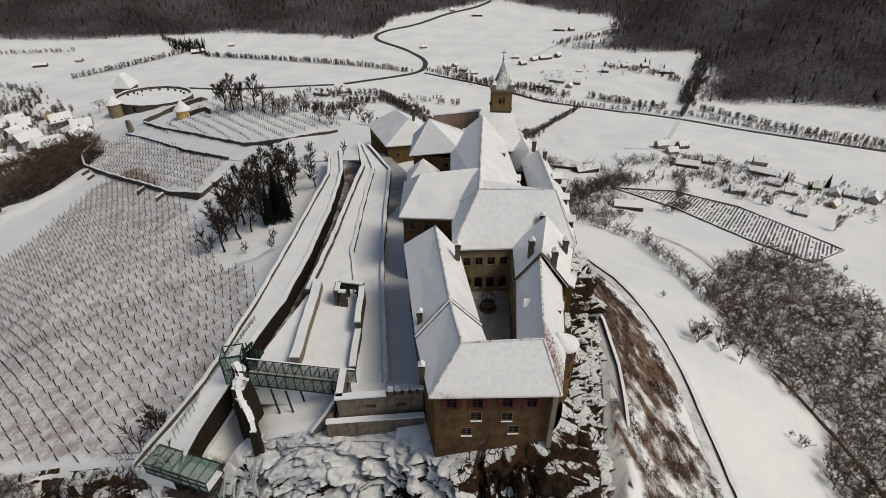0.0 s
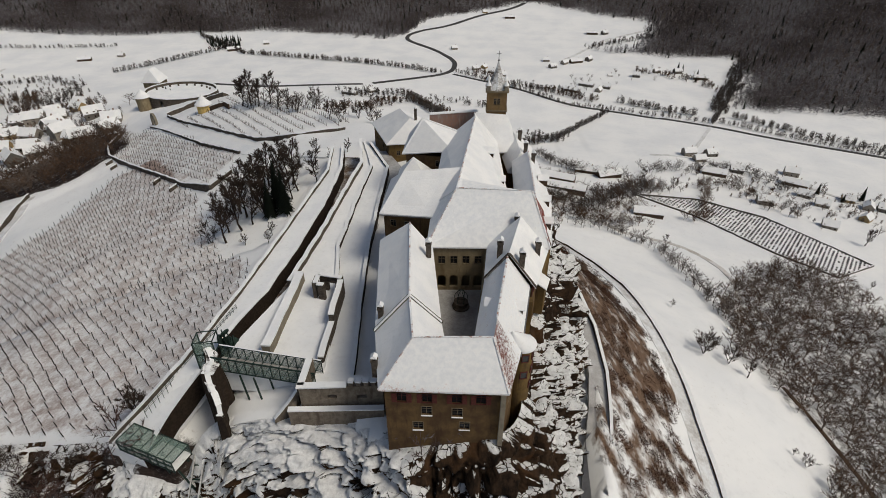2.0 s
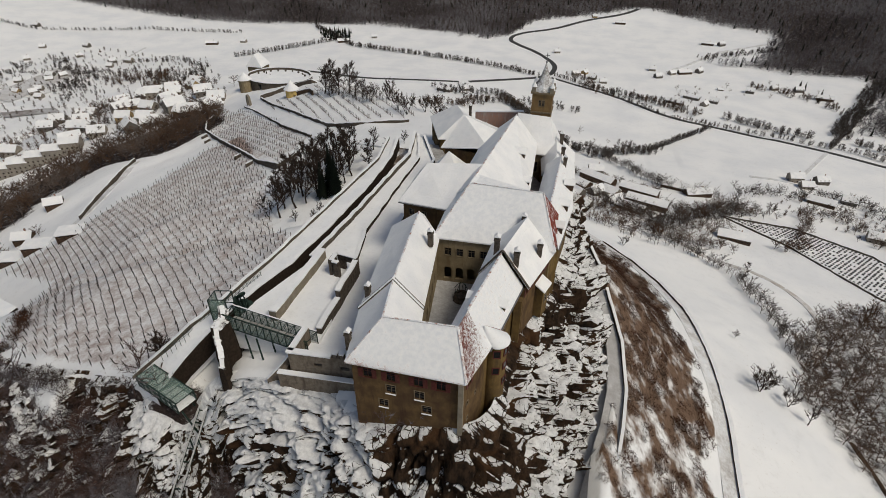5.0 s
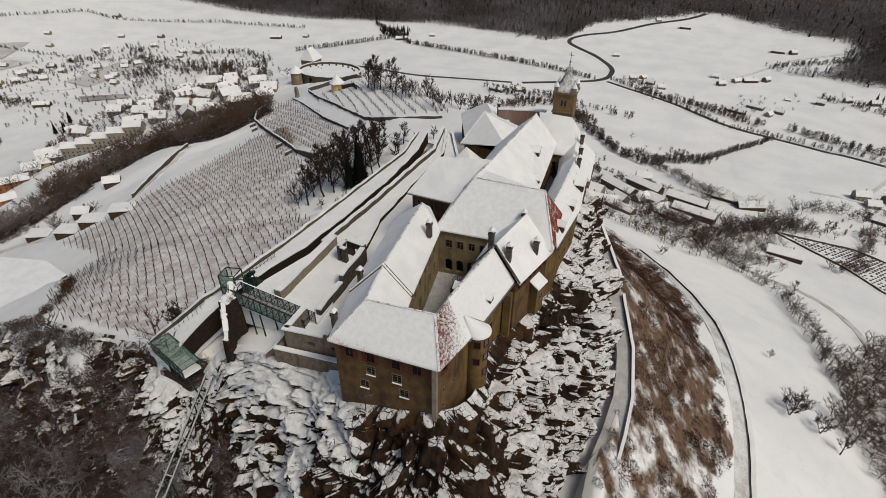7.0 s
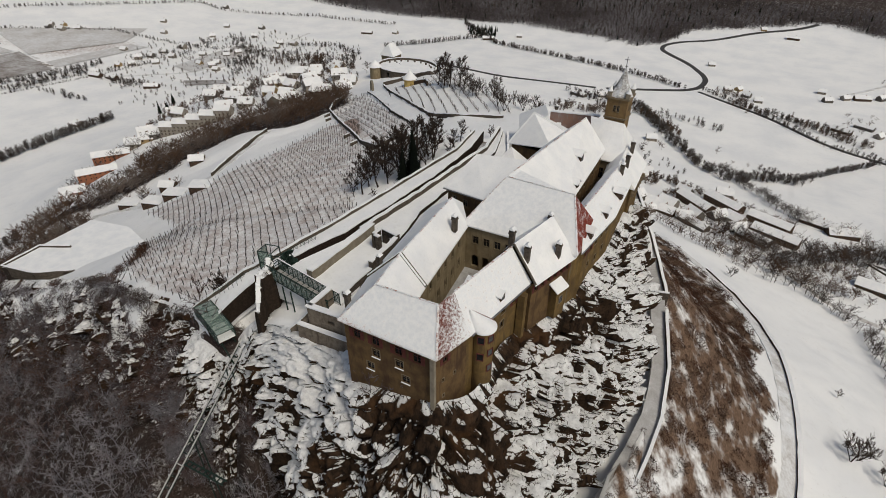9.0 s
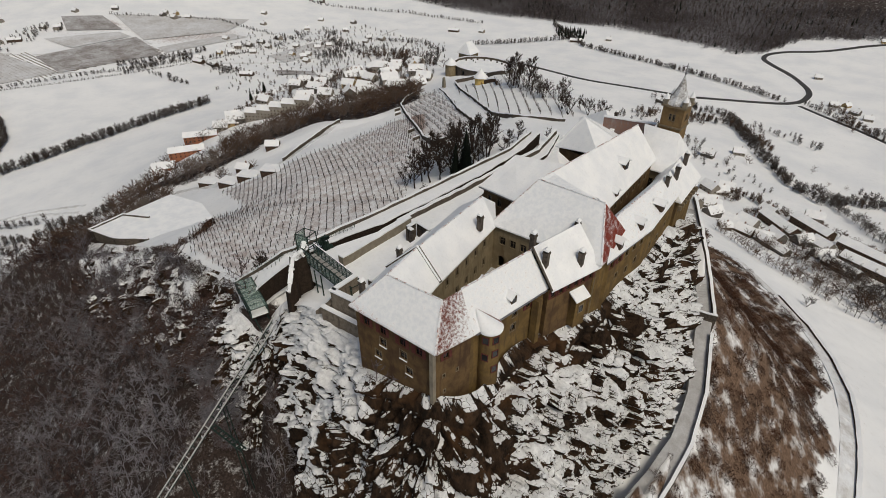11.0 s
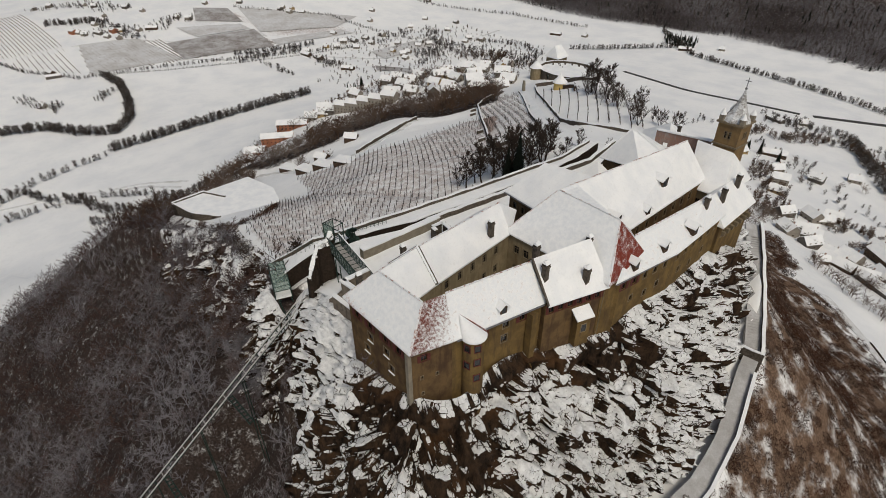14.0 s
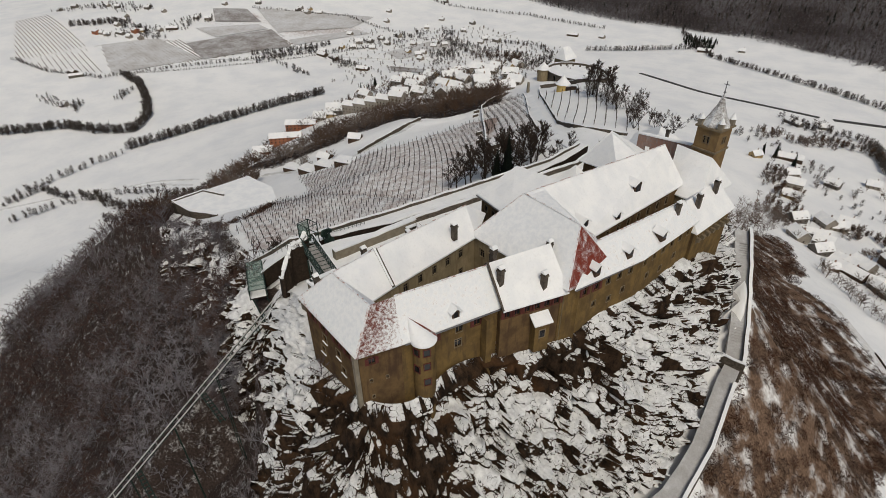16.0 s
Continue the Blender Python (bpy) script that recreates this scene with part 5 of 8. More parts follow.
beam("snow_strip", A - sd + Vector((0, 0, 3.12)), B - sd + Vector((0, 0, 3.12)), 0.25, 0.08, M_SNOW, bridge)
for x, y in ((-29.2, 62.6), (-27.6, 64.6), (-26.6, 62.2), (-25.0, 64.2)):
    beam("strut", (x + 0.8, y - 0.4, -18.5), (x, y, -11.5), 0.25, 0.25, M_STEEL, bridge)
# lift tower frame beside the bridge
lift = thing("glass_lift", "green steel and glass lift head above the vineyard wall", "lift", (-36, 66, -15))
for x, y in ((-37.4, 64.8), (-34.2, 65.6), (-37.8, 67.6), (-34.6, 68.4)):
    beam("post", (x, y, -15.5), (x, y, -6.6), 0.18, 0.18, M_STEEL, lift)
for z in (-6.7, -9.6):
    for p, q in (((-37.4, 64.8), (-34.2, 65.6)), ((-37.8, 67.6), (-34.6, 68.4)), ((-37.4, 64.8), (-37.8, 67.6)), ((-34.2, 65.6), (-34.6, 68.4))):
        beam("rail", (*p, z), (*q, z), 0.15, 0.15, M_STEEL, lift)
for p, q in (((-37.4, 64.8), (-34.2, 65.6)), ((-37.4, 64.8), (-37.8, 67.6))):
    bm = bmesh.new()
    beam_bm(bm, (*p, -14.5), (*q, -14.5), 0.03, 7.6)
    part("glass_panel", bm, M_GLASS, lift).visible_shadow = False
gear = thing("winding_gear", "dark cable wheels and machinery by the lift", "machinery", (-34, 70, -12))
for k in range(6):
    bm = bmesh.new()
    mm = pose(-34.6 + random.uniform(-1.2, 1.2), 70.4 + random.uniform(-1.5, 1.5), -11.6 + random.uniform(-0.4, 2.2), random.uniform(40, 130), random.uniform(-30, 30), random.uniform(0, 180))
    lathe_bm(bm, (0, 0, 0), [(0.9, 0), (1.0, 0.1), (1.0, 0.3), (0.9, 0.4)], 14)
    bmesh.ops.transform(bm, matrix=mm, verts=bm.verts[:])
    part("wheel", bm, M_STEEL, gear)
for k in range(7):
    x, y = -34.6 + random.uniform(-1.4, 1.4), 70.4 + random.uniform(-1.6, 1.6)
    beam("frame_bar", (x, y, -14), (x + random.uniform(-1, 1), y + random.uniform(-1, 1), -9.4), 0.2, 0.2, M_STEEL, gear)

# upper station of the rope railway
station = thing("lift_station", "green glazed steel lift station on the cliff edge", "lift station", (-43, 54, -26))
A, B = Vector((-48.8, 55.9, -22.4)), Vector((-37.2, 52.2, -22.4))
d = (B - A).normalized()
sd = Vector((d.y, -d.x, 0)) * 1.9
bm = bmesh.new()
beam_bm(bm, A, B, 3.8, 0.3)
# dark stone colour on the deck paints the dim inside of the station
part("deck", bm, M_FACE, station)
for s in (-1, 1):
    for z in (0.0, 1.3, 2.5):
        beam("chord", A + sd * s + Vector((0, 0, z)), B + sd * s + Vector((0, 0, z)), 0.2, 0.2, M_STEEL, station)
    for k in range(8):
        p = A.lerp(B, k / 7) + sd * s
        beam("post", p, p + Vector((0, 0, 2.5)), 0.15, 0.15, M_STEEL, station)
        if k < 7:
            q = A.lerp(B, (k + 1) / 7) + sd * s
            bm = bmesh.new()
            beam_bm(bm, p + Vector((0, 0, 0.3)), q + Vector((0, 0, 0.3)), 0.03, 2.1)
            part("glass_panel", bm, M_GLASS, station).visible_shadow = False
for k in range(8):
    p = A.lerp(B, k / 7) + Vector((0, 0, 2.5))
    beam("crossbar", p - sd, p + sd, 0.12, 0.12, M_STEEL, station)
    if k < 7:
        q = A.lerp(B, (k + 0.5) / 7) + Vector((0, 0, 2.56))
        beam("roof_pane", q - sd * 0.97, q + sd * 0.97, (B - A).length / 7 - 0.12, 0.04, M_GLASS, station).visible_shadow = False
for k in (0, 2, 4, 6):
    p = A.lerp(B, k / 7) - sd * 0.6
    beam("strut", p + Vector((0.5, 1.5, -7)), p, 0.3, 0.3, M_STEEL, station)
    p = A.lerp(B, (k + 1) / 7) + sd * 0.8
    beam("strut", p + Vector((0.5, 1.5, -9)), p, 0.3, 0.3, M_STEEL, station)
RT, RB = Vector((-36.5, 57.0, -23.5)), Vector((-28.5, -52.0, -96.0))
railway = thing("inclined_railway", "steep twin-railed lift track on steel trestles", "lift track", tuple(RT))
d = (RB - RT).normalized()
sd = Vector((d.y, -d.x, 0)).normalized()
for s in (-0.85, 0.85):
    beam("rail", RT + sd * s, RB + sd * s, 0.22, 0.25, M_RAIL, railway)
    beam("stringer", RT + sd * s - Vector((0, 0, 0.35)), RB + sd * s - Vector((0, 0, 0.35)), 0.16, 0.3, M_STEEL, railway)
n = 56
for k in range(n):
    p = RT.lerp(RB, (k + 0.5) / n)
    beam("tie", p - sd * 1.0 - Vector((0, 0, 0.1)), p + sd * 1.0 - Vector((0, 0, 0.1)), 0.2, 0.12, M_STEEL if k % 3 else M_RAIL, railway)
for k in range(9):
    p = RT.lerp(RB, (k + 0.6) / 9)
    z = float(ground_at(p.x, p.y)) - 0.5
    if z < p.z - 0.8:
        for s in (-1, 1):
            beam("trestle_leg", (p.x + sd.x * s * 1.4, p.y + sd.y * s * 1.4, z), tuple(p + sd * s * 0.8 - Vector((0, 0, 0.3))), 0.2, 0.2, M_STEEL, railway)
for k in (0.215, 0.38):
    p = RT.lerp(RB, k)
    for s in (-0.5, 0.5):
        beam("catwalk_girder", p + Vector((1.0, s, -0.5)), p + Vector((11.0, s + 1.0, -1.2)), 0.22, 0.4, M_STEEL, railway)
    for m_ in range(9):
        q = p + Vector((1.5 + 1.15 * m_, 0.12 * m_, -0.15 - 0.08 * m_))
        beam("catwalk_plank", q - Vector((0, 0.7, 0)), q + Vector((0, 0.7, 0)), 0.3, 0.08, M_STEEL, railway)
fence = thing("station_fence", "dark steel fence along the vineyard path", "fence", (-45, 58, -16))
for k in range(26):
    t = k / 25
    x, y = -44.0 + 6.2 * t, 56.5 + 26.0 * t
    z = -15.4 + 1.6 * t
    beam("fence_post", (x, y, z - 1), (x, y, z + 1.1), 0.07, 0.07, M_STEEL, fence)
for z in (0.4, 0.75, 1.1):
    beam("fence_rail", (-44.0, 56.5, -15.4 + z), (-37.8, 82.5, -13.8 + z), 0.05, 0.05, M_STEEL, fence)

# stepped path and its parapet under the east cliff
PW = [(42.0, 40, -72.0), (44.6, 60, -65.0), (45.6, 78, -60.2), (46.4, 86, -57.6), (47.4, 95, -54.8), (47.6, 105, -51.6), (45.6, 117.5, -46.6), (40.6, 134, -41.6), (39.4, 139.5, -40.8), (34.0, 150.0, -36.6), (25.0, 165.0, -30.0), (18.0, 176.0, -26.0)]
pl = finer(PW, 3.0)
inner = []
for i, p in enumerate(pl):
    d = pl[min(i + 1, len(pl) - 1)] - pl[max(i - 1, 0)]
    inner.append(p + Vector((-d.y, d.x, 0)).normalized() * (3.6 + 4.9 * min(1.0, max(0.0, (112 - p.y) / 55))))
ribbon("path", [p + Vector((0, 0, 0.3)) for p in inner], [p + Vector((0, 0, 0.3)) for p in pl], snow_over("path_snow", (0.32, 0.305, 0.30), (0.25, 0.24, 0.235), 0.32, 0.3, 0.3), "smooth snowy path under the cliff", "path", 3.0)
masonry("path_parapet", [p + Vector((0.4, 0, 0)) for p in pl if p.y < 139], 0.7, 1.5, "snow-capped parapet along the cliff path", M_STONE, 0.2, 4.0, 3.0)
masonry("path_parapet", [p + Vector((0.4, 0, 0)) for p in pl if p.y > 138.5], 0.7, 1.6, "snow-capped parapet along the upper steps", M_STONE, 0.2, 4.0, 3.0)
masonry("path_gate_wall", [(34.6, 138.2, -41.5), (40.2, 139.2, -41.5)], 0.6, 3.4, "low gate wall across the path", M_STONE, 0.25, 1.0, 2.0)
steps = thing("path_steps", "long flight of shallow snowy steps", "steps", (37, 142, -40))
for k in range(46):
    t = k / 46
    p = Vector((37.4, 140.4, -40.2)).lerp(Vector((19.6, 172.0, -26.9)), t)
    d = Vector((-0.49, 0.87, 0))
    s = Vector((d.y, -d.x, 0)) * 1.5
    bm = bmesh.new()
    beam_bm(bm, p - s, p + s, 0.42, 0.2)
    part("step", bm, M_LANE, steps)


# ---- plants ----
class Boughs:
    """Gathers tapering three-sided sticks."""

    def __init__(self):
        self.v, self.f = [], []

    def stick(self, p, q, r0, r1):
        d = (q - p).normalized()
        a = d.cross(Vector((0.31, 0.93, 0.17))).normalized()
        b = d.cross(a)
        k = len(self.v)
        ring = [a * math.cos(t) + b * math.sin(t) for t in (0, 2.094, 4.189)]
        self.v += [p + c * r0 for c in ring]
        if r1 < 0.004:
            self.v.append(q)
            self.f += [(k, k + 1, k + 3), (k + 1, k + 2, k + 3), (k + 2, k, k + 3)]
        else:
            self.v += [q + c * r1 for c in ring]
            for i in range(3):
                j = (i + 1) % 3
                self.f += [(k + i, k + j, k + 3 + j), (k + i, k + 3 + j, k + 3 + i)]

    def twig(self, p, q, r):
        """One thin tapering twig."""
        d = (q - p).normalized()
        side = d.cross(Vector((0.45 * math.sin(9.1 * q.x), 0.45 * math.cos(7.3 * q.y), 0.5))).normalized()
        k = len(self.v)
        self.v += [p - side * r, p + side * r, q]
        self.f.append((k, k + 1, k + 2))

    def arrays(self):
        return np.array([tuple(p) for p in self.v], np.float32), np.array(self.f, np.int32)


def bare_tree(seed, high, wide, limbs=9, forks=5, twigs=5, stems=1, thick=1.0):
    """The trunk with its limbs, and the crown of branches and twigs, of a leafless tree standing at the origin."""
    rnd = random.Random(seed)
    wood, crown = Boughs(), Boughs()
    for s in range(stems):
        lean = Vector((rnd.uniform(-0.12, 0.12), rnd.uniform(-0.12, 0.12), 1)) if stems == 1 else Vector((rnd.uniform(-0.45, 0.45), rnd.uniform(-0.45, 0.45), 1))
        p, r = Vector((0, 0, -0.6)), 0.024 * high * thick
        spine = [(p.copy(), r)]
        for k in range(4):
            q = p + (lean + Vector((rnd.uniform(-.15, .15), rnd.uniform(-.15, .15), 0))).normalized() * high * 0.21
            wood.stick(p, q, r, r * 0.72)
            p, r = q, r * 0.72
            spine.append((p.copy(), r))
        for k in range(limbs):
            t = rnd.uniform(1.0, 3.95)
            i = int(t)
            base = spine[i][0].lerp(spine[i + 1][0], t - i)
            ang = 2.4 * k + rnd.uniform(-.5, .5)
            rise = rnd.uniform(0.35, 1.1) + 0.25 * (t - 1)
            way = Vector((math.cos(ang), math.sin(ang), rise)).normalized()
            long = wide * rnd.uniform(0.7, 1.1) * (1.15 - 0.15 * t)
            mid = base + way * long * 0.5
            way2 = (way + Vector((rnd.uniform(-.3, .3), rnd.uniform(-.3, .3), rnd.uniform(0, .5)))).normalized()
            end = mid + way2 * long * 0.5
            r0 = spine[i][1] * 0.55
            wood.stick(base, mid, r0, r0 * 0.65)
            wood.stick(mid, end, r0 * 0.65, r0 * 0.3)
            for m_ in range(forks):
                u = rnd.uniform(0.25, 1.0)
                st = base.lerp(mid, u * 2) if u < 0.5 else mid.lerp(end, u * 2 - 1)
                w3 = (way2 + Vector((rnd.uniform(-.9, .9), rnd.uniform(-.9, .9), rnd.uniform(-.2, .9)))).normalized()
                tip = st + w3 * long * rnd.uniform(0.25, 0.5)
                crown.stick(st, tip, r0 * 0.35 + 0.012, 0.012)
                for n_ in range(twigs * 2):
                    u = rnd.uniform(0.15, 1.0)
                    a = st.lerp(tip, u)
                    w4 = (w3 + Vector((rnd.uniform(-1, 1), rnd.uniform(-1, 1), rnd.uniform(-.5, .9)))).normalized()
                    crown.twig(a, a + w4 * long * rnd.uniform(0.14, 0.32), 0.02 + 0.0022 * high * thick)
    return wood.arrays(), crown.arrays()


def far_tree(seed, high, wide, blades=14):
    """A leafless tree for the distance: a stem and a dome of fine upward twigs."""
    rnd = random.Random(seed)
    b = Boughs()
    b.stick(Vector((0, 0, -1)), Vector((0, 0, high * 0.7)), 0.02 * high, 0.0)
    for k in range(blades * 2):
        a, z = 2.4 * k + rnd.uniform(-.4, .4), high * rnd.uniform(0.1, 0.8)
        out = wide * rnd.uniform(0.3, 1.0) * (1.1 - 0.45 * z / high)
        tip = Vector((out * math.cos(a), out * math.sin(a), min(high, z + high * rnd.uniform(0.02, 0.24))))
        b.twig(Vector((tip.x * 0.25, tip.y * 0.25, z)), tip, 0.026 * high)
    return b.arrays()


def fine_tree(seed, high, wide, limbs=9, twigs=22, stems=1, r=0.05):
    """A leafless tree: forked limbs that carry a haze of fine twigs."""
    rnd = random.Random(seed)
    b = Boughs()
    for s in range(stems):
        foot = Vector((rnd.uniform(-.5, .5) * (stems - 1), rnd.uniform(-.5, .5) * (stems - 1), -0.6))
        top = foot + Vector((rnd.uniform(-.12, .12) * high, rnd.uniform(-.12, .12) * high, high * 0.72))
        b.stick(foot, top, 0.016 * high + 0.02, 0.006 * high)
        for k in range(limbs):
            t = rnd.uniform(0.3, 1.0)
            base, ang = foot.lerp(top, t), 2.4 * k + rnd.uniform(-.5, .5)
            way = Vector((math.cos(ang), math.sin(ang), rnd.uniform(0.45, 1.3))).normalized()
            long = wide * rnd.uniform(0.75, 1.15) * (1.2 - 0.35 * t)
            end = base + way * long
            b.stick(base, end, 0.007 * high + 0.02, 0.0)
            for m_ in range(twigs):
                st = base.lerp(end, rnd.uniform(0.25, 1.0))
                w = (way + Vector((rnd.uniform(-1.2, 1.2), rnd.uniform(-1.2, 1.2), rnd.uniform(-.5, 1.0)))).normalized()
                b.twig(st, st + w * long * rnd.uniform(0.16, 0.42), r * rnd.uniform(0.7, 1.3))
    return b.arrays()


def fine_bush(seed, high, wide, twigs=70, r=0.035):
    """A low round bush of fine twigs."""
    rnd = random.Random(seed)
    b = Boughs()
    for k in range(twigs * 2):
        a, t = 2.4 * k, rnd.random() ** 0.5
        st = Vector((wide * t * math.cos(a), wide * t * math.sin(a), high * (1.0 - 0.7 * t * t) * rnd.uniform(0.0, 0.9) - 0.1))
        w = Vector((rnd.gauss(0, 1) + 0.6 * math.cos(a), rnd.gauss(0, 1) + 0.6 * math.sin(a), rnd.gauss(0.4, 0.8))).normalized()
        b.twig(st, st + w * wide * rnd.uniform(0.3, 0.6), r * rnd.uniform(0.7, 1.5))
    return b.arrays()


def fir(seed, high, wide, tiers=9):
    """A fir: a stem and drooping tiers of ragged branches."""
    rnd = random.Random(seed)
    wood, b = Boughs(), Boughs()
    wood.stick(Vector((0, 0, -0.6)), Vector((0, 0, high)), 0.018 * high, 0.0)
    for k in range(tiers):
        t = k / tiers
        z, r = high * (0.1 + 0.88 * t), wide * (1 - t) ** 0.8 + 0.15
        n = 13 - int(5 * t)
        for i in range(n):
            a = 2 * math.pi * (i + rnd.random() * 0.7) / n + k
            rr = r * rnd.uniform(0.7, 1.1)
            tip = Vector((rr * math.cos(a), rr * math.sin(a), z - rr * rnd.uniform(0.15, 0.4)))
            b.stick(Vector((0, 0, z + 0.08 * high)), tip, 0.05 * high * (1.1 - t) * 0.75, 0.0)
            b.stick(Vector((0, 0, z + 0.02 * high)), tip * 0.8 + Vector((0, 0, 0.1)), 0.04 * high * (1.1 - t), 0.0)
    return wood.arrays(), b.arrays()


def scatter(name, kinds, xs, ys, zs, sizes, mat, label, category, parent=None, hug=False):
    """Many plants, or posts, joined into one piece of stuff."""
    vs, fs, base = [], [], 0
    rnd = random.Random(len(xs) + 7)
    xs, ys = np.asarray(xs), np.asarray(ys)
    gx_, gy_ = (ground_at(xs + 1, ys) - zs, ground_at(xs, ys + 1) - zs) if hug else (np.zeros(len(xs)), np.zeros(len(xs)))
    for x, y, z, s, lx, ly in zip(xs, ys, zs, sizes, np.clip(gx_ * 0.5, -0.6, 0.6), np.clip(gy_ * 0.5, -0.6, 0.6)):
        v, f = kinds[rnd.randrange(len(kinds))]
        a = rnd.uniform(0, 6.283)
        c, sn = math.cos(a) * s, math.sin(a) * s
        w = np.empty_like(v)
        w[:, 0], w[:, 1], w[:, 2] = x + v[:, 0] * c - v[:, 1] * sn, y + v[:, 0] * sn + v[:, 1] * c, z + v[:, 2] * s
        w[:, 2] += (w[:, 0] - x) * lx + (w[:, 1] - y) * ly
        vs.append(w)
        fs.append(f + base)
        base += len(v)
    ob = new(name, mesh_np(name, np.concatenate(vs), np.concatenate(fs), [mat]))
    if parent:
        ob.parent = parent
        ob.location = -parent.location
        ob["kind"] = "stuff"
        return ob
    return tagged(ob, label, category, kind="stuff")


def spread(poly, gap, seed, ragged=4.0):
    """Random places in a polygon, about a gap apart."""
    rng = np.random.default_rng(seed)
    px, py = [p[0] for p in poly], [p[1] for p in poly]
    X, Y = np.meshgrid(np.arange(min(px), max(px), gap), np.arange(min(py), max(py), gap))
    X, Y = X.ravel() + rng.uniform(-.45, .45, X.size) * gap, Y.ravel() + rng.uniform(-.45, .45, X.size) * gap
    ok = soft_inside(X, Y, poly, ragged)
    return X[ok], Y[ok], rng


FAR = [far_tree(k, 10 + k % 4, 4.6, 18) for k in range(8)]
FAR_FIR = [fir(40 + k, 13, 2.6, 6)[1] for k in range(3)]
MID = [fine_tree(60 + k, 10, 4.2, 8, 18, 1, 0.062) for k in range(7)]
FULL = [fine_tree(140 + k, 10.5, 4.4, 13, 26, 1, 0.058) for k in range(6)]
BUSH = [fine_bush(90 + k, 1.6, 1.2, 75, 0.04) for k in range(6)]
M_COPSE = wood_material("brown_copse", (0.115, 0.072, 0.049), (0.045, 0.029, 0.021), (0.28, 0.24, 0.215), 0.03, 0.6)
# woods of the hills round the valley
for name, poly, gap, seed in (("north_wood", NORTH_WOOD, 8.5, 3), ("east_wood", EAST_WOOD, 7.5, 4)):
    X, Y, rng = spread(poly, gap, seed, 8)
    seen = (Y < 1480) & (X > -1250) & (X < 990)
    X, Y = X[seen], Y[seen]
    dark = rng.random(len(X)) < 0.05
    scatter("woodland", FAR, X[~dark], Y[~dark], land(X[~dark], Y[~dark]), rng.uniform(0.75, 1.3, len(X)), M_WOODS, "frosted leafless woods on the far hills", "woodland")
    scatter("woodland", FAR_FIR, X[dark], Y[dark], land(X[dark], Y[dark]), rng.uniform(0.7, 1.2, len(X)), M_FIR, "dark firs among the far woods", "woodland")
# woods on the slope below the cliffs
X, Y, rng = spread(SOUTH_WOOD, 4.3, 5, 4)
ok = ~inside(X, Y, crag_area) & (Y > -120) & (np.abs(X + 33 - (Y - 10) * -0.075) > 6.0)
X, Y = X[ok], Y[ok]
scatter("slope_woods", MID, X, Y, ground_at(X, Y), rng.uniform(0.55, 1.25, len(X)), M_SLOPE, "leafless frosted woods on the slope below the cliff", "woodland")
for poly, gap, seed, lab in ((SPUR_WOOD, 5.2, 16, "frosted bare trees below the spur terrace"), (WEST_WOOD, 5.0, 6, "bare trees on the wooded slope above the village"), (COPSE, 5.4, 7, "brown leafless copse at the meadow's edge")):
    X, Y, rng = spread(poly, gap, seed, 4)
    scatter("copse", FULL, X, Y, ground_at(X, Y), rng.uniform(0.5, 1.35, len(X)), M_COPSE, lab, "woodland")
X, Y, rng = spread(SOUTH_BRINK, 2.6, 15, 3)
ok = ~inside(X, Y, crag_area)
X, Y = X[ok], Y[ok]
scatter("brush", BUSH, X, Y, ground_at(X, Y), rng.uniform(0.8, 1.7, len(X)), M_SLOPE, "dark frosted brush below the cliff edge", "brush", None, True)
# trees and brush rooted in the broken rock west of the front block
rng = np.random.default_rng(71)
tx, ty, tz = [], [], []
while len(tx) < 620:
    u, v = rng.uniform(0.0, 0.3), rng.uniform(0.05, 0.98)
    if v < np.interp(u, (0.0, 0.06, 0.12, 0.2, 0.3), (0.06, 0.25, 0.5, 0.62, 0.9)) + rng.uniform(-0.08, 0.05):
        continue
    p = rock_points[int(u * 760) * 171 + int(v * 170)]
    if abs(p.x + 33 - (p.y - 10) * -0.075) > 3.0:
        tx.append(p.x), ty.append(p.y), tz.append(p.z - 0.2)
tx, ty, tz = np.array(tx), np.array(ty), np.array(tz)
scatter("cliff_trees", MID, tx[:220], ty[:220], tz[:220], rng.uniform(0.35, 0.8, 220), M_SLOPE, "small bare trees clinging to the western cliff", "woodland")
scatter("cliff_brush", BUSH, tx[220:], ty[220:], tz[220:], rng.uniform(0.9, 1.9, 400), M_SLOPE, "frosted brush on the western cliff", "brush")
spots = [west_points[int(u * 300) * 71 + int(v * 70)] for u, v in zip(rng.uniform(0, 1, 620), rng.uniform(0.02, 0.98, 620) ** 0.8)]
tx, ty, tz = np.array([p.x for p in spots]), np.array([p.y for p in spots]), np.array([p.z - 0.2 for p in spots])
scatter("cliff_trees", MID, tx[:170], ty[:170], tz[:170], rng.uniform(0.35, 0.75, 170), M_SLOPE, "small bare trees on the overgrown rock face", "woodland")
scatter("cliff_brush", BUSH, tx[170:], ty[170:], tz[170:], rng.uniform(0.8, 1.9, 450), M_SLOPE, "frosted brush on the overgrown rock face", "brush")
# brush on the eastern bank and along the cliff tops
X, Y, rng = spread(SCRUB, 2.9, 8, 4)
keepers = rng.random(len(X)) < 0.45 + 0.25 * (Y > 120) + 0.5 * (np.sin(X * 0.34 + 2 * np.sin(Y * 0.19)) * np.sin(Y * 0.29 + X * 0.1) > -0.05)
X, Y = X[keepers], Y[keepers]
scatter("brush", BUSH, X, Y, ground_at(X, Y), 0.5 + 1.9 * rng.random(len(X)) ** 2, M_BRUSH, "brown leafless brush on the steep bank", "brush", None, True)


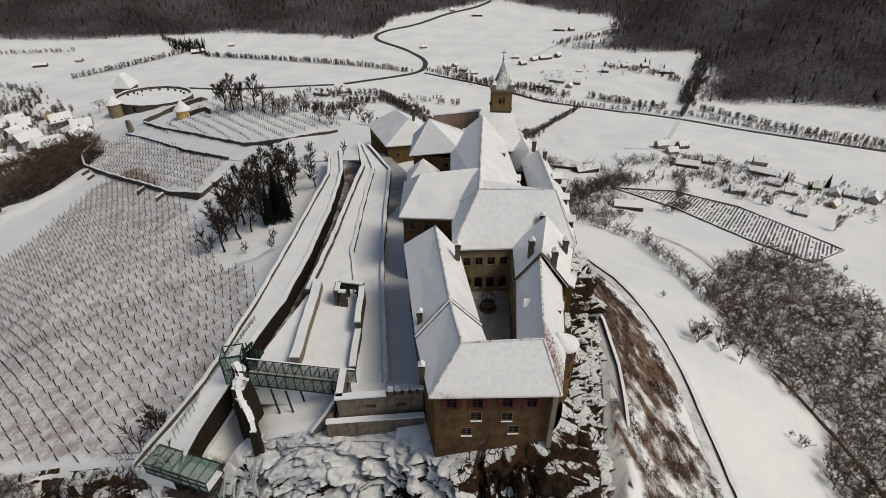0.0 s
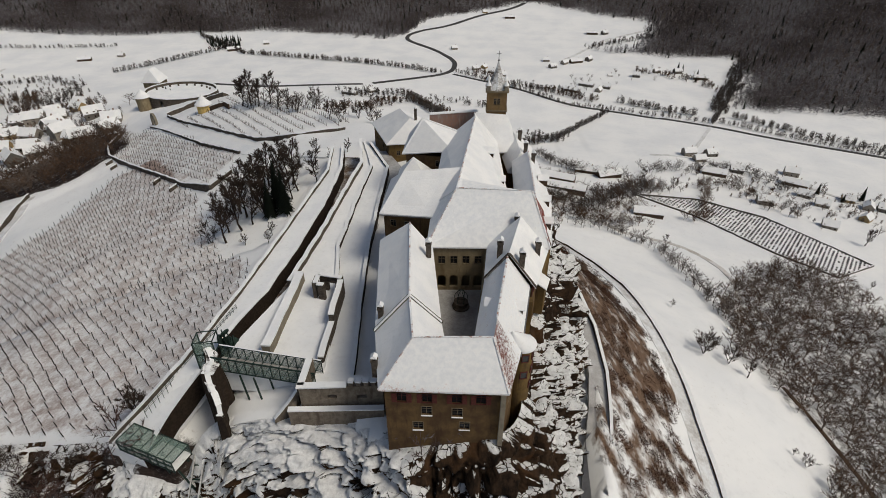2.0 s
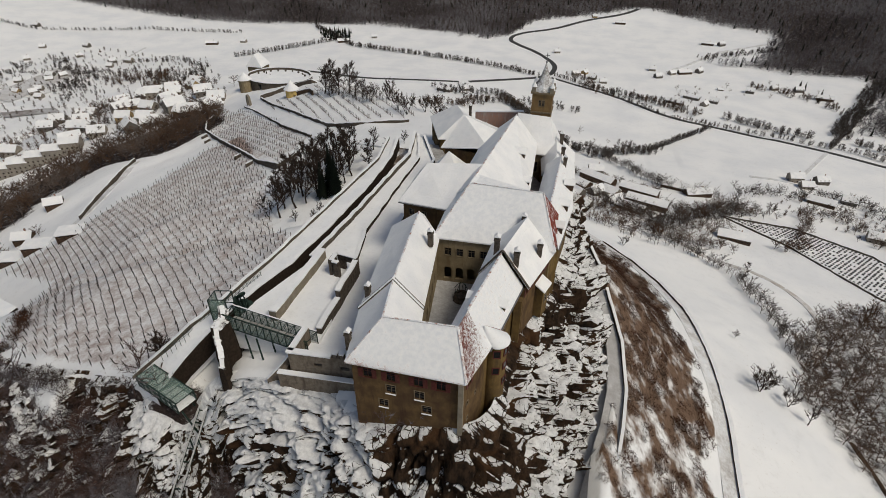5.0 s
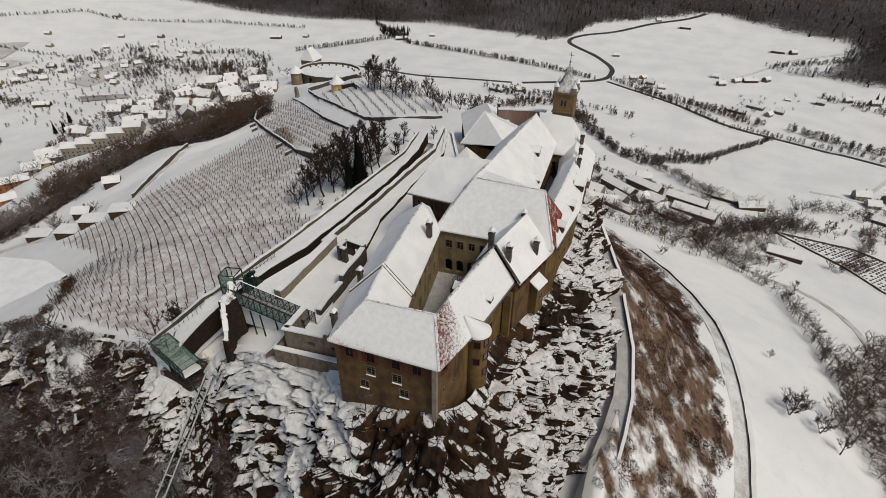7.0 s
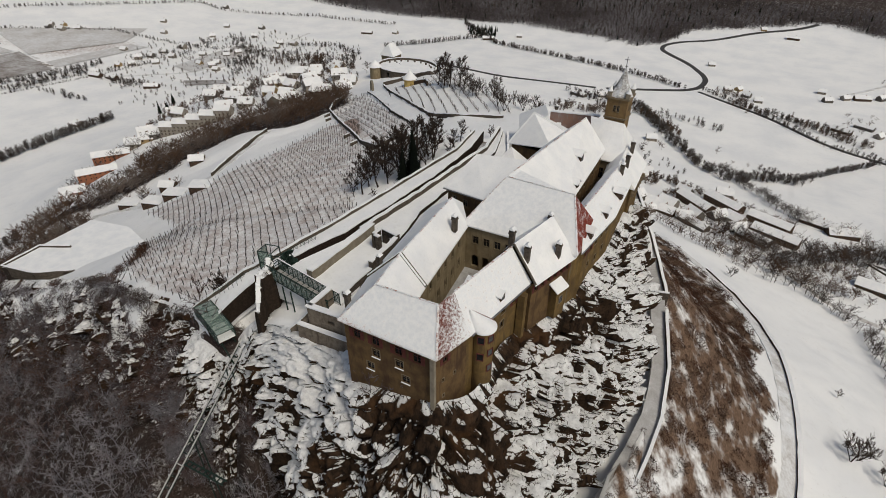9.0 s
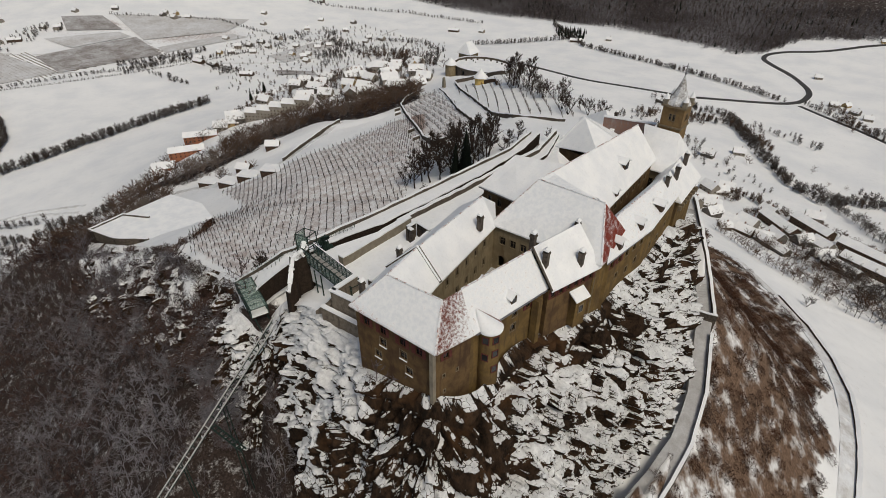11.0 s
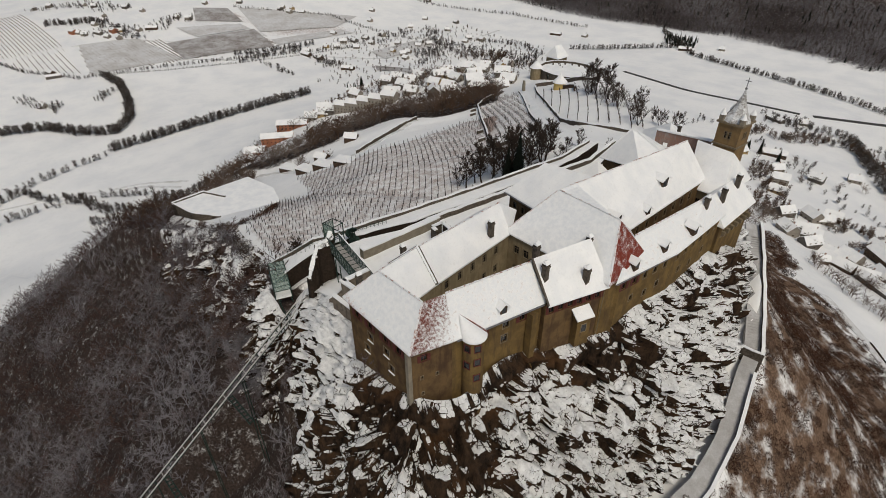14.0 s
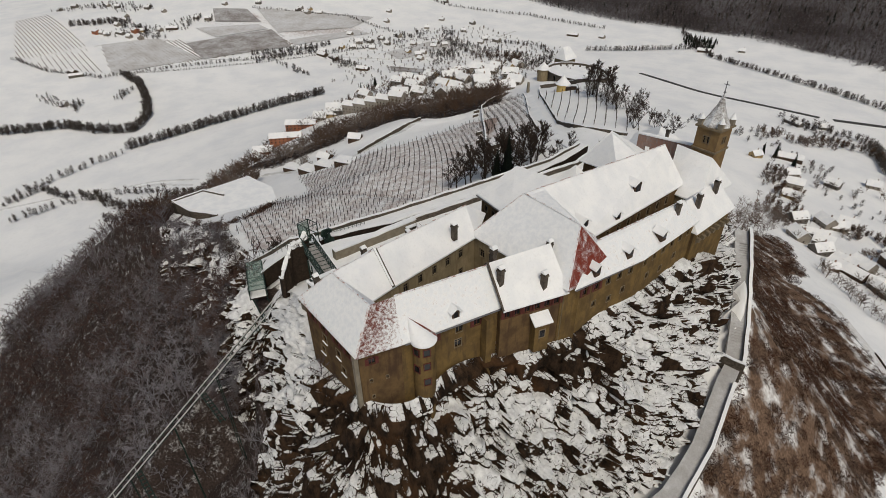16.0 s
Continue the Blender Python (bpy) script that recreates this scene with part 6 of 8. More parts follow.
def hedge(points, gap, size, seed, kinds=MID, label="leafless hedge and trees along a field edge", mat=M_HEDGE, side=2.0):
    rng = np.random.default_rng(seed)
    pts = finer([(x, y, 0) for x, y in points], gap * 0.38)
    X = np.array([p.x for p in pts]) + rng.uniform(-side, side, len(pts))
    Y = np.array([p.y for p in pts]) + rng.uniform(-side, side, len(pts))
    scatter("hedge", kinds, X, Y, ground_at(X, Y), size * (1.0 if kinds is FARM or kinds is BUSH else 1.4) * rng.uniform(0.7, 1.35, len(pts)), mat, label, "hedge")


FARM = [far_tree(120 + k, 8.5, 3.4, 34) for k in range(6)]
hedge([(-594, 878), (-556, 927), (-502, 1003), (-470, 1040)], 7, 1.1, 11, FARM)
hedge([(-555, 1129), (-424, 1012), (-279, 966), (-155, 927), (-53, 881)], 5, 1.0, 12, FARM, side=4)
hedge([(100, 585), (156, 669), (183, 711)], 5, 0.9, 13, FARM)
hedge([(-27, 892), (64, 810), (136, 729), (194, 722), (272, 693), (308, 678)], 8, 0.8, 14, FARM, side=3)
hedge([(318, 683), (365, 649), (421, 619), (504, 579), (600, 545)], 7, 0.9, 15, FARM)
hedge([(308, 678), (386, 820), (408, 842)], 6, 1.1, 16, FARM)
hedge([(-633, 100), (-636, 156), (-646, 254), (-653, 314), (-655, 367)], 3.2, 1.25, 17, FARM, "tall clipped hedge between the fields", side=4)
hedge([(-960, 163), (-900, 172), (-843, 167), (-790, 158), (-742, 145), (-696, 117), (-730, 85), (-776, 53), (-805, -7), (-830, -60)], 3.4, 1.3, 18, FARM, "thick hedge round a meadow", side=5)
hedge([(-580, -25), (-595, 1), (-606, 35), (-616, 64), (-621, 89)], 11, 1.0, 19, FARM, side=3)
hedge([(-520, -28), (-524, 18), (-499, 65), (-450, 95)], 9, 0.9, 20, FARM, side=3)
hedge([(-437, 40), (-411, 68), (-414, 93), (-380, 105)], 6, 0.9, 21, FARM, side=4)
hedge([(96, 338), (110, 325), (133, 299), (142, 264), (138, 225), (143, 211)], 5, 0.55, 22, MID, side=3)
hedge([(40, 400), (75, 372), (96, 350), (114, 394), (130, 402), (165, 440)], 3.5, 0.75, 23, MID, "dense bare thicket behind the churchyard", side=9)
hedge([(-84, 736), (-60, 690), (-41, 650), (-10, 600), (19, 552), (45, 535), (70, 560), (100, 580)], 4, 1.1, 24, FARM, side=6)
hedge([(-300, 560), (-200, 640), (-100, 600), (-60, 540), (0, 520)], 9, 0.7, 25, FARM, "scattered orchard trees", side=18)
hedge([(-1167, 30), (-1065, 66), (-969, 131), (-945, 247), (-891, 425), (-857, 569)], 7, 0.7, 71, FARM, "low hedge along a far field road", side=3)
hedge([(-1323, 155), (-1271, 228), (-1119, 260)], 6, 1.0, 72, FARM, "far belt of bare trees", side=14)
hedge([(-1293, 559), (-1218, 718), (-1152, 908), (-1063, 910), (-888, 1018), (-687, 1049)], 9, 0.8, 73, FARM, "far hedge across the valley", side=4)
hedge([(-895, 364), (-899, 474)], 7, 1.2, 74, FARM, "far clump of bare trees", side=8)
hedge([(-1198, 484), (-1066, 643), (-912, 671), (-760, 720)], 9, 0.7, 75, FARM, "far hedge between the fields", side=3)
hedge([(-105, 58), (-109, 65), (-113, 72), (-118, 80), (-128, 87), (-137, 91)], 1.6, 0.9, 81, BUSH, "dark bushes along the gully beside the vineyard", mat=M_BRUSH, side=2.2)
hedge([(-376, 160), (-362, 190), (-345, 235), (-330, 280)], 5, 0.6, 82, MID, "bare trees behind the row of river houses", side=8)
hedge([(-570, -30), (-584, 5), (-536, 24), (-525, 43), (-480, 52), (-447, 60), (-426, 76), (-426, 100), (-395, 110), (-340, 118)], 5, 0.9, 83, FARM, "bare trees along the river bank", side=5)
hedge([(217, 1075), (250, 1098), (283, 1115), (347, 1138)], 5, 1.0, 141, FARM, "belt of bare trees before the eastern wood", side=9)
hedge([(6, 903), (20, 868), (34, 837), (59, 812)], 4.5, 0.9, 142, FARM, "bare trees round the valley farms", mat=M_COPSE, side=14)
hedge([(92, 823), (110, 806), (130, 790), (173, 763)], 4, 0.9, 143, FARM, "bare trees round the valley farms", mat=M_COPSE, side=12)
hedge([(211, 762), (255, 732), (297, 709)], 5, 1.1, 144, FARM, "tall bare trees along the lane", side=6)
hedge([(453, 961), (420, 900), (392, 847), (353, 774), (335, 730)], 3, 1.2, 145, FARM, "thick belt of bare trees at the wood's foot", side=9)
hedge([(345, 712), (392, 667), (419, 645), (470, 618), (540, 590)], 5, 1.0, 146, FARM, "bare trees along the field lane", side=5)
hedge([(268, 933), (295, 922), (322, 909), (361, 871), (373, 835)], 5, 0.9, 147, FARM, "bare trees round the upper farm", mat=M_COPSE, side=12)
for seed, much, poly, lab in ((151, 11, [(-285, 272), (-225, 330), (-300, 430), (-400, 470), (-560, 500), (-640, 430), (-520, 330), (-400, 250)], "bare garden trees among the western village houses"),
                              (152, 17, [(-560, 420), (-500, 640), (-640, 860), (-860, 860), (-960, 640), (-880, 500), (-700, 400)], "bare trees scattered over the valley villages"),
                              (153, 13, [(170, 440), (230, 520), (300, 520), (430, 440), (420, 390), (320, 400), (260, 440)], "bare garden trees of the eastern village")):
    X, Y, rng = spread(poly, much, seed, 12)
    scatter("village_trees", FARM, X, Y, ground_at(X, Y), rng.uniform(0.4, 1.0, len(X)), M_COPSE, lab, "village trees")
hedge([(20, 374), (45, 368), (70, 360), (95, 352), (112, 345)], 2.6, 0.5, 131, FULL, "brown thicket below the dark rows", mat=M_COPSE, side=8)
hedge([(60, 376), (90, 374), (120, 374), (142, 384)], 2.8, 0.5, 132, FULL, "brown thicket beside the dark rows", mat=M_COPSE, side=9)
hedge([(2, 430), (14, 446), (30, 470), (62, 456), (100, 446)], 4, 0.45, 134, FULL, "bare trees behind the dark rows", mat=M_COPSE, side=4)
hedge([(74, 324), (106, 325), (132, 306), (136, 274), (140, 239), (142, 215)], 8, 0.7, 84, MID, "bare hedgerow along the meadow edge", side=4)
hedge([(95, 472), (126, 464), (150, 455), (180, 435)], 4, 0.65, 85, MID, "dense bare thicket beside the farm rows", side=9)
hedge([(100, 410), (133, 406), (160, 415)], 4, 0.6, 86, MID, "bare thicket beside the graveyard", side=9)
hedge([(261, 489), (262, 462), (275, 440), (300, 425)], 5, 0.5, 87, MID, "bare garden trees between the village houses", side=8)
hedge([(-104, 252), (-86, 243), (-68, 228), (-60, 236)], 4, 0.5, 88, MID, "bare trees along the upper vineyard wall", side=4)
hedge([(-186, 757), (-149, 730), (-113, 701), (-69, 711), (-23, 720), (30, 700)], 8, 0.9, 89, FARM, "bare orchard rows in the valley", side=10)
hedge([(60, 830), (98, 804), (139, 798), (165, 759)], 6, 1.0, 90, FARM, "bare trees round the far farms", side=12)
hedge([(74, 597), (91, 579), (110, 590)], 5, 0.9, 91, FARM, "clump of bare trees at the field corner", side=10)
hedge([(-886, 562), (-867, 627), (-880, 654), (-895, 718)], 6, 0.9, 92, FARM, "bare village trees out in the valley", side=22)
hedge([(-685, 609), (-738, 638), (-744, 696), (-710, 740), (-574, 747)], 7, 1.0, 93, FARM, "bare village trees out in the valley", side=26)
hedge([(-619, 674), (-603, 697), (-568, 719), (-530, 713)], 6, 1.0, 94, FARM, "bare trees round the valley houses", side=16)
hedge([(-380, 331), (-393, 377), (-361, 348), (-298, 351), (-292, 387), (-301, 400)], 9, 0.7, 95, FARM, "bare garden trees of the western village", side=20)
hedge([(-314, 300), (-278, 316), (-259, 318), (-230, 320)], 8, 0.6, 96, FARM, "bare garden trees of the western village", side=16)
hedge([(-168, 644), (-159, 666), (-136, 661), (-118, 666), (-106, 698), (-91, 712)], 4, 1.0, 101, FARM, "bare brown thicket in the valley", mat=M_COPSE, side=12)
hedge([(-166, 725), (-145, 745), (-117, 738), (-103, 741), (-78, 735)], 6, 1.1, 102, FARM, "bare trees round a valley barn", side=8)
hedge([(-72, 707), (-55, 687), (-38, 667), (-20, 645)], 3, 1.0, 103, FARM, "thick bare hedge in the valley", mat=M_COPSE, side=6)
hedge([(-14, 455), (-12, 480), (-3, 483), (7, 482), (20, 470)], 3, 0.75, 104, FARM, "brown bushes behind the farm houses", mat=M_COPSE, side=8)
hedge([(-102, 549), (-90, 505), (-70, 490), (-60, 457), (-53, 415), (-40, 425)], 3, 0.8, 105, FARM, "brown thicket at the foot of the castle hill", mat=M_COPSE, side=12)
hedge([(-40, 300), (-48, 340), (-52, 380), (-60, 420)], 2.6, 0.55, 106, MID, "brown bushes on the steep northern bank", mat=M_COPSE, side=12)
hedge([(0, 360), (12, 345), (30, 330), (50, 322), (74, 324)], 3.5, 0.5, 107, MID, "bare bushes below the lane", mat=M_COPSE, side=5)
hedge([(-1319, 148), (-1311, 170), (-1286, 193), (-1272, 219), (-1250, 243)], 5, 1.2, 108, FARM, "far belt of bare trees", side=9)
hedge([(-934, 369), (-921, 404), (-920, 439), (-912, 466), (-914, 519)], 6, 1.1, 109, FARM, "bare trees along the far field road", side=5)
hedge([(-861, 125), (-853, 136), (-875, 150)], 6, 0.9, 110, FARM, "small clump of bare fruit trees", side=12)
hedge([(-931, 44), (-878, 60), (-858, 84), (-840, 70)], 7, 0.9, 111, FARM, "bare trees round a far farm", side=10)
hedge([(-770, 400), (-846, 392), (-858, 387)], 9, 0.9, 112, FARM, "bare trees in a far field", side=6)
hedge([(-769, 475), (-840, 476), (-775, 488), (-774, 498)], 8, 0.9, 113, FARM, "bare trees beside far houses", side=10)
hedge([(-969, 154), (-925, 248), (-888, 360), (-866, 467), (-858, 569)], 4, 0.35, 114, FARM, "low dark verge along the far field road", side=2)
hedge([(-1193, 205), (-1184, 238), (-1164, 278), (-1159, 300), (-1196, 361), (-1174, 378)], 5, 0.9, 115, FARM, "bare trees of the far village", side=22)
hedge([(-1532, 156), (-1440, 243), (-1400, 254), (-1320, 300)], 7, 1.0, 116, FARM, "bare trees of the far village", side=25)
hedge([(109, 389), (133, 412), (154, 434), (175, 435)], 2.6, 0.6, 121, FULL, "dense brown thicket at the graveyard corner", mat=M_COPSE, side=9)
hedge([(47, 327), (66, 338), (84, 341), (102, 338), (120, 345), (135, 346)], 3.4, 0.55, 122, FULL, "brown thicket along the meadow", mat=M_COPSE, side=6)
hedge([(107, 467), (86, 489), (69, 520), (38, 562)], 4, 0.6, 123, FULL, "bare trees along a field edge", side=5)
hedge([(171, 374), (193, 378), (224, 471), (250, 472), (260, 455), (266, 428), (285, 410)], 6, 0.55, 124, FULL, "bare trees round the graveyard", mat=M_COPSE, side=5)
hedge([(170, 488), (236, 511), (273, 514), (290, 487), (304, 461)], 5, 0.6, 125, FULL, "bare garden trees of the eastern village", side=9)
hedge([(-875, 779), (-833, 727), (-756, 723), (-744, 660), (-701, 646)], 6, 1.0, 126, FARM, "bare trees of a valley village", side=20)
hedge([(-703, 689), (-668, 693), (-664, 716), (-632, 744), (-587, 650)], 5, 1.2, 127, FARM, "tall bare trees in the valley", mat=M_COPSE, side=16)
hedge([(-763, 786), (-731, 808), (-674, 834), (-599, 798), (-571, 694)], 8, 0.9, 128, FARM, "bare trees along a valley lane", side=8)
X, Y, rng = spread([(-535, 1109), (-463, 1108), (-441, 1032), (-507, 1051)], 7, 26)
scatter("fir_wood", FAR_FIR, X, Y, land(X, Y), rng.uniform(0.7, 1.1, len(X)), M_FIR, "small dark fir wood in the valley", "woodland")


# ---- vineyards ----
def post_arrays(high, r):
    b = Boughs()
    b.stick(Vector((0, 0, -0.4)), Vector((0.06, 0.03, high)), r, r * 0.9)
    return b.arrays()


def cane_arrays(seed, long, n):
    rnd = random.Random(seed)
    b = Boughs()
    for k in range(n):
        x = rnd.uniform(-long / 2, long / 2)
        b.stick(Vector((x, 0, 0)), Vector((x + rnd.uniform(-.6, .6), rnd.uniform(-.25, .25), rnd.uniform(0.5, 1.2))), 0.035, 0.0)
    return b.arrays()


def vineyard(name, poly, heading, row_gap, post_gap, label, seed, size=1.0, canes=True, single=0):
    """Rows of posts with wires and bare vines. The posts of one stretch are single pieces, the rest are joined."""
    rnd = random.Random(seed)
    a = math.radians(heading)
    dx, dy = math.cos(a), math.sin(a)
    cx, cy = sum(p[0] for p in poly) / len(poly), sum(p[1] for p in poly) / len(poly)
    ob = thing(name, label, "vineyard", (cx, cy, float(land(cx, cy))))
    U, V = np.meshgrid(np.arange(-160, 160, post_gap), np.arange(-160, 160, row_gap))
    bend = 0.0006 * U * U
    X, Y = cx + U * dx - (V + bend) * dy, cy + U * dy + (V + bend) * dx
    ok = inside(X, Y, poly)
    X, Y, U, V = X[ok], Y[ok], U[ok], V[ok]
    j = np.random.default_rng(seed)
    X, Y = X + j.uniform(-.12, .12, len(X)), Y + j.uniform(-.12, .12, len(X))
    Z = ground_at(X, Y)
    v, f = post_arrays(2.2 * size, 0.12 * size)
    near = np.argsort((X + 52) ** 2 + (Y - 75) ** 2)[:single]
    rest = np.setdiff1d(np.arange(len(X)), near)
    if single:
        me = mesh_np("vine_post", v, f, [M_POST])
        for k in near:
            p = new("vine_post", me)
            p.parent = ob
            p.rotation_euler = (j.uniform(-.12, .12), j.uniform(-.12, .12), j.uniform(0, 6))
            p.location = Vector((X[k], Y[k], Z[k])) - ob.location
    scatter("vine_post_row", [(v, f)], X[rest], Y[rest], Z[rest], j.uniform(0.85, 1.1, len(rest)), M_POST, "", "", ob)
    if canes:
        vs, fs, base = [], [], 0
        kinds = [cane_arrays(seed + k, post_gap, 8 + k % 4) for k in range(6)]
        for x, y, z in zip(X, Y, Z):
            cv, cf = kinds[rnd.randrange(6)]
            w = np.empty_like(cv)
            w[:, 0], w[:, 1], w[:, 2] = x + cv[:, 0] * dx - cv[:, 1] * dy, y + cv[:, 0] * dy + cv[:, 1] * dx, z + cv[:, 2]
            vs.append(w)
            fs.append(cf + base)
            base += len(cv)
        c = new("bare_vines", mesh_np("bare_vines", np.concatenate(vs), np.concatenate(fs), [M_CANE]))
        c.parent, c.location = ob, -ob.location
        c["kind"] = "stuff"
    return ob


vineyard("vineyard", VINE_WEST, 143, 2.4, 4.4, "snowy hillside vineyard with rows of posts and bare vines", 31, 1.0, True, 300)
vineyard("vineyard", VINE_TERRACE, 143, 3.2, 3.0, "walled terrace vineyard with dark rows of posts", 32, 1.0)
vineyard("vineyard", VINE_UPPER, 128, 4.2, 2.4, "white upper vineyard with faint rows", 33, 0.8, True)


def vine_strips(poly, heading, gap, label, seed):
    """Far vine rows: low ragged strips."""
    a = math.radians(heading)
    dx, dy = math.cos(a), math.sin(a)
    cx, cy = sum(p[0] for p in poly) / len(poly), sum(p[1] for p in poly) / len(poly)
    rng = np.random.default_rng(seed)
    vs, fs, base = [], [], 0
    for v in np.arange(-260, 260, gap):
        U = np.arange(-330, 330, 9.0)
        X, Y = cx + U * dx - v * dy, cy + U * dy + v * dx
        ok = inside(X, Y, poly) & (rng.random(len(U)) < 0.92)
        for x, y in zip(X[ok], Y[ok]):
            x1, y1 = x + 9 * dx, y + 9 * dy
            z0, z1 = float(land(x, y)), float(land(x1, y1))
            t = rng.uniform(1.0, 1.7)
            w = 0.7
            vs += [(x + w * dy, y - w * dx, z0), (x - w * dy, y + w * dx, z0), (x1 - w * dy, y1 + w * dx, z1), (x1 + w * dy, y1 - w * dx, z1), (x, y, z0 + t), (x1, y1, z1 + t)]
            fs += [(base, base + 3, base + 5), (base, base + 5, base + 4), (base + 2, base + 1, base + 4), (base + 2, base + 4, base + 5)]
            base += 6
    tagged(new("far_vine_rows", mesh_np("far_vine_rows", vs, fs, [M_ROWS])), label, "vineyard", kind="stuff")


def field(corners, mat, label):
    """A field sheet draped over the land between four corners."""
    n = 10
    P = [Vector((*c, 0)) for c in corners]
    pts = []
    for i in range(n + 1):
        a, b = P[0].lerp(P[1], i / n), P[3].lerp(P[2], i / n)
        for j in range(n + 1):
            p = a.lerp(b, j / n)
            pts.append((p.x, p.y, float(land(p.x, p.y)) + 1.2))
    q = np.arange((n + 1) ** 2).reshape(n + 1, n + 1)
    me = mesh_np("field", pts, np.stack([q[:-1, :-1], q[:-1, 1:], q[1:, 1:], q[1:, :-1]], -1).reshape(-1, 4), [mat])
    tagged(new("field", me), label, "field", kind="structure")


M_TILLED = snow_over("tilled_field", (0.20, 0.17, 0.155), (0.14, 0.12, 0.11), 0.36, 0.12, 0.25)
M_STUBBLE = snow_over("stubble_field", (0.30, 0.27, 0.25), (0.24, 0.215, 0.20), 0.52, 0.10, 0.3)
field([(-1239, 410), (-1200, 470), (-1109, 463), (-1157, 385)], M_TILLED, "dark tilled field under thin snow")
field([(-1063, 296), (-1058, 463), (-941, 450), (-962, 292)], M_TILLED, "brown vineyard ground under thin snow")
field([(-1139, 339), (-1100, 453), (-1064, 458), (-1067, 354)], M_STUBBLE, "pale stubble field under snow")
field([(-1193, 490), (-1042, 695), (-994, 609), (-1034, 465)], M_STUBBLE, "pale stubble field under snow")
field([(-981, 462), (-975, 611), (-941, 621), (-945, 458)], M_STUBBLE, "grey stubble strip under snow")
field([(-814, 577), (-835, 730), (-785, 737), (-760, 571)], M_STUBBLE, "grey stubble field beside the village")
field([(-731, 531), (-671, 562), (-646, 548), (-703, 515)], M_TILLED, "small dark tilled plot by the farm")
field([(-1148, 168), (-1120, 262), (-966, 291), (-978, 149)], M_STUBBLE, "pale vineyard ground under snow")
vine_strips(VINE_FAR, 3, 6.0, "rows of a far hillside vineyard", 51)
vine_strips(VINE_FAR_B, 5, 6.0, "rows of a far brown vineyard", 52)
vine_strips(VINE_FAR_C, 2, 8.0, "rows of a far white vineyard", 53)
vine_strips(VINE_FAR_D, 35, 6.0, "rows of a far brown vineyard", 54)


# ---- roads ----
def road(name, points, width, mat, label, lift=0.3, step=7.0, category="road"):
    """A road draped over the land."""
    pts = finer([(x, y, 0) for x, y in points], step)
    sm = [sum((pts[min(max(i + k, 0), len(pts) - 1)] for k in (-2, -1, 0, 1, 2)), Vector()) / 5 for i in range(len(pts))]
    left, right = [], []
    for i, p in enumerate(sm):
        d = sm[min(i + 1, len(sm) - 1)] - sm[max(i - 1, 0)]
        s = Vector((-d.y, d.x, 0)).normalized() * width / 2
        for side, line in ((p + s, left), (p - s, right)):
            line.append((side.x, side.y, float(ground_at(side.x, side.y)) + lift))
    return ribbon(name, left, right, mat, label, category, 0.8)


road("road", [(-152, 796), (-74, 849), (-35, 882), (-28, 935), (-32, 980), (-68, 1052), (-120, 1105), (-142, 1135), (-121, 1183), (-59, 1223), (8, 1305), (86, 1357), (118, 1400)], 8, M_ROAD, "dark winding valley road cleared of snow", 0.8, 12)
road("road", [(-35, 882), (14, 843), (64, 810), (136, 733), (195, 715), (299, 668), (357, 634), (415, 612), (507, 578), (620, 540)], 5, M_ROAD, "dark lane between the snowy fields", 0.8, 12)
road("road", [(-430, 800), (-300, 770), (-152, 796)], 6, M_ROAD, "dark lane between the snowy fields", 0.8, 12)
road("road", [(150, 985), (196, 1047), (253, 1130), (358, 1193)], 6, M_TRACK, "grey lane up to the farms", 0.8, 12)
road("road", [(305, 671), (253, 576), (233, 546)], 4, M_TRACK, "grey farm track over the field", 0.6, 8)
road("road", [(190, 545), (233, 546), (274, 519), (313, 502), (349, 464), (420, 420)], 4, M_TRACK, "grey village street", 0.6, 8)
EAST_ROAD = [(20, 300), (46, 280), (62, 262), (74, 240), (82, 215), (86, 188), (88, 165), (89, 145), (88, 120), (87, 100), (86, 60), (84, 20)]
road("road", EAST_ROAD, 5.5, M_TRACK, "snowy lane curving below the castle hill", 0.3, 4)
road("road", [(96, 345), (120, 322), (150, 322), (168, 300), (172, 270), (158, 240), (150, 215)], 4, snow_over("field_path", (0.33, 0.27, 0.2), (0.26, 0.2, 0.15), 0.5, 0.5, 0.2), "muddy path along the hedgerow", 0.3, 5)
road("road", [(146, 172), (151, 160), (155, 145), (160, 132), (163, 110), (165, 80)], 2.6, M_WOOD, "dark sunken path by the copse", 0.3, 4)
road("road", [(-260, 128), (-242, 137), (-215, 140), (-192, 152), (-190, 170), (-200, 205), (-205, 222)], 4.0, M_TRACK, "grey lane below the vineyard wall", 0.3, 5)
road("road", [(-172, 279), (-147, 256), (-112, 224), (-76, 192), (-48, 176), (-32, 168)], 5.0, M_SNOW, "snowy castle road between the vineyard walls", 0.35, 4)
road("road", [(-530, 19), (-496, 91), (-402, 133), (-330, 145)], 3.5, M_TRACK, "field track", 0.4, 8)
road("road", [(-1000, 420), (-860, 470), (-770, 560), (-740, 640), (-760, 740), (-800, 900)], 5, M_TRACK, "grey village street", 0.6, 10)


road("road", [(-1150, 150), (-1130, 250), (-1066, 300), (-1062, 362), (-1060, 460), (-1000, 465)], 5, M_TRACK, "grey track between far fields", 0.6, 10)
road("road", [(-990, 145), (-965, 290), (-903, 367)], 5, M_TRACK, "grey track between far fields", 0.6, 10)
road("road", [(-567, -40), (-540, 40), (-500, 95), (-440, 130), (-360, 150)], 3, M_TRACK, "grey track over the river meadow", 0.5, 8)


def drape(points, lift=0.0):
    return [(x, y, float(ground_at(x, y)) + lift) for x, y in points]


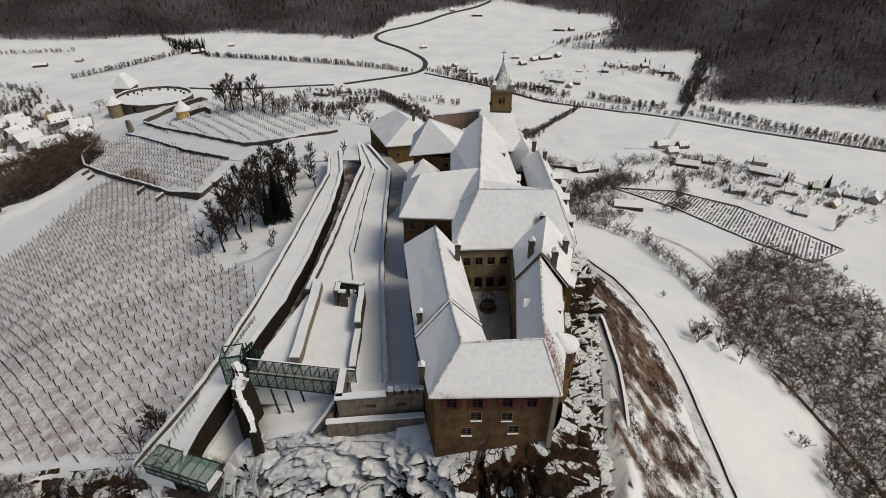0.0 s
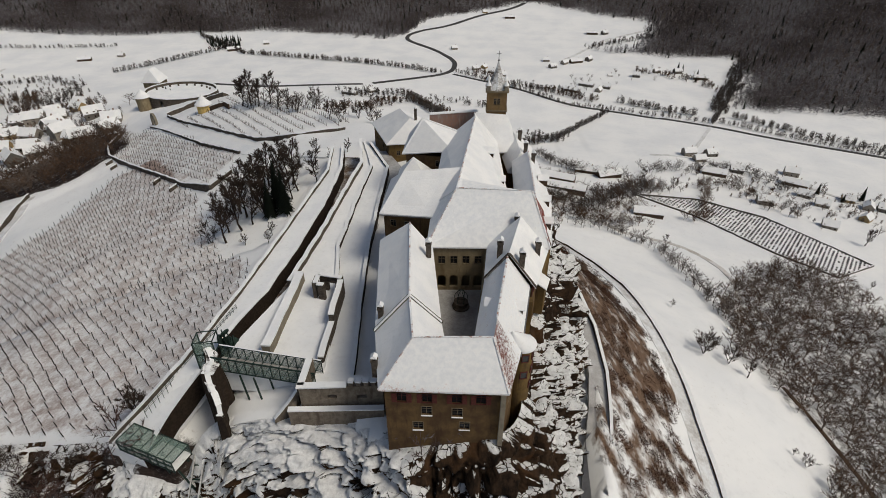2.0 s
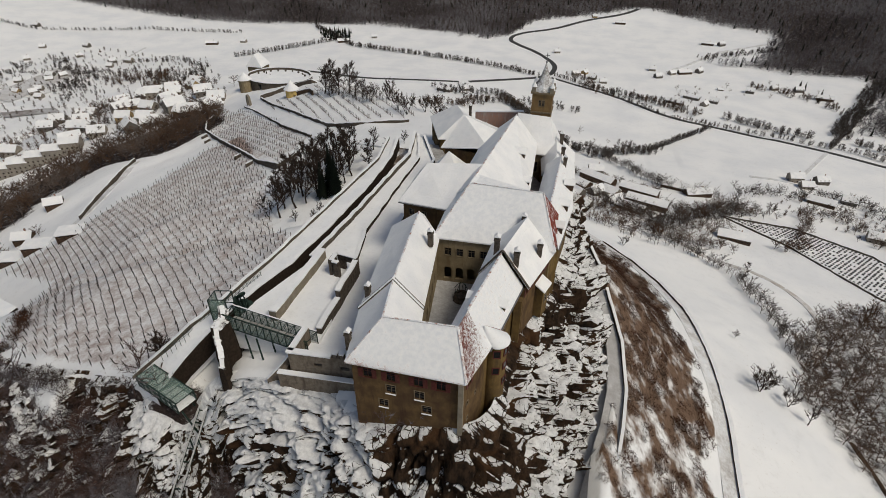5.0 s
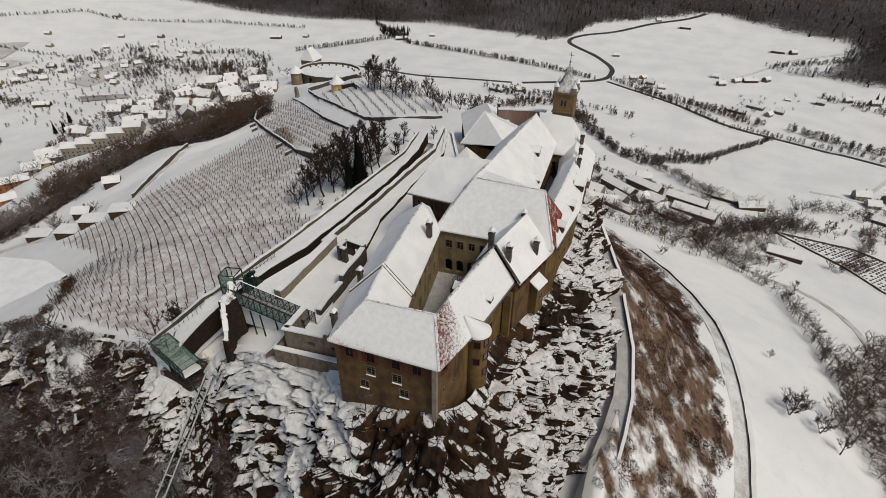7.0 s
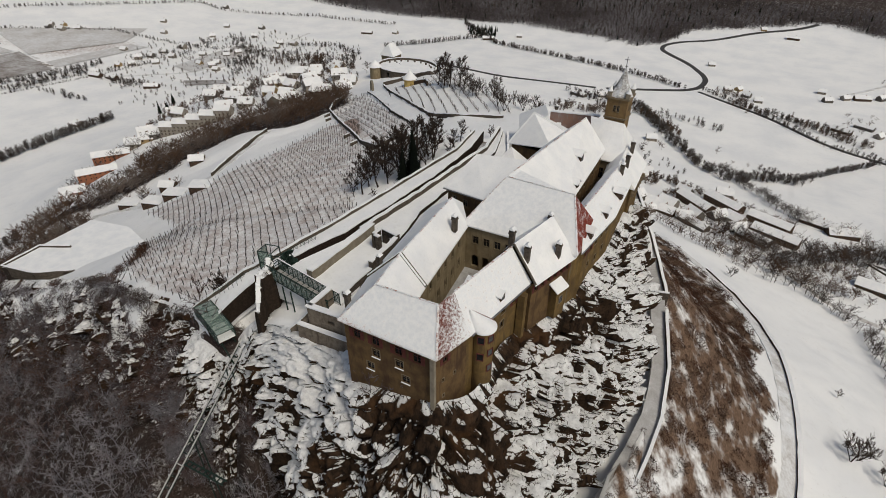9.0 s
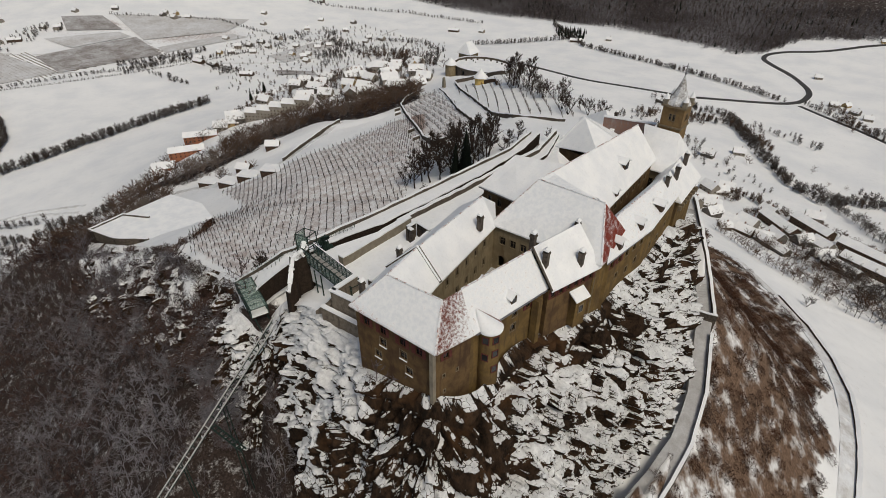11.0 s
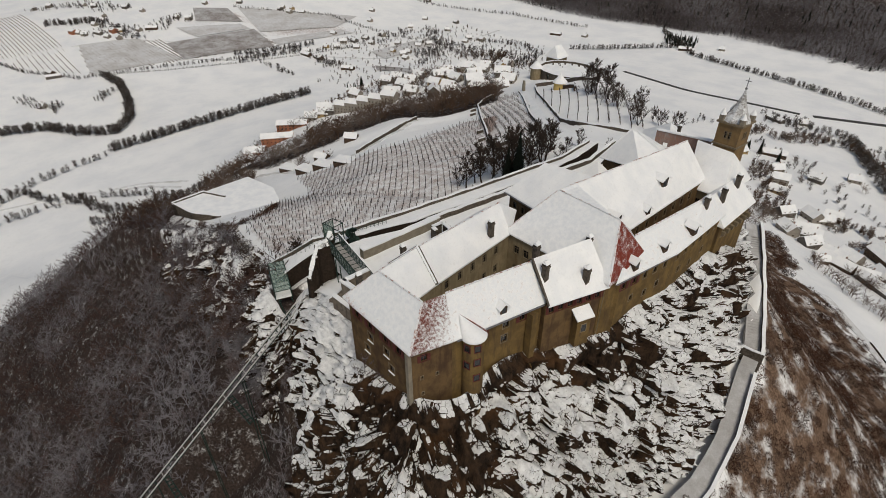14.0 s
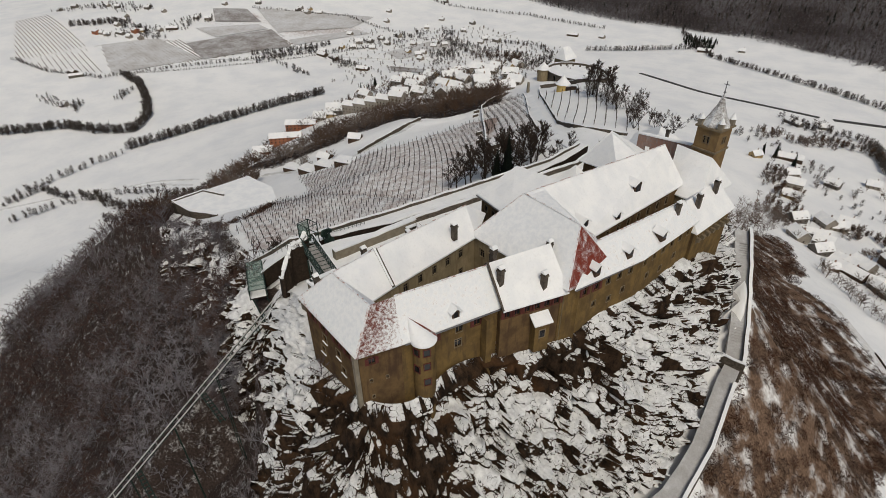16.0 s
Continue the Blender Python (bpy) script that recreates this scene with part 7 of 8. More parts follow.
off = [(x + 3.4, y) for x, y in EAST_ROAD[1:]]
masonry("roadside_wall", drape([(p.x, p.y) for p in finer([(x, y, 0) for x, y in off], 4)]), 1.3, 1.6, "dark rough roadside wall along the lane", M_WOOD, 0.02, 1.5, 4)
# vineyard walls
masonry("vineyard_wall", drape([(-86, 171), (-104, 184), (-120, 198), (-150, 223), (-178, 247), (-191, 266), (-192, 280)]), 0.7, 1.9, "old snow-capped wall round the terrace vineyard", M_STONE, 0.25, 2.0, 4)
masonry("vineyard_wall", drape([(-86, 171), (-80, 178)]), 0.7, 1.9, "old snow-capped wall end of the terrace vineyard", M_STONE, 0.25, 2.0, 4)
masonry("vineyard_wall", drape([(-168, 273), (-146, 253), (-112, 220), (-84, 196)]), 0.7, 1.2, "low snow-capped wall beside the castle road", M_STONE, 0.2, 1.5, 4)
masonry("vineyard_wall", drape([(-160, 279), (-150, 268), (-140, 258), (-108, 229), (-78, 202), (-62, 193), (-40, 196)]), 0.7, 1.2, "low snow-capped wall above the castle road", M_STONE, 0.2, 1.5, 4)
masonry("vineyard_wall", drape([(-160, 279), (-148, 288), (-128, 284), (-112, 300), (-92, 300), (-60, 262), (-40, 240)]), 0.8, 2.4, "old snow-capped wall behind the upper vineyard", M_STONE, 0.25, 1.5, 4)
masonry("lane_wall", drape([(-190, 164), (-193, 172), (-198, 186), (-203, 206), (-206, 220)]), 0.6, 2.2, "brown wall along the lane below the vineyard", M_STONE, 0.2, 1.0, 4)
for k, (x, y) in enumerate(((-108, 186), (-122, 198), (-166, 234), (-172, 240))):
    z = float(ground_at(x, y))
    masonry("wall_buttress", [(x, y, z), (x - 2.2, y - 2.6, z - 1)], 0.8, 1.6, "sloping stone buttress of the vineyard wall", M_STONE, 0.2, 1.0, 2)


SPUR = [(-182, 61), (-166, 64.5), (-154, 73), (-149, 84), (-150, 99), (-166, 103), (-186, 99), (-184, 74)]
bm = bmesh.new()
low = [bm.verts.new((x, y, -76.0)) for x, y in SPUR]
top = [bm.verts.new((x, y, -62.6 + 0.03 * (x + 182))) for x, y in SPUR]
bm.faces.new(top)
for k in range(len(SPUR)):
    j = (k + 1) % len(SPUR)
    bm.faces.new((low[k], low[j], top[j], top[k]))
bmesh.ops.recalc_face_normals(bm, faces=bm.faces[:])
tagged(part("terrace", bm, snow_over("spur_terrace", (0.05, 0.04, 0.032), (0.03, 0.024, 0.02), 0.4, 0.8, 0.08, None, 0.7), None), "flat snowy terrace on the cliff spur", "terrace", kind="structure")
masonry("terrace_wall", [(x, y, -62.6 + 0.03 * (x + 182)) for x, y in ((-183.6, 76), (-182, 61.3), (-166, 64.8), (-154.4, 73.2))], 0.7, 0.7, "low dark wall round the snowy spur terrace", M_STONE, 0.2, 4.0, 2.5)
masonry("terrace_wall", [(-183.6, 76, -62.7), (-172, 82, -62.3)], 0.7, 0.9, "low dark wall across the spur terrace", M_STONE, 0.2, 1.0, 2.5)
masonry("terrace_wall", drape([(-190, 84), (-214, 97), (-240, 112), (-262, 128)]), 0.8, 2.2, "dark wall along the snowy slope above the wood", M_STONE, 0.2, 2.0, 4)


def arch_gate(x, y, ang, label):
    z = float(ground_at(x, y))
    ob = thing("arched_gate", label, "gate", (x, y, z))
    m = pose(x, y, z, 0, 0, ang)
    for s in (-1, 1):
        bm = bmesh.new()
        box_bm(bm, (s * 2.6 - 0.7, -0.7, -1.5), (s * 2.6 + 0.7, 0.7, 3.4), m)
        part("pier", bm, M_QUOIN, ob)
    bm = bmesh.new()
    n = 10
    for i in range(n):
        a0, a1 = math.pi * i / n, math.pi * (i + 1) / n
        ring = [bm.verts.new(m @ Vector((r * math.cos(a), dy, 3.4 + r * math.sin(a)))) for a in (a0, a1) for dy in (-0.6, 0.6) for r in (1.9, 3.3)]
        for q in ((0, 1, 5, 4), (2, 6, 7, 3), (1, 3, 7, 5), (0, 4, 6, 2)):
            bm.faces.new([ring[j] for j in q])
    bmesh.ops.remove_doubles(bm, verts=bm.verts[:], dist=0.01)
    part("arch", bm, M_QUOIN, ob)
    return ob


arch_gate(-166, 275, -42, "stone gate arch over the castle road")
# garden pavilion
px, py = -131.5, 266.5
pz = float(ground_at(px, py))
pav = thing("garden_pavilion", "round yellow garden pavilion with a pointed snowy roof", "pavilion", (px, py, pz))
bm = bmesh.new()
lathe_bm(bm, (px, py, pz), [(3.4, -1.5), (3.4, 3.4), (3.6, 3.5), (3.6, 3.8)], 16)
part("wall", bm, plain("yellow_plaster", (0.62, 0.45, 0.17), (0.55, 0.40, 0.15), 0.9, 0.6), pav)
bm = bmesh.new()
lathe_bm(bm, (px, py, pz + 3.7), [(4.3, 0), (4.2, 0.3), (2.2, 2.3), (0.9, 4.0), (0.15, 5.2), (0, 5.4)], 16)
part("roof", bm, M_ROOF, pav)
masonry("garden_wall", drape([(-127, 264), (-118, 262)]), 0.7, 2.2, "dark garden wall by the pavilion", M_WOOD, 0.2, 1.0, 3)
masonry("garden_wall", drape([(-118, 262), (-113, 256)]), 0.7, 2.6, "dark garden wall by the pavilion", M_WOOD, 0.2, 1.0, 3)

# outer fort at the far end of the ridge
fx, fy = -187.0, 347.0
fz = -61.0

fort = thing("outer_fort", "low round fort with a snowy platform and dark parapet", "fort", (fx, fy, fz))
for k in range(16):
    a0, a1 = 2 * math.pi * k / 16, 2 * math.pi * (k + 1) / 16
    p0 = (fx + 24 * math.cos(a0) * 1.0, fy + 19 * math.sin(a0))
    p1 = (fx + 24 * math.cos(a1) * 1.0, fy + 19 * math.sin(a1))
    wall_part("wall", p0, p1, fz - 10, fz + 4.0, [(4.0, fz - 1.5, 2.6, 3.8)] if k == 11 else [], M_STONE, fort, 1.0)
    beam("snow_cap", (*p0, fz + 4.0), (*p1, fz + 4.0), 1.3, 0.3, M_SNOW, fort)
bm = bmesh.new()
bm.faces.new([bm.verts.new((fx + 23 * math.cos(2 * math.pi * k / 24), fy + 18 * math.sin(2 * math.pi * k / 24), fz + 2.6)) for k in range(24)])
part("platform", bm, M_SNOW, fort)
for k in range(9):
    a = 0.5 + 0.3 * k
    bm = bmesh.new()
    box_bm(bm, (-0.5, -0.5, 0), (0.5, 0.5, 1.2), pose(fx + 19 * math.cos(a), fy + 14 * math.sin(a), fz + 2.6, 0, 0, 40 * k))
    part("battlement", bm, M_STONE, fort)
keep2 = thing("fort_tower", "pale fort tower with a steep snowy wedge roof", "tower", (-212, 362, -64))
for a, b in zip([(-218, 357), (-207, 357), (-207, 368), (-218, 368)], [(-207, 357), (-207, 368), (-218, 368), (-218, 357)]):
    wall_part("wall", a, b, -75, -55.5, [], M_CREAM, keep2, 0.8)
slab("roof", [(-219, 356, -55.6), (-206, 356, -55.6), (-206, 369, -55.6), (-219, 369, -55.6), (-212.5, 359, -47.5), (-212.5, 366, -47.5)], [[0, 1, 4], [1, 2, 5, 4], [2, 3, 5], [3, 0, 4, 5]], M_ROOF, keep2, 0.3)
turret2 = thing("fort_turret", "round fort turret with a snowy cone roof", "tower", (-205, 330, -64))
bm = bmesh.new()
lathe_bm(bm, (-205, 331, -62), [(4.2, -8), (4.2, 5.0), (4.6, 5.0), (4.6, 5.4)], 16)
part("wall", bm, M_CREAM, turret2)
bm = bmesh.new()
lathe_bm(bm, (-205, 331, -56.7), [(5.0, 0), (4.8, 0.3), (2.0, 3.0), (0, 5.0)], 16)
part("roof", bm, M_ROOF, turret2)


# ---- houses ----
M_WALLS = [plain("white_render", (0.30, 0.27, 0.23), (0.23, 0.205, 0.18), 0.9, 0.5), plain("yellow_render", (0.36, 0.26, 0.13), (0.30, 0.22, 0.12), 0.9, 0.5),
           plain("orange_render", (0.34, 0.14, 0.08), (0.28, 0.12, 0.07), 0.9, 0.5), plain("brown_boards", (0.09, 0.06, 0.042), (0.06, 0.04, 0.03), 0.9, 1.0),
           plain("grey_render", (0.15, 0.135, 0.12), (0.11, 0.10, 0.09), 0.9, 0.5)]


def house(L, W, eave, ridge, mat, label, flat=False):
    """A village house at the origin, its ridge along x."""
    ob = thing("house", label, "house", (0, 0, 0), "village houses")
    bm = bmesh.new()
    a, b = L / 2, W / 2
    prof = [(-b, -3.0), (b, -3.0), (b, eave)] + ([] if flat else [(0, ridge - 0.25)]) + [(-b, eave)]
    ends = [[bm.verts.new((x, y, z)) for y, z in prof] for x in (-a, a)]
    bm.faces.new(ends[0][::-1])
    bm.faces.new(ends[1])
    n = len(prof)
    for i in range(n):
        bm.faces.new((ends[0][i], ends[1][i], ends[1][(i + 1) % n], ends[0][(i + 1) % n]))
    bmesh.ops.recalc_face_normals(bm, faces=bm.faces[:])
    part("wall_shell", bm, mat, ob)
    o = 0.55
    if flat:
        slab("roof", [(-a - o, -b - o, eave + 0.5), (a + o, -b - o, eave + 0.5), (a + o, b + o, eave + 0.5), (-a - o, b + o, eave + 0.5)], [[0, 1, 2, 3]], M_ROOF, ob, 0.5)
    else:
        dz = (ridge - eave) / b * o
        slab("roof", [(-a - o, -b - o, eave - dz), (a + o, -b - o, eave - dz), (a + o, 0, ridge), (-a - o, 0, ridge), (a + o, b + o, eave - dz), (-a - o, b + o, eave - dz)], [[0, 1, 2, 3], [3, 2, 4, 5]], M_ROOF, ob, 0.35)
        bm = bmesh.new()
        box_bm(bm, (a * 0.35 - 0.35, b * 0.2 - 0.35, eave), (a * 0.35 + 0.35, b * 0.2 + 0.35, ridge + 0.9))
        part("chimney", bm, M_BRICK, ob)
    k = max(2, int(L / 3.4))
    for s in (-1, 1):
        for i in range(k):
            x = -a + L * (i + 0.5) / k
            for z in ((1.0, 3.8) if eave > 4.5 else (1.0,)):
                bm = bmesh.new()
                box_bm(bm, (x - 0.6, s * b - 0.06, z), (x + 0.6, s * b + 0.06, z + 1.4))
                wd = part("window", bm, M_TRIM, ob)
                bm = bmesh.new()
                box_bm(bm, (x - 0.48, s * b - 0.09, z + 0.12), (x + 0.48, s * b + 0.09, z + 1.28))
                part("pane", bm, M_PANE, wd)
    for s in (-1, 1):
        bm = bmesh.new()
        box_bm(bm, (s * a - 0.06, -0.6, 1.0), (s * a + 0.06, 0.6, 2.4))
        wd = part("window", bm, M_TRIM, ob)
        bm = bmesh.new()
        box_bm(bm, (s * a - 0.09, -0.48, 1.12), (s * a + 0.09, 0.48, 2.28))
        part("pane", bm, M_PANE, wd)
    return ob


KINDS = [house(11, 8.5, 4.0, 7.6, M_WALLS[0], "white rendered village house with a snowy gable roof"), house(13, 9.5, 5.6, 9.4, M_WALLS[0], "two-storey white house with a snowy gable roof"),
         house(10, 8, 3.6, 7.0, M_WALLS[1], "small yellow house with a snowy gable roof"), house(22, 9, 4.2, 7.4, M_WALLS[3], "long brown wooden barn with a snowy roof"),
         house(12, 9, 4.6, 8.4, M_WALLS[4], "grey rendered house with a snowy gable roof"), house(8, 6, 2.8, 5.0, M_WALLS[3], "small brown wooden shed with a snowy roof"),
         house(15, 12, 6.0, 8.6, M_WALLS[2], "orange rendered house with a snowy roof"), house(26, 9, 5.0, 7.6, M_WALLS[4], "long grey terraced row with a snowy roof"),
         house(37, 12, 7.6, 11.0, M_WALLS[3], "long dark terraced row with a thinly snowed roof"), house(30, 11, 6.4, 9.4, M_WALLS[2], "long orange rendered building with a snowy roof"),
         house(12, 9, 2.4, 2.6, M_WALLS[3], "flat-roofed brown garden shed deep in snow", True), house(14, 11, 9.0, 12.0, M_WALLS[0], "tall pale rendered row house with a snowy roof")]
used_kinds = set()


def put_house(k, x, y, ang):
    m = pose(x, y, float(ground_at(x, y)) + 0.2, 0, 0, ang)
    size = 0.85 if k >= 7 else 1.0
    if k not in used_kinds:
        used_kinds.add(k)
        KINDS[k].matrix_basis = m @ Matrix.Diagonal((size, size, size, 1))
        return KINDS[k]
    return copy_thing(KINDS[k], m)


# eastern village and farms
for k, x, y, a in ((1, 237, 551, 10), (4, 262, 556, 15), (0, 243, 536, 10), (3, 245, 499, -20), (4, 272, 512, -15), (1, 328, 516, -20), (0, 314, 462, -30), (1, 266, 436, -15), (0, 320, 443, -25),
                   (2, 352, 459, -20), (0, 362, 445, 60), (4, 376, 443, -30), (1, 392, 436, 50), (0, 302, 398, -25), (3, 318, 488, -30), (3, 146, 374, -10), (5, 408, 420, 20), (0, 425, 405, -30), (2, 345, 420, 40),
                   (3, 363, 891, -12), (4, 337, 925, 10), (0, 305, 930, 20), (4, 267, 908, -15), (5, 226, 911, 0), (0, 6, 917, 20), (4, 33, 898, -20), (2, 20, 930, 60), (0, 50, 880, 10), (4, 137, 953, 30), (3, 181, 988, 20),
                   (7, 176, 843, -25), (3, 150, 808, -25), (0, 190, 815, 60), (4, 205, 835, -20), (0, 160, 980, 40), (2, 21, 1326, 20), (3, 76, 1290, 0), (3, 238, 1174, -10), (4, 262, 1172, 30), (0, -36, 1064, 15),
                   (0, -404, 1080, 20), (3, -452, 1034, 30), (0, 130, 995, 0), (4, 205, 1000, 50)):
    put_house(k, x, y, a)
# rows at the foot of the north-east slope
for k, x, y, a in ((8, 28, 427, -38), (8, 48, 451, -32), (8, 82, 433, -20), (8, 86, 403, -18), (4, 31, 397, -40), (4, 46, 411, 50), (1, 58, 414, -30), (0, 60, 396, 30), (3, 72, 384, -25), (7, 132, 466, -15), (4, -18, 420, 15),
                   (1, -29, 404, -35), (2, -69, 489, 10), (0, -23, 467, 40), (4, -12, 396, 60), (1, 11, 403, -20), (0, 25, 385, 10), (3, -110, 590, 20), (4, -60, 560, 0), (0, -90, 545, 50), (0, -40, 600, 20), (2, -130, 560, 70)):
    put_house(k, x, y, a)
# western village on the slope below the fort
for k, x, y, a in ((0, -288, 356, 30), (2, -286, 376, -20), (4, -249, 341, 40), (0, -267, 326, 10), (1, -231, 300, 35), (0, -214, 303, 60), (2, -241, 305, -10), (0, -222, 320, 25), (4, -276, 334, 70), (0, -296, 283, 30), (1, -315, 277, 50),
                   (2, -292, 305, 20), (0, -258, 292, 35), (4, -270, 286, -40), (0, -282, 320, 0), (1, -256, 316, 60), (0, -268, 300, 15), (2, -305, 330, 45), (4, -325, 300, 10), (0, -330, 340, 70), (0, -345, 310, 20), (1, -310, 360, 30),
                   (6, -335, 158, 60), (9, -345, 182, 60), (9, -362, 204, 55), (0, -360, 222, 45), (2, -356, 231, 45), (4, -350, 238, 45), (11, -342, 243, 30), (11, -332, 248, 30), (11, -322, 254, 30), (11, -312, 259, 30), (11, -302, 265, 30), (5, -352, 160, 40), (5, -322, 150, 30), (5, -338, 142, 20), (4, -370, 240, 60), (0, -380, 280, 15), (0, -360, 330, 35), 
                   (4, -400, 330, 25), (0, -420, 300, 60), (2, -395, 370, 0), (0, -430, 360, 40), (1, -450, 400, 20), (0, -470, 370, 70), (0, -410, 410, 30), (4, -480, 430, 10), (0, -500, 404, 50), (2, -520, 440, 20),
                   (10, -236, 142, 28), (10, -212, 142, 20), (10, -201, 148, 25), (10, -183, 152, 30), (5, -229, 184, 40), (5, -222, 158, 25)):
    put_house(k, x, y, a)
for k, x, y, a in ((0, -364, 410, 20), (2, -380, 395, 60), (4, -345, 385, 10), (0, -320, 392, 40), (0, -375, 352, 15), (2, -352, 366, 50), (4, -410, 350, 30), (0, -440, 335, 20), (2, -455, 365, 70), (0, -300, 400, 0), (0, -420, 385, 35), (4, -500, 380, 25), (0, -545, 410, 15), (2, -575, 440, 40)):
    put_house(k, x, y, a)
# farm houses beside the lane north-east of the hill
for k, x, y, a in ((1, -76, 517, 20), (7, -28, 428, 25), (1, -31, 462, -30), (4, -22, 483, 10), (7, -1, 401, -10), (3, 8, 384, -12), (7, 33, 375, -30), (7, -166, 735, -20), (0, -138, 751, 30), (4, -45, 445, 60), (5, 2, 372, 40), (1, 46, 477, 10), (4, 16, 458, -25), (3, 115, 468, -15), (3, 133, 459, 20)):
    put_house(k, x, y, a)
for k, x, y, a in ((0, -1532, 156, 10), (1, -1527, 187, 40), (0, -1440, 243, 10), (4, -1400, 254, 60), (0, -1196, 361, 20), (1, -1174, 378, 50), (7, -1192, 212, 20), (6, -1184, 238, 10), (3, -1159, 300, 60), (0, -1217, 184, 30), (0, -1164, 278, 20), (7, -1003, 101, 80), (1, -1117, 572, 10), (0, -1108, 597, 40), (4, -1143, 563, 0),
                   (0, -882, 547, 20), (1, -894, 568, 60), (3, -863, 472, 10), (0, -1252, 442, 20), (4, -1223, 507, 50), (0, -875, 64, 30)):
    put_house(k, x, y, a)
# villages out in the valley
for k, x, y, a in ((0, -675, 332, 20), (3, -742, 484, 30), (0, -739, 601, 10), (1, -760, 612, 60), (0, -770, 630, 20), (2, -790, 610, 0), (0, -794, 672, 40), (4, -810, 690, 10), (0, -793, 697, 70), (0, -830, 650, 30), (2, -885, 525, 20), (0, -873, 542, 60),
                   (4, -889, 589, 10), (0, -895, 619, 30), (1, -894, 659, 0), (0, -850, 570, 45), (0, -860, 610, 15), (0, -765, 766, 20), (1, -754, 800, 0), (4, -780, 790, 60), (3, -694, 954, 20), (0, -643, 984, 0), (0, -1063, 748, 20), (4, -1081, 927, 0),
                   (0, -1154, 574, 30), (2, -1140, 590, 0), (0, -953, 582, 20), (0, -920, 749, 50), (3, -1028, 101, 10), (6, -1226, 177, 20), (0, -1200, 190, 60), (1, -1138, 235, 0), (0, -1160, 220, 30), (2, -1180, 250, 70), (0, -1250, 220, 20), (0, -1300, 250, 0),
                   (4, -1330, 300, 40), (0, -1280, 320, 10), (5, -874, 61, 20), (3, -833, 480, 0), (4, -877, 481, 40), (0, -1000, 700, 10), (0, -960, 820, 30), (4, -900, 860, 0), (0, -860, 800, 60)):
    put_house(k, x, y, a)

# graveyard
CEM = [(146, 416), (202, 424), (250, 400), (298, 334), (256, 306), (224, 330), (186, 384)]
masonry("graveyard_wall", drape(CEM + CEM[:1]), 0.6, 1.4, "snow-capped graveyard wall", M_STONE, 0.15, 1.0, 6)
bm = bmesh.new()
box_bm(bm, (-0.55, -0.15, -0.2), (0.55, 0.15, 1.0))
box_bm(bm, (-0.6, 0.15, -0.2), (0.6, 1.7, 0.16))
bm.verts.index_update()
gv = np.array([tuple(v.co) for v in bm.verts], np.float32)
gf = np.array([[l.vert.index for l in f.loops] for f in bm.faces], np.int32)
bm.free()
gf = np.concatenate([gf[:, [0, 1, 2]], gf[:, [0, 2, 3]]])
U, V = np.meshgrid(np.arange(-90, 90, 2.5), np.arange(-75, 75, 4.2))
a = math.radians(-36)
X, Y = 225 + U.ravel() * math.cos(a) - V.ravel() * math.sin(a), 370 + U.ravel() * math.sin(a) + V.ravel() * math.cos(a)
rng = np.random.default_rng(9)
ok = inside(X, Y, CEM) & (rng.random(len(X)) < 0.85)
X, Y = X[ok], Y[ok]
vs, fs = [], []
for k, (x, y) in enumerate(zip(X, Y)):
    s = rng.uniform(0.8, 1.2)
    w = gv * s
    vs.append(np.stack([x + w[:, 0] * math.cos(a) - w[:, 1] * math.sin(a), y + w[:, 0] * math.sin(a) + w[:, 1] * math.cos(a), float(ground_at(x, y)) + w[:, 2]], -1))
    fs.append(gf + k * len(gv))
tagged(new("gravestones", mesh_np("gravestones", np.concatenate(vs), np.concatenate(fs), [plain("dark_gravestone", (0.10, 0.10, 0.10), (0.06, 0.06, 0.06), 0.5, 2)])), "rows of dark gravestones in the snowy graveyard", "gravestones", kind="stuff")


# ---- single trees ----
def tree_kind(seed, high, wide, label, limbs=10, forks=6, twigs=6, stems=1, name="tree", thick=1.9):
    ob = thing(name, label, "tree", (0, 0, 0), "bare trees")
    w, c = bare_tree(seed, high, wide, limbs, forks, twigs, stems, thick)
    for nm, arr, mat in (("trunk", w, M_BARK), ("crown", c, M_TWIG)):
        p = new(nm, mesh_np(nm, *arr, [mat]))
        p.parent = ob
    return ob


def fir_kind(seed, high, wide, label):
    ob = thing("fir_tree", label, "tree", (0, 0, 0), "fir trees")
    w, c = fir(seed, high, wide, 16)
    for nm, arr, mat in (("trunk", w, M_BARK), ("crown", c, M_FIR)):
        p = new(nm, mesh_np(nm, *arr, [mat]))
        p.parent = ob
    return ob


TREES = [tree_kind(201, 16, 6.0, "tall leafless tree dusted with frost", 15, 8, 9, 1, "tree", 1.25), tree_kind(202, 12, 4.8, "leafless deciduous tree with a rounded crown", 12, 7, 8, 1, "tree", 1.4), tree_kind(203, 8.5, 4.0, "low spreading leafless tree", 18, 8, 9, 1, "tree", 1.5),
         tree_kind(204, 8, 4.4, "leafless shrub with many stems", 7, 6, 7, 3, "shrub", 1.0), tree_kind(205, 5, 2.4, "small leafless fruit tree", 9, 6, 7, 1, "fruit_tree", 1.4)]
FIRS = [fir_kind(301, 15, 3.0, "dark green fir tree dusted with snow"), fir_kind(302, 9, 2.2, "small dark fir tree dusted with snow")]
done_kinds = set()


def plant(ob, x, y, size=1.0, turn=None):
    m = pose(x, y, float(ground_at(x, y)), 0, 0, random.uniform(0, 360) if turn is None else turn)
    if ob not in done_kinds:
        done_kinds.add(ob)
        ob.matrix_basis = m @ Matrix.Diagonal((size, size, size, 1))
        return ob
    c = copy_thing(ob, m)
    c.scale = (size,) * 3
    return c


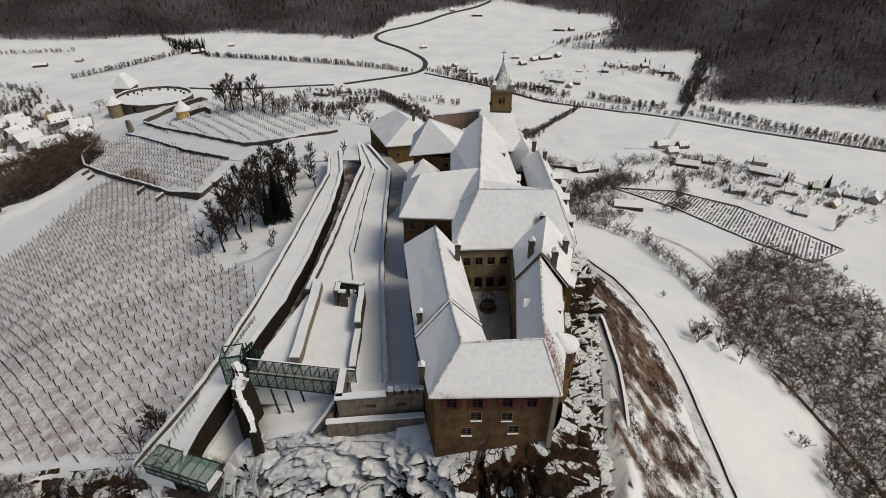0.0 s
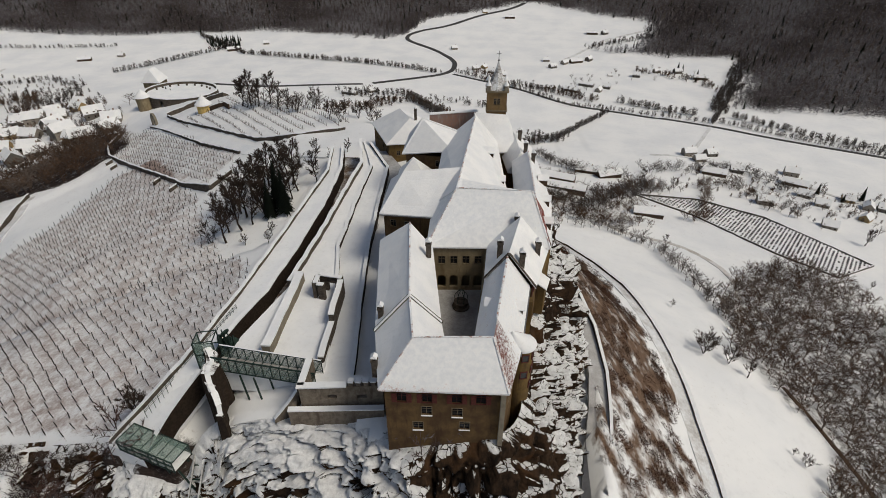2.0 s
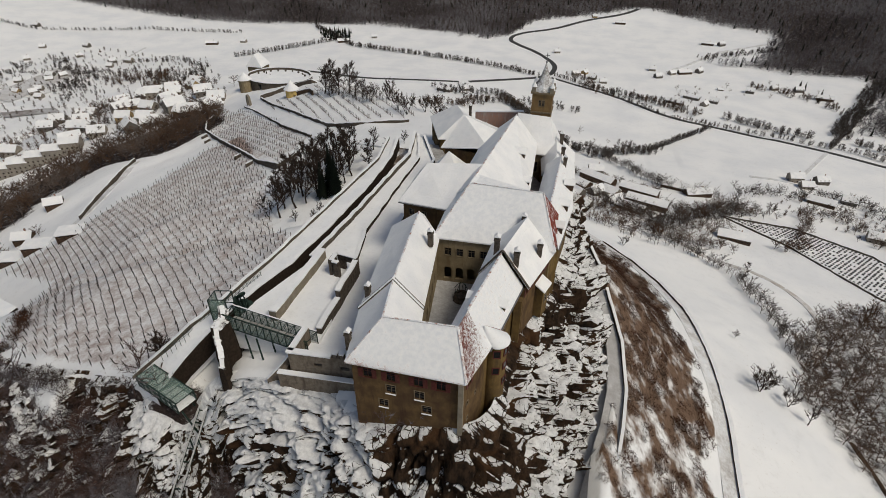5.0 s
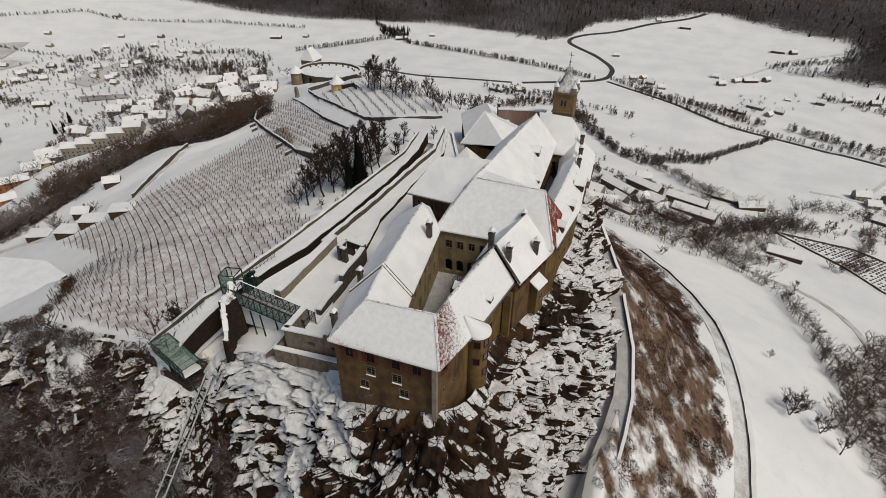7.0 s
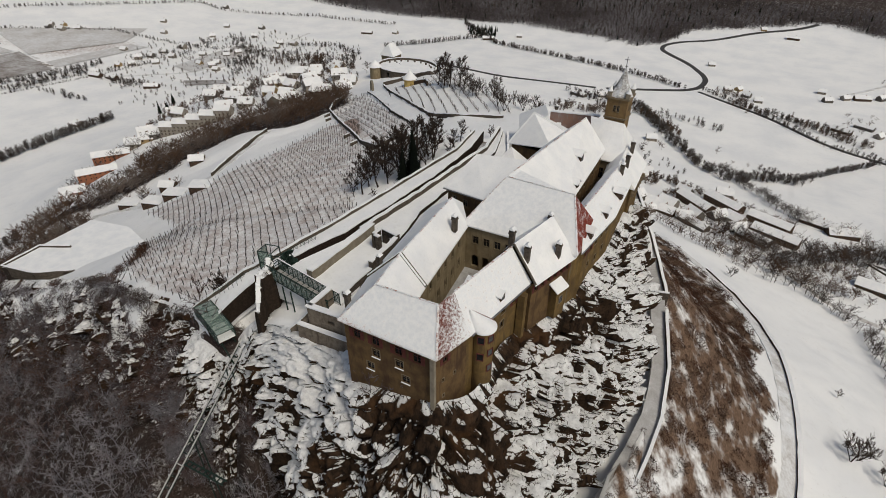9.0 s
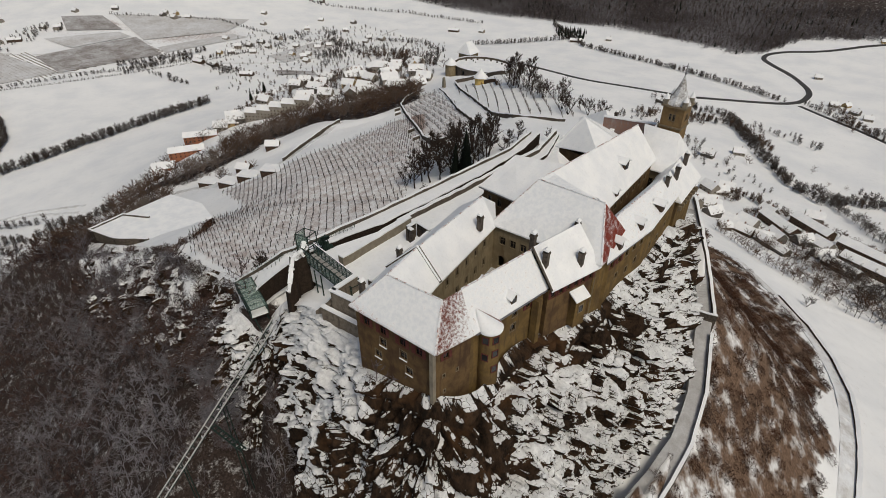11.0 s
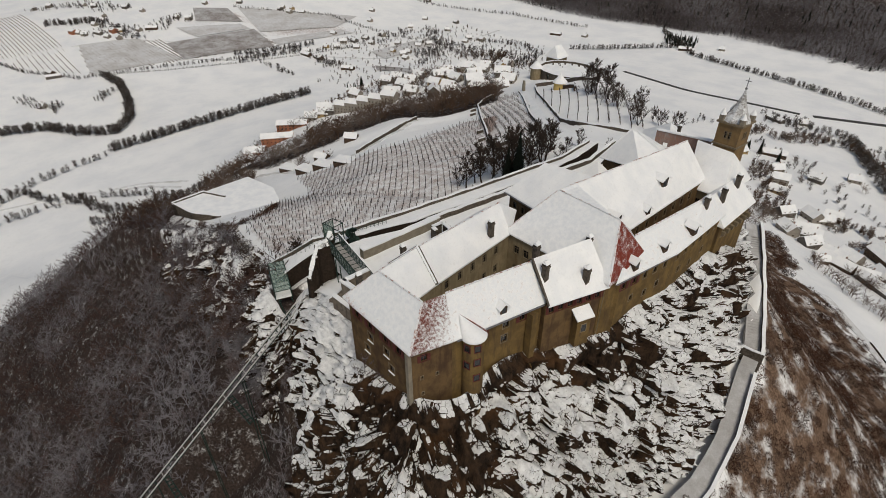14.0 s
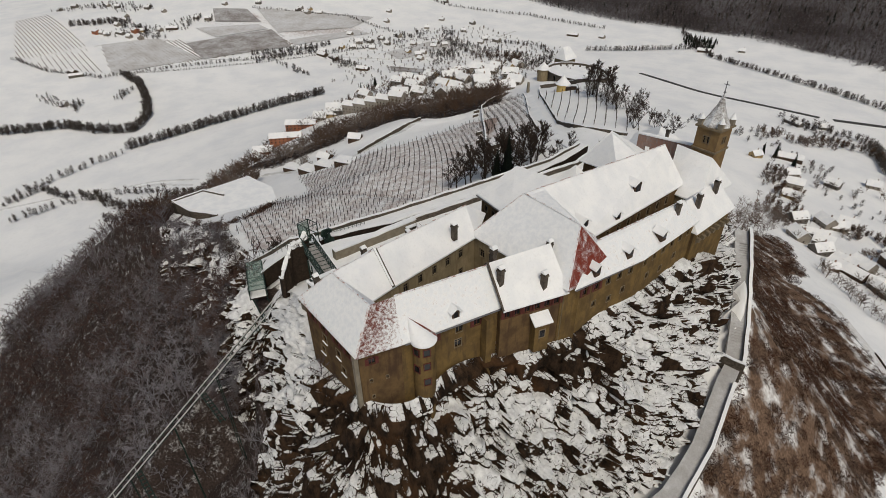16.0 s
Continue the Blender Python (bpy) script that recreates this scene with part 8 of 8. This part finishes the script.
plant(TREES[2], -51.5, 63.0, 1.0, 20)
plant(TREES[0], -63, 147)
for x, y, k, s in ((-61, 154, 0, 1.0), (-56, 154, 1, 1.0), (-67, 141, 1, 0.9), (-60, 162, 0, 0.95), (-66, 150, 1, 1.0), (-53, 160, 0, 0.9), (-70, 146, 3, 1.0), (-57, 147, 3, 1.0), (-64, 158, 0, 0.9), (-72, 138, 3, 0.9), (-52, 152, 1, 1.0),
                   (-62, 140, 0, 1.0), (-66, 136, 0, 0.9), (-58, 150, 0, 1.05), (-55, 144, 0, 0.9), (-69, 153, 0, 0.9), (-50, 158, 0, 1.0), (-47, 154, 0, 0.85), (-63, 166, 1, 1.0), (-70, 160, 1, 1.0), (-41, 156, 1, 0.7), (-44, 163, 1, 0.7), (-38, 165, 4, 1.2), (-45, 170, 1, 0.7), (-34, 172, 4, 1.1), (-55, 168, 0, 0.8), (-50, 134, 4, 1.0), (-48, 126, 4, 0.9), (-58, 132, 4, 0.9), (-75, 152, 1, 0.8), (-48, 150, 1, 0.9), (-59, 142, 1, 0.9)):
    plant(TREES[k], x, y, s)
for x, y, k, s in ((-105, 254, 0, 0.95), (-99, 251, 0, 1.05), (-94, 247, 0, 0.9), (-88, 246, 0, 1.0), (-82, 241, 1, 1.0), (-76, 236, 1, 0.8), (-70, 231, 3, 1.0), (-64, 238, 3, 1.1)):
    plant(TREES[k], x, y, s)
plant(FIRS[0], -48, 143)
plant(FIRS[0], -51, 146, 1.15)
plant(FIRS[0], -53, 143, 0.9)
for x, y, k, s in ((-127, 306, 0, 1.0), (-120, 310, 0, 1.1), (-112, 312, 0, 1.0), (-105, 308, 0, 1.1), (-98, 304, 1, 1.1), (-90, 306, 1, 1.0), (-80, 298, 1, 0.8), (-72, 290, 4, 1.2), (-60, 284, 1, 0.7), (-134, 316, 1, 0.9), (-118, 320, 1, 1.0), (-100, 318, 0, 0.9),
                   (-50, 212, 3, 0.9), (-44, 206, 3, 1.0), (-38, 212, 3, 0.9), (-46, 220, 4, 1.2), (-55, 226, 4, 1.0), (-30, 205, 3, 0.8), (-36, 222, 3, 0.8)):
    plant(TREES[k], x, y, s)
for x, y, k, s in ((108, 208, 4, 1.0), (110, 172, 3, 1.5), (113, 176, 3, 1.2), (122, 172, 3, 1.2), (128, 166, 1, 0.8), (131, 130, 4, 0.8), (134, 126, 3, 0.7), (140, 118, 3, 0.9), (150, 112, 1, 0.8), (112, 321, 4, 1.3), (136, 303, 4, 1.2), (125, 311, 4, 1.0),
                   (142, 317, 1, 0.7), (314, 370, 0, 1.0), (273, 298, 4, 1.3), (201, 386, 4, 1.0), (262, 420, 1, 0.8), (276, 412, 1, 0.8), (250, 428, 4, 1.2), (292, 404, 4, 1.0), (165, 456, 1, 1.0), (190, 448, 3, 1.2), (62, 292, 3, 0.8),
                   (155, 105, 0, 1.0), (162, 98, 0, 1.1), (170, 108, 0, 1.0), (160, 88, 1, 1.2), (176, 96, 0, 1.1), (150, 95, 3, 1.2)):
    plant(TREES[k], x, y, s)
rnd = random.Random(77)
for cx, cy, rx, ry, n, ks in ((-285, 320, 70, 60, 40, (1, 4, 4)), (-430, 370, 80, 60, 36, (1, 4)), (-540, 440, 80, 60, 36, (1, 4)), (330, 450, 90, 50, 50, (1, 4, 3)), (40, 410, 60, 30, 34, (1, 4, 3)), (110, 400, 60, 26, 40, (1, 3)), (250, 470, 70, 40, 26, (1, 4, 3)), (-70, 560, 70, 40, 16, (1, 4)), (-800, 640, 90, 110, 30, (1, 4)),
                            (-230, 150, 30, 14, 10, (4, 3)), (60, 570, 50, 30, 12, (3, 4)), (-60, 430, 40, 40, 10, (4,)), (-640, 560, 80, 80, 14, (1, 4)), (170, 860, 60, 70, 16, (1, 4)), (300, 910, 70, 30, 12, (1, 4))):
    spots = np.array([(cx + rnd.gauss(0, rx * 0.5), cy + rnd.gauss(0, ry * 0.5), rnd.uniform(0.4, 1.0)) for i in range(n)])
    scatter("garden_trees", FULL, spots[:, 0], spots[:, 1], ground_at(spots[:, 0], spots[:, 1]), spots[:, 2], M_COPSE, "bare garden trees scattered between village houses", "garden trees")
for x, y, s in ((-600, 408, 1.0), (-606, 414, 0.9), (-612, 405, 1.1), (-634, 441, 1.0), (-640, 446, 0.9), (-560, 470, 1.0), (-540, 480, 0.9), (-520, 500, 1.1), (-500, 520, 1.0), (-480, 500, 0.9), (340, 935, 1.0), (346, 930, 0.9), (362, 905, 0.8), (366, 462, 1.0), (330, 470, 0.8),
                (-130, 575, 0.9), (-120, 580, 1.0), (-100, 575, 0.9)):
    plant(FIRS[0], x, y, s)
plant(FIRS[1], 345, 455)
for x, y, s in ((352, 880, 1.0), (-590, 500, 1.1), (-570, 520, 1.0), (-200, 352, 1.0), (-196, 350, 0.9)):
    plant(FIRS[1], x, y, s)
X, Y, rng = spread([(-118, 58), (-150, 52), (-120, 66), (-100, 60), (-70, 55), (-60, 57), (-90, 62)], 2.2, 41, 1)
scatter("cliff_brush", BUSH, X, Y, ground_at(X, Y), rng.uniform(0.8, 1.5, len(X)), M_TWIG, "bare brush along the cliff edge", "brush")
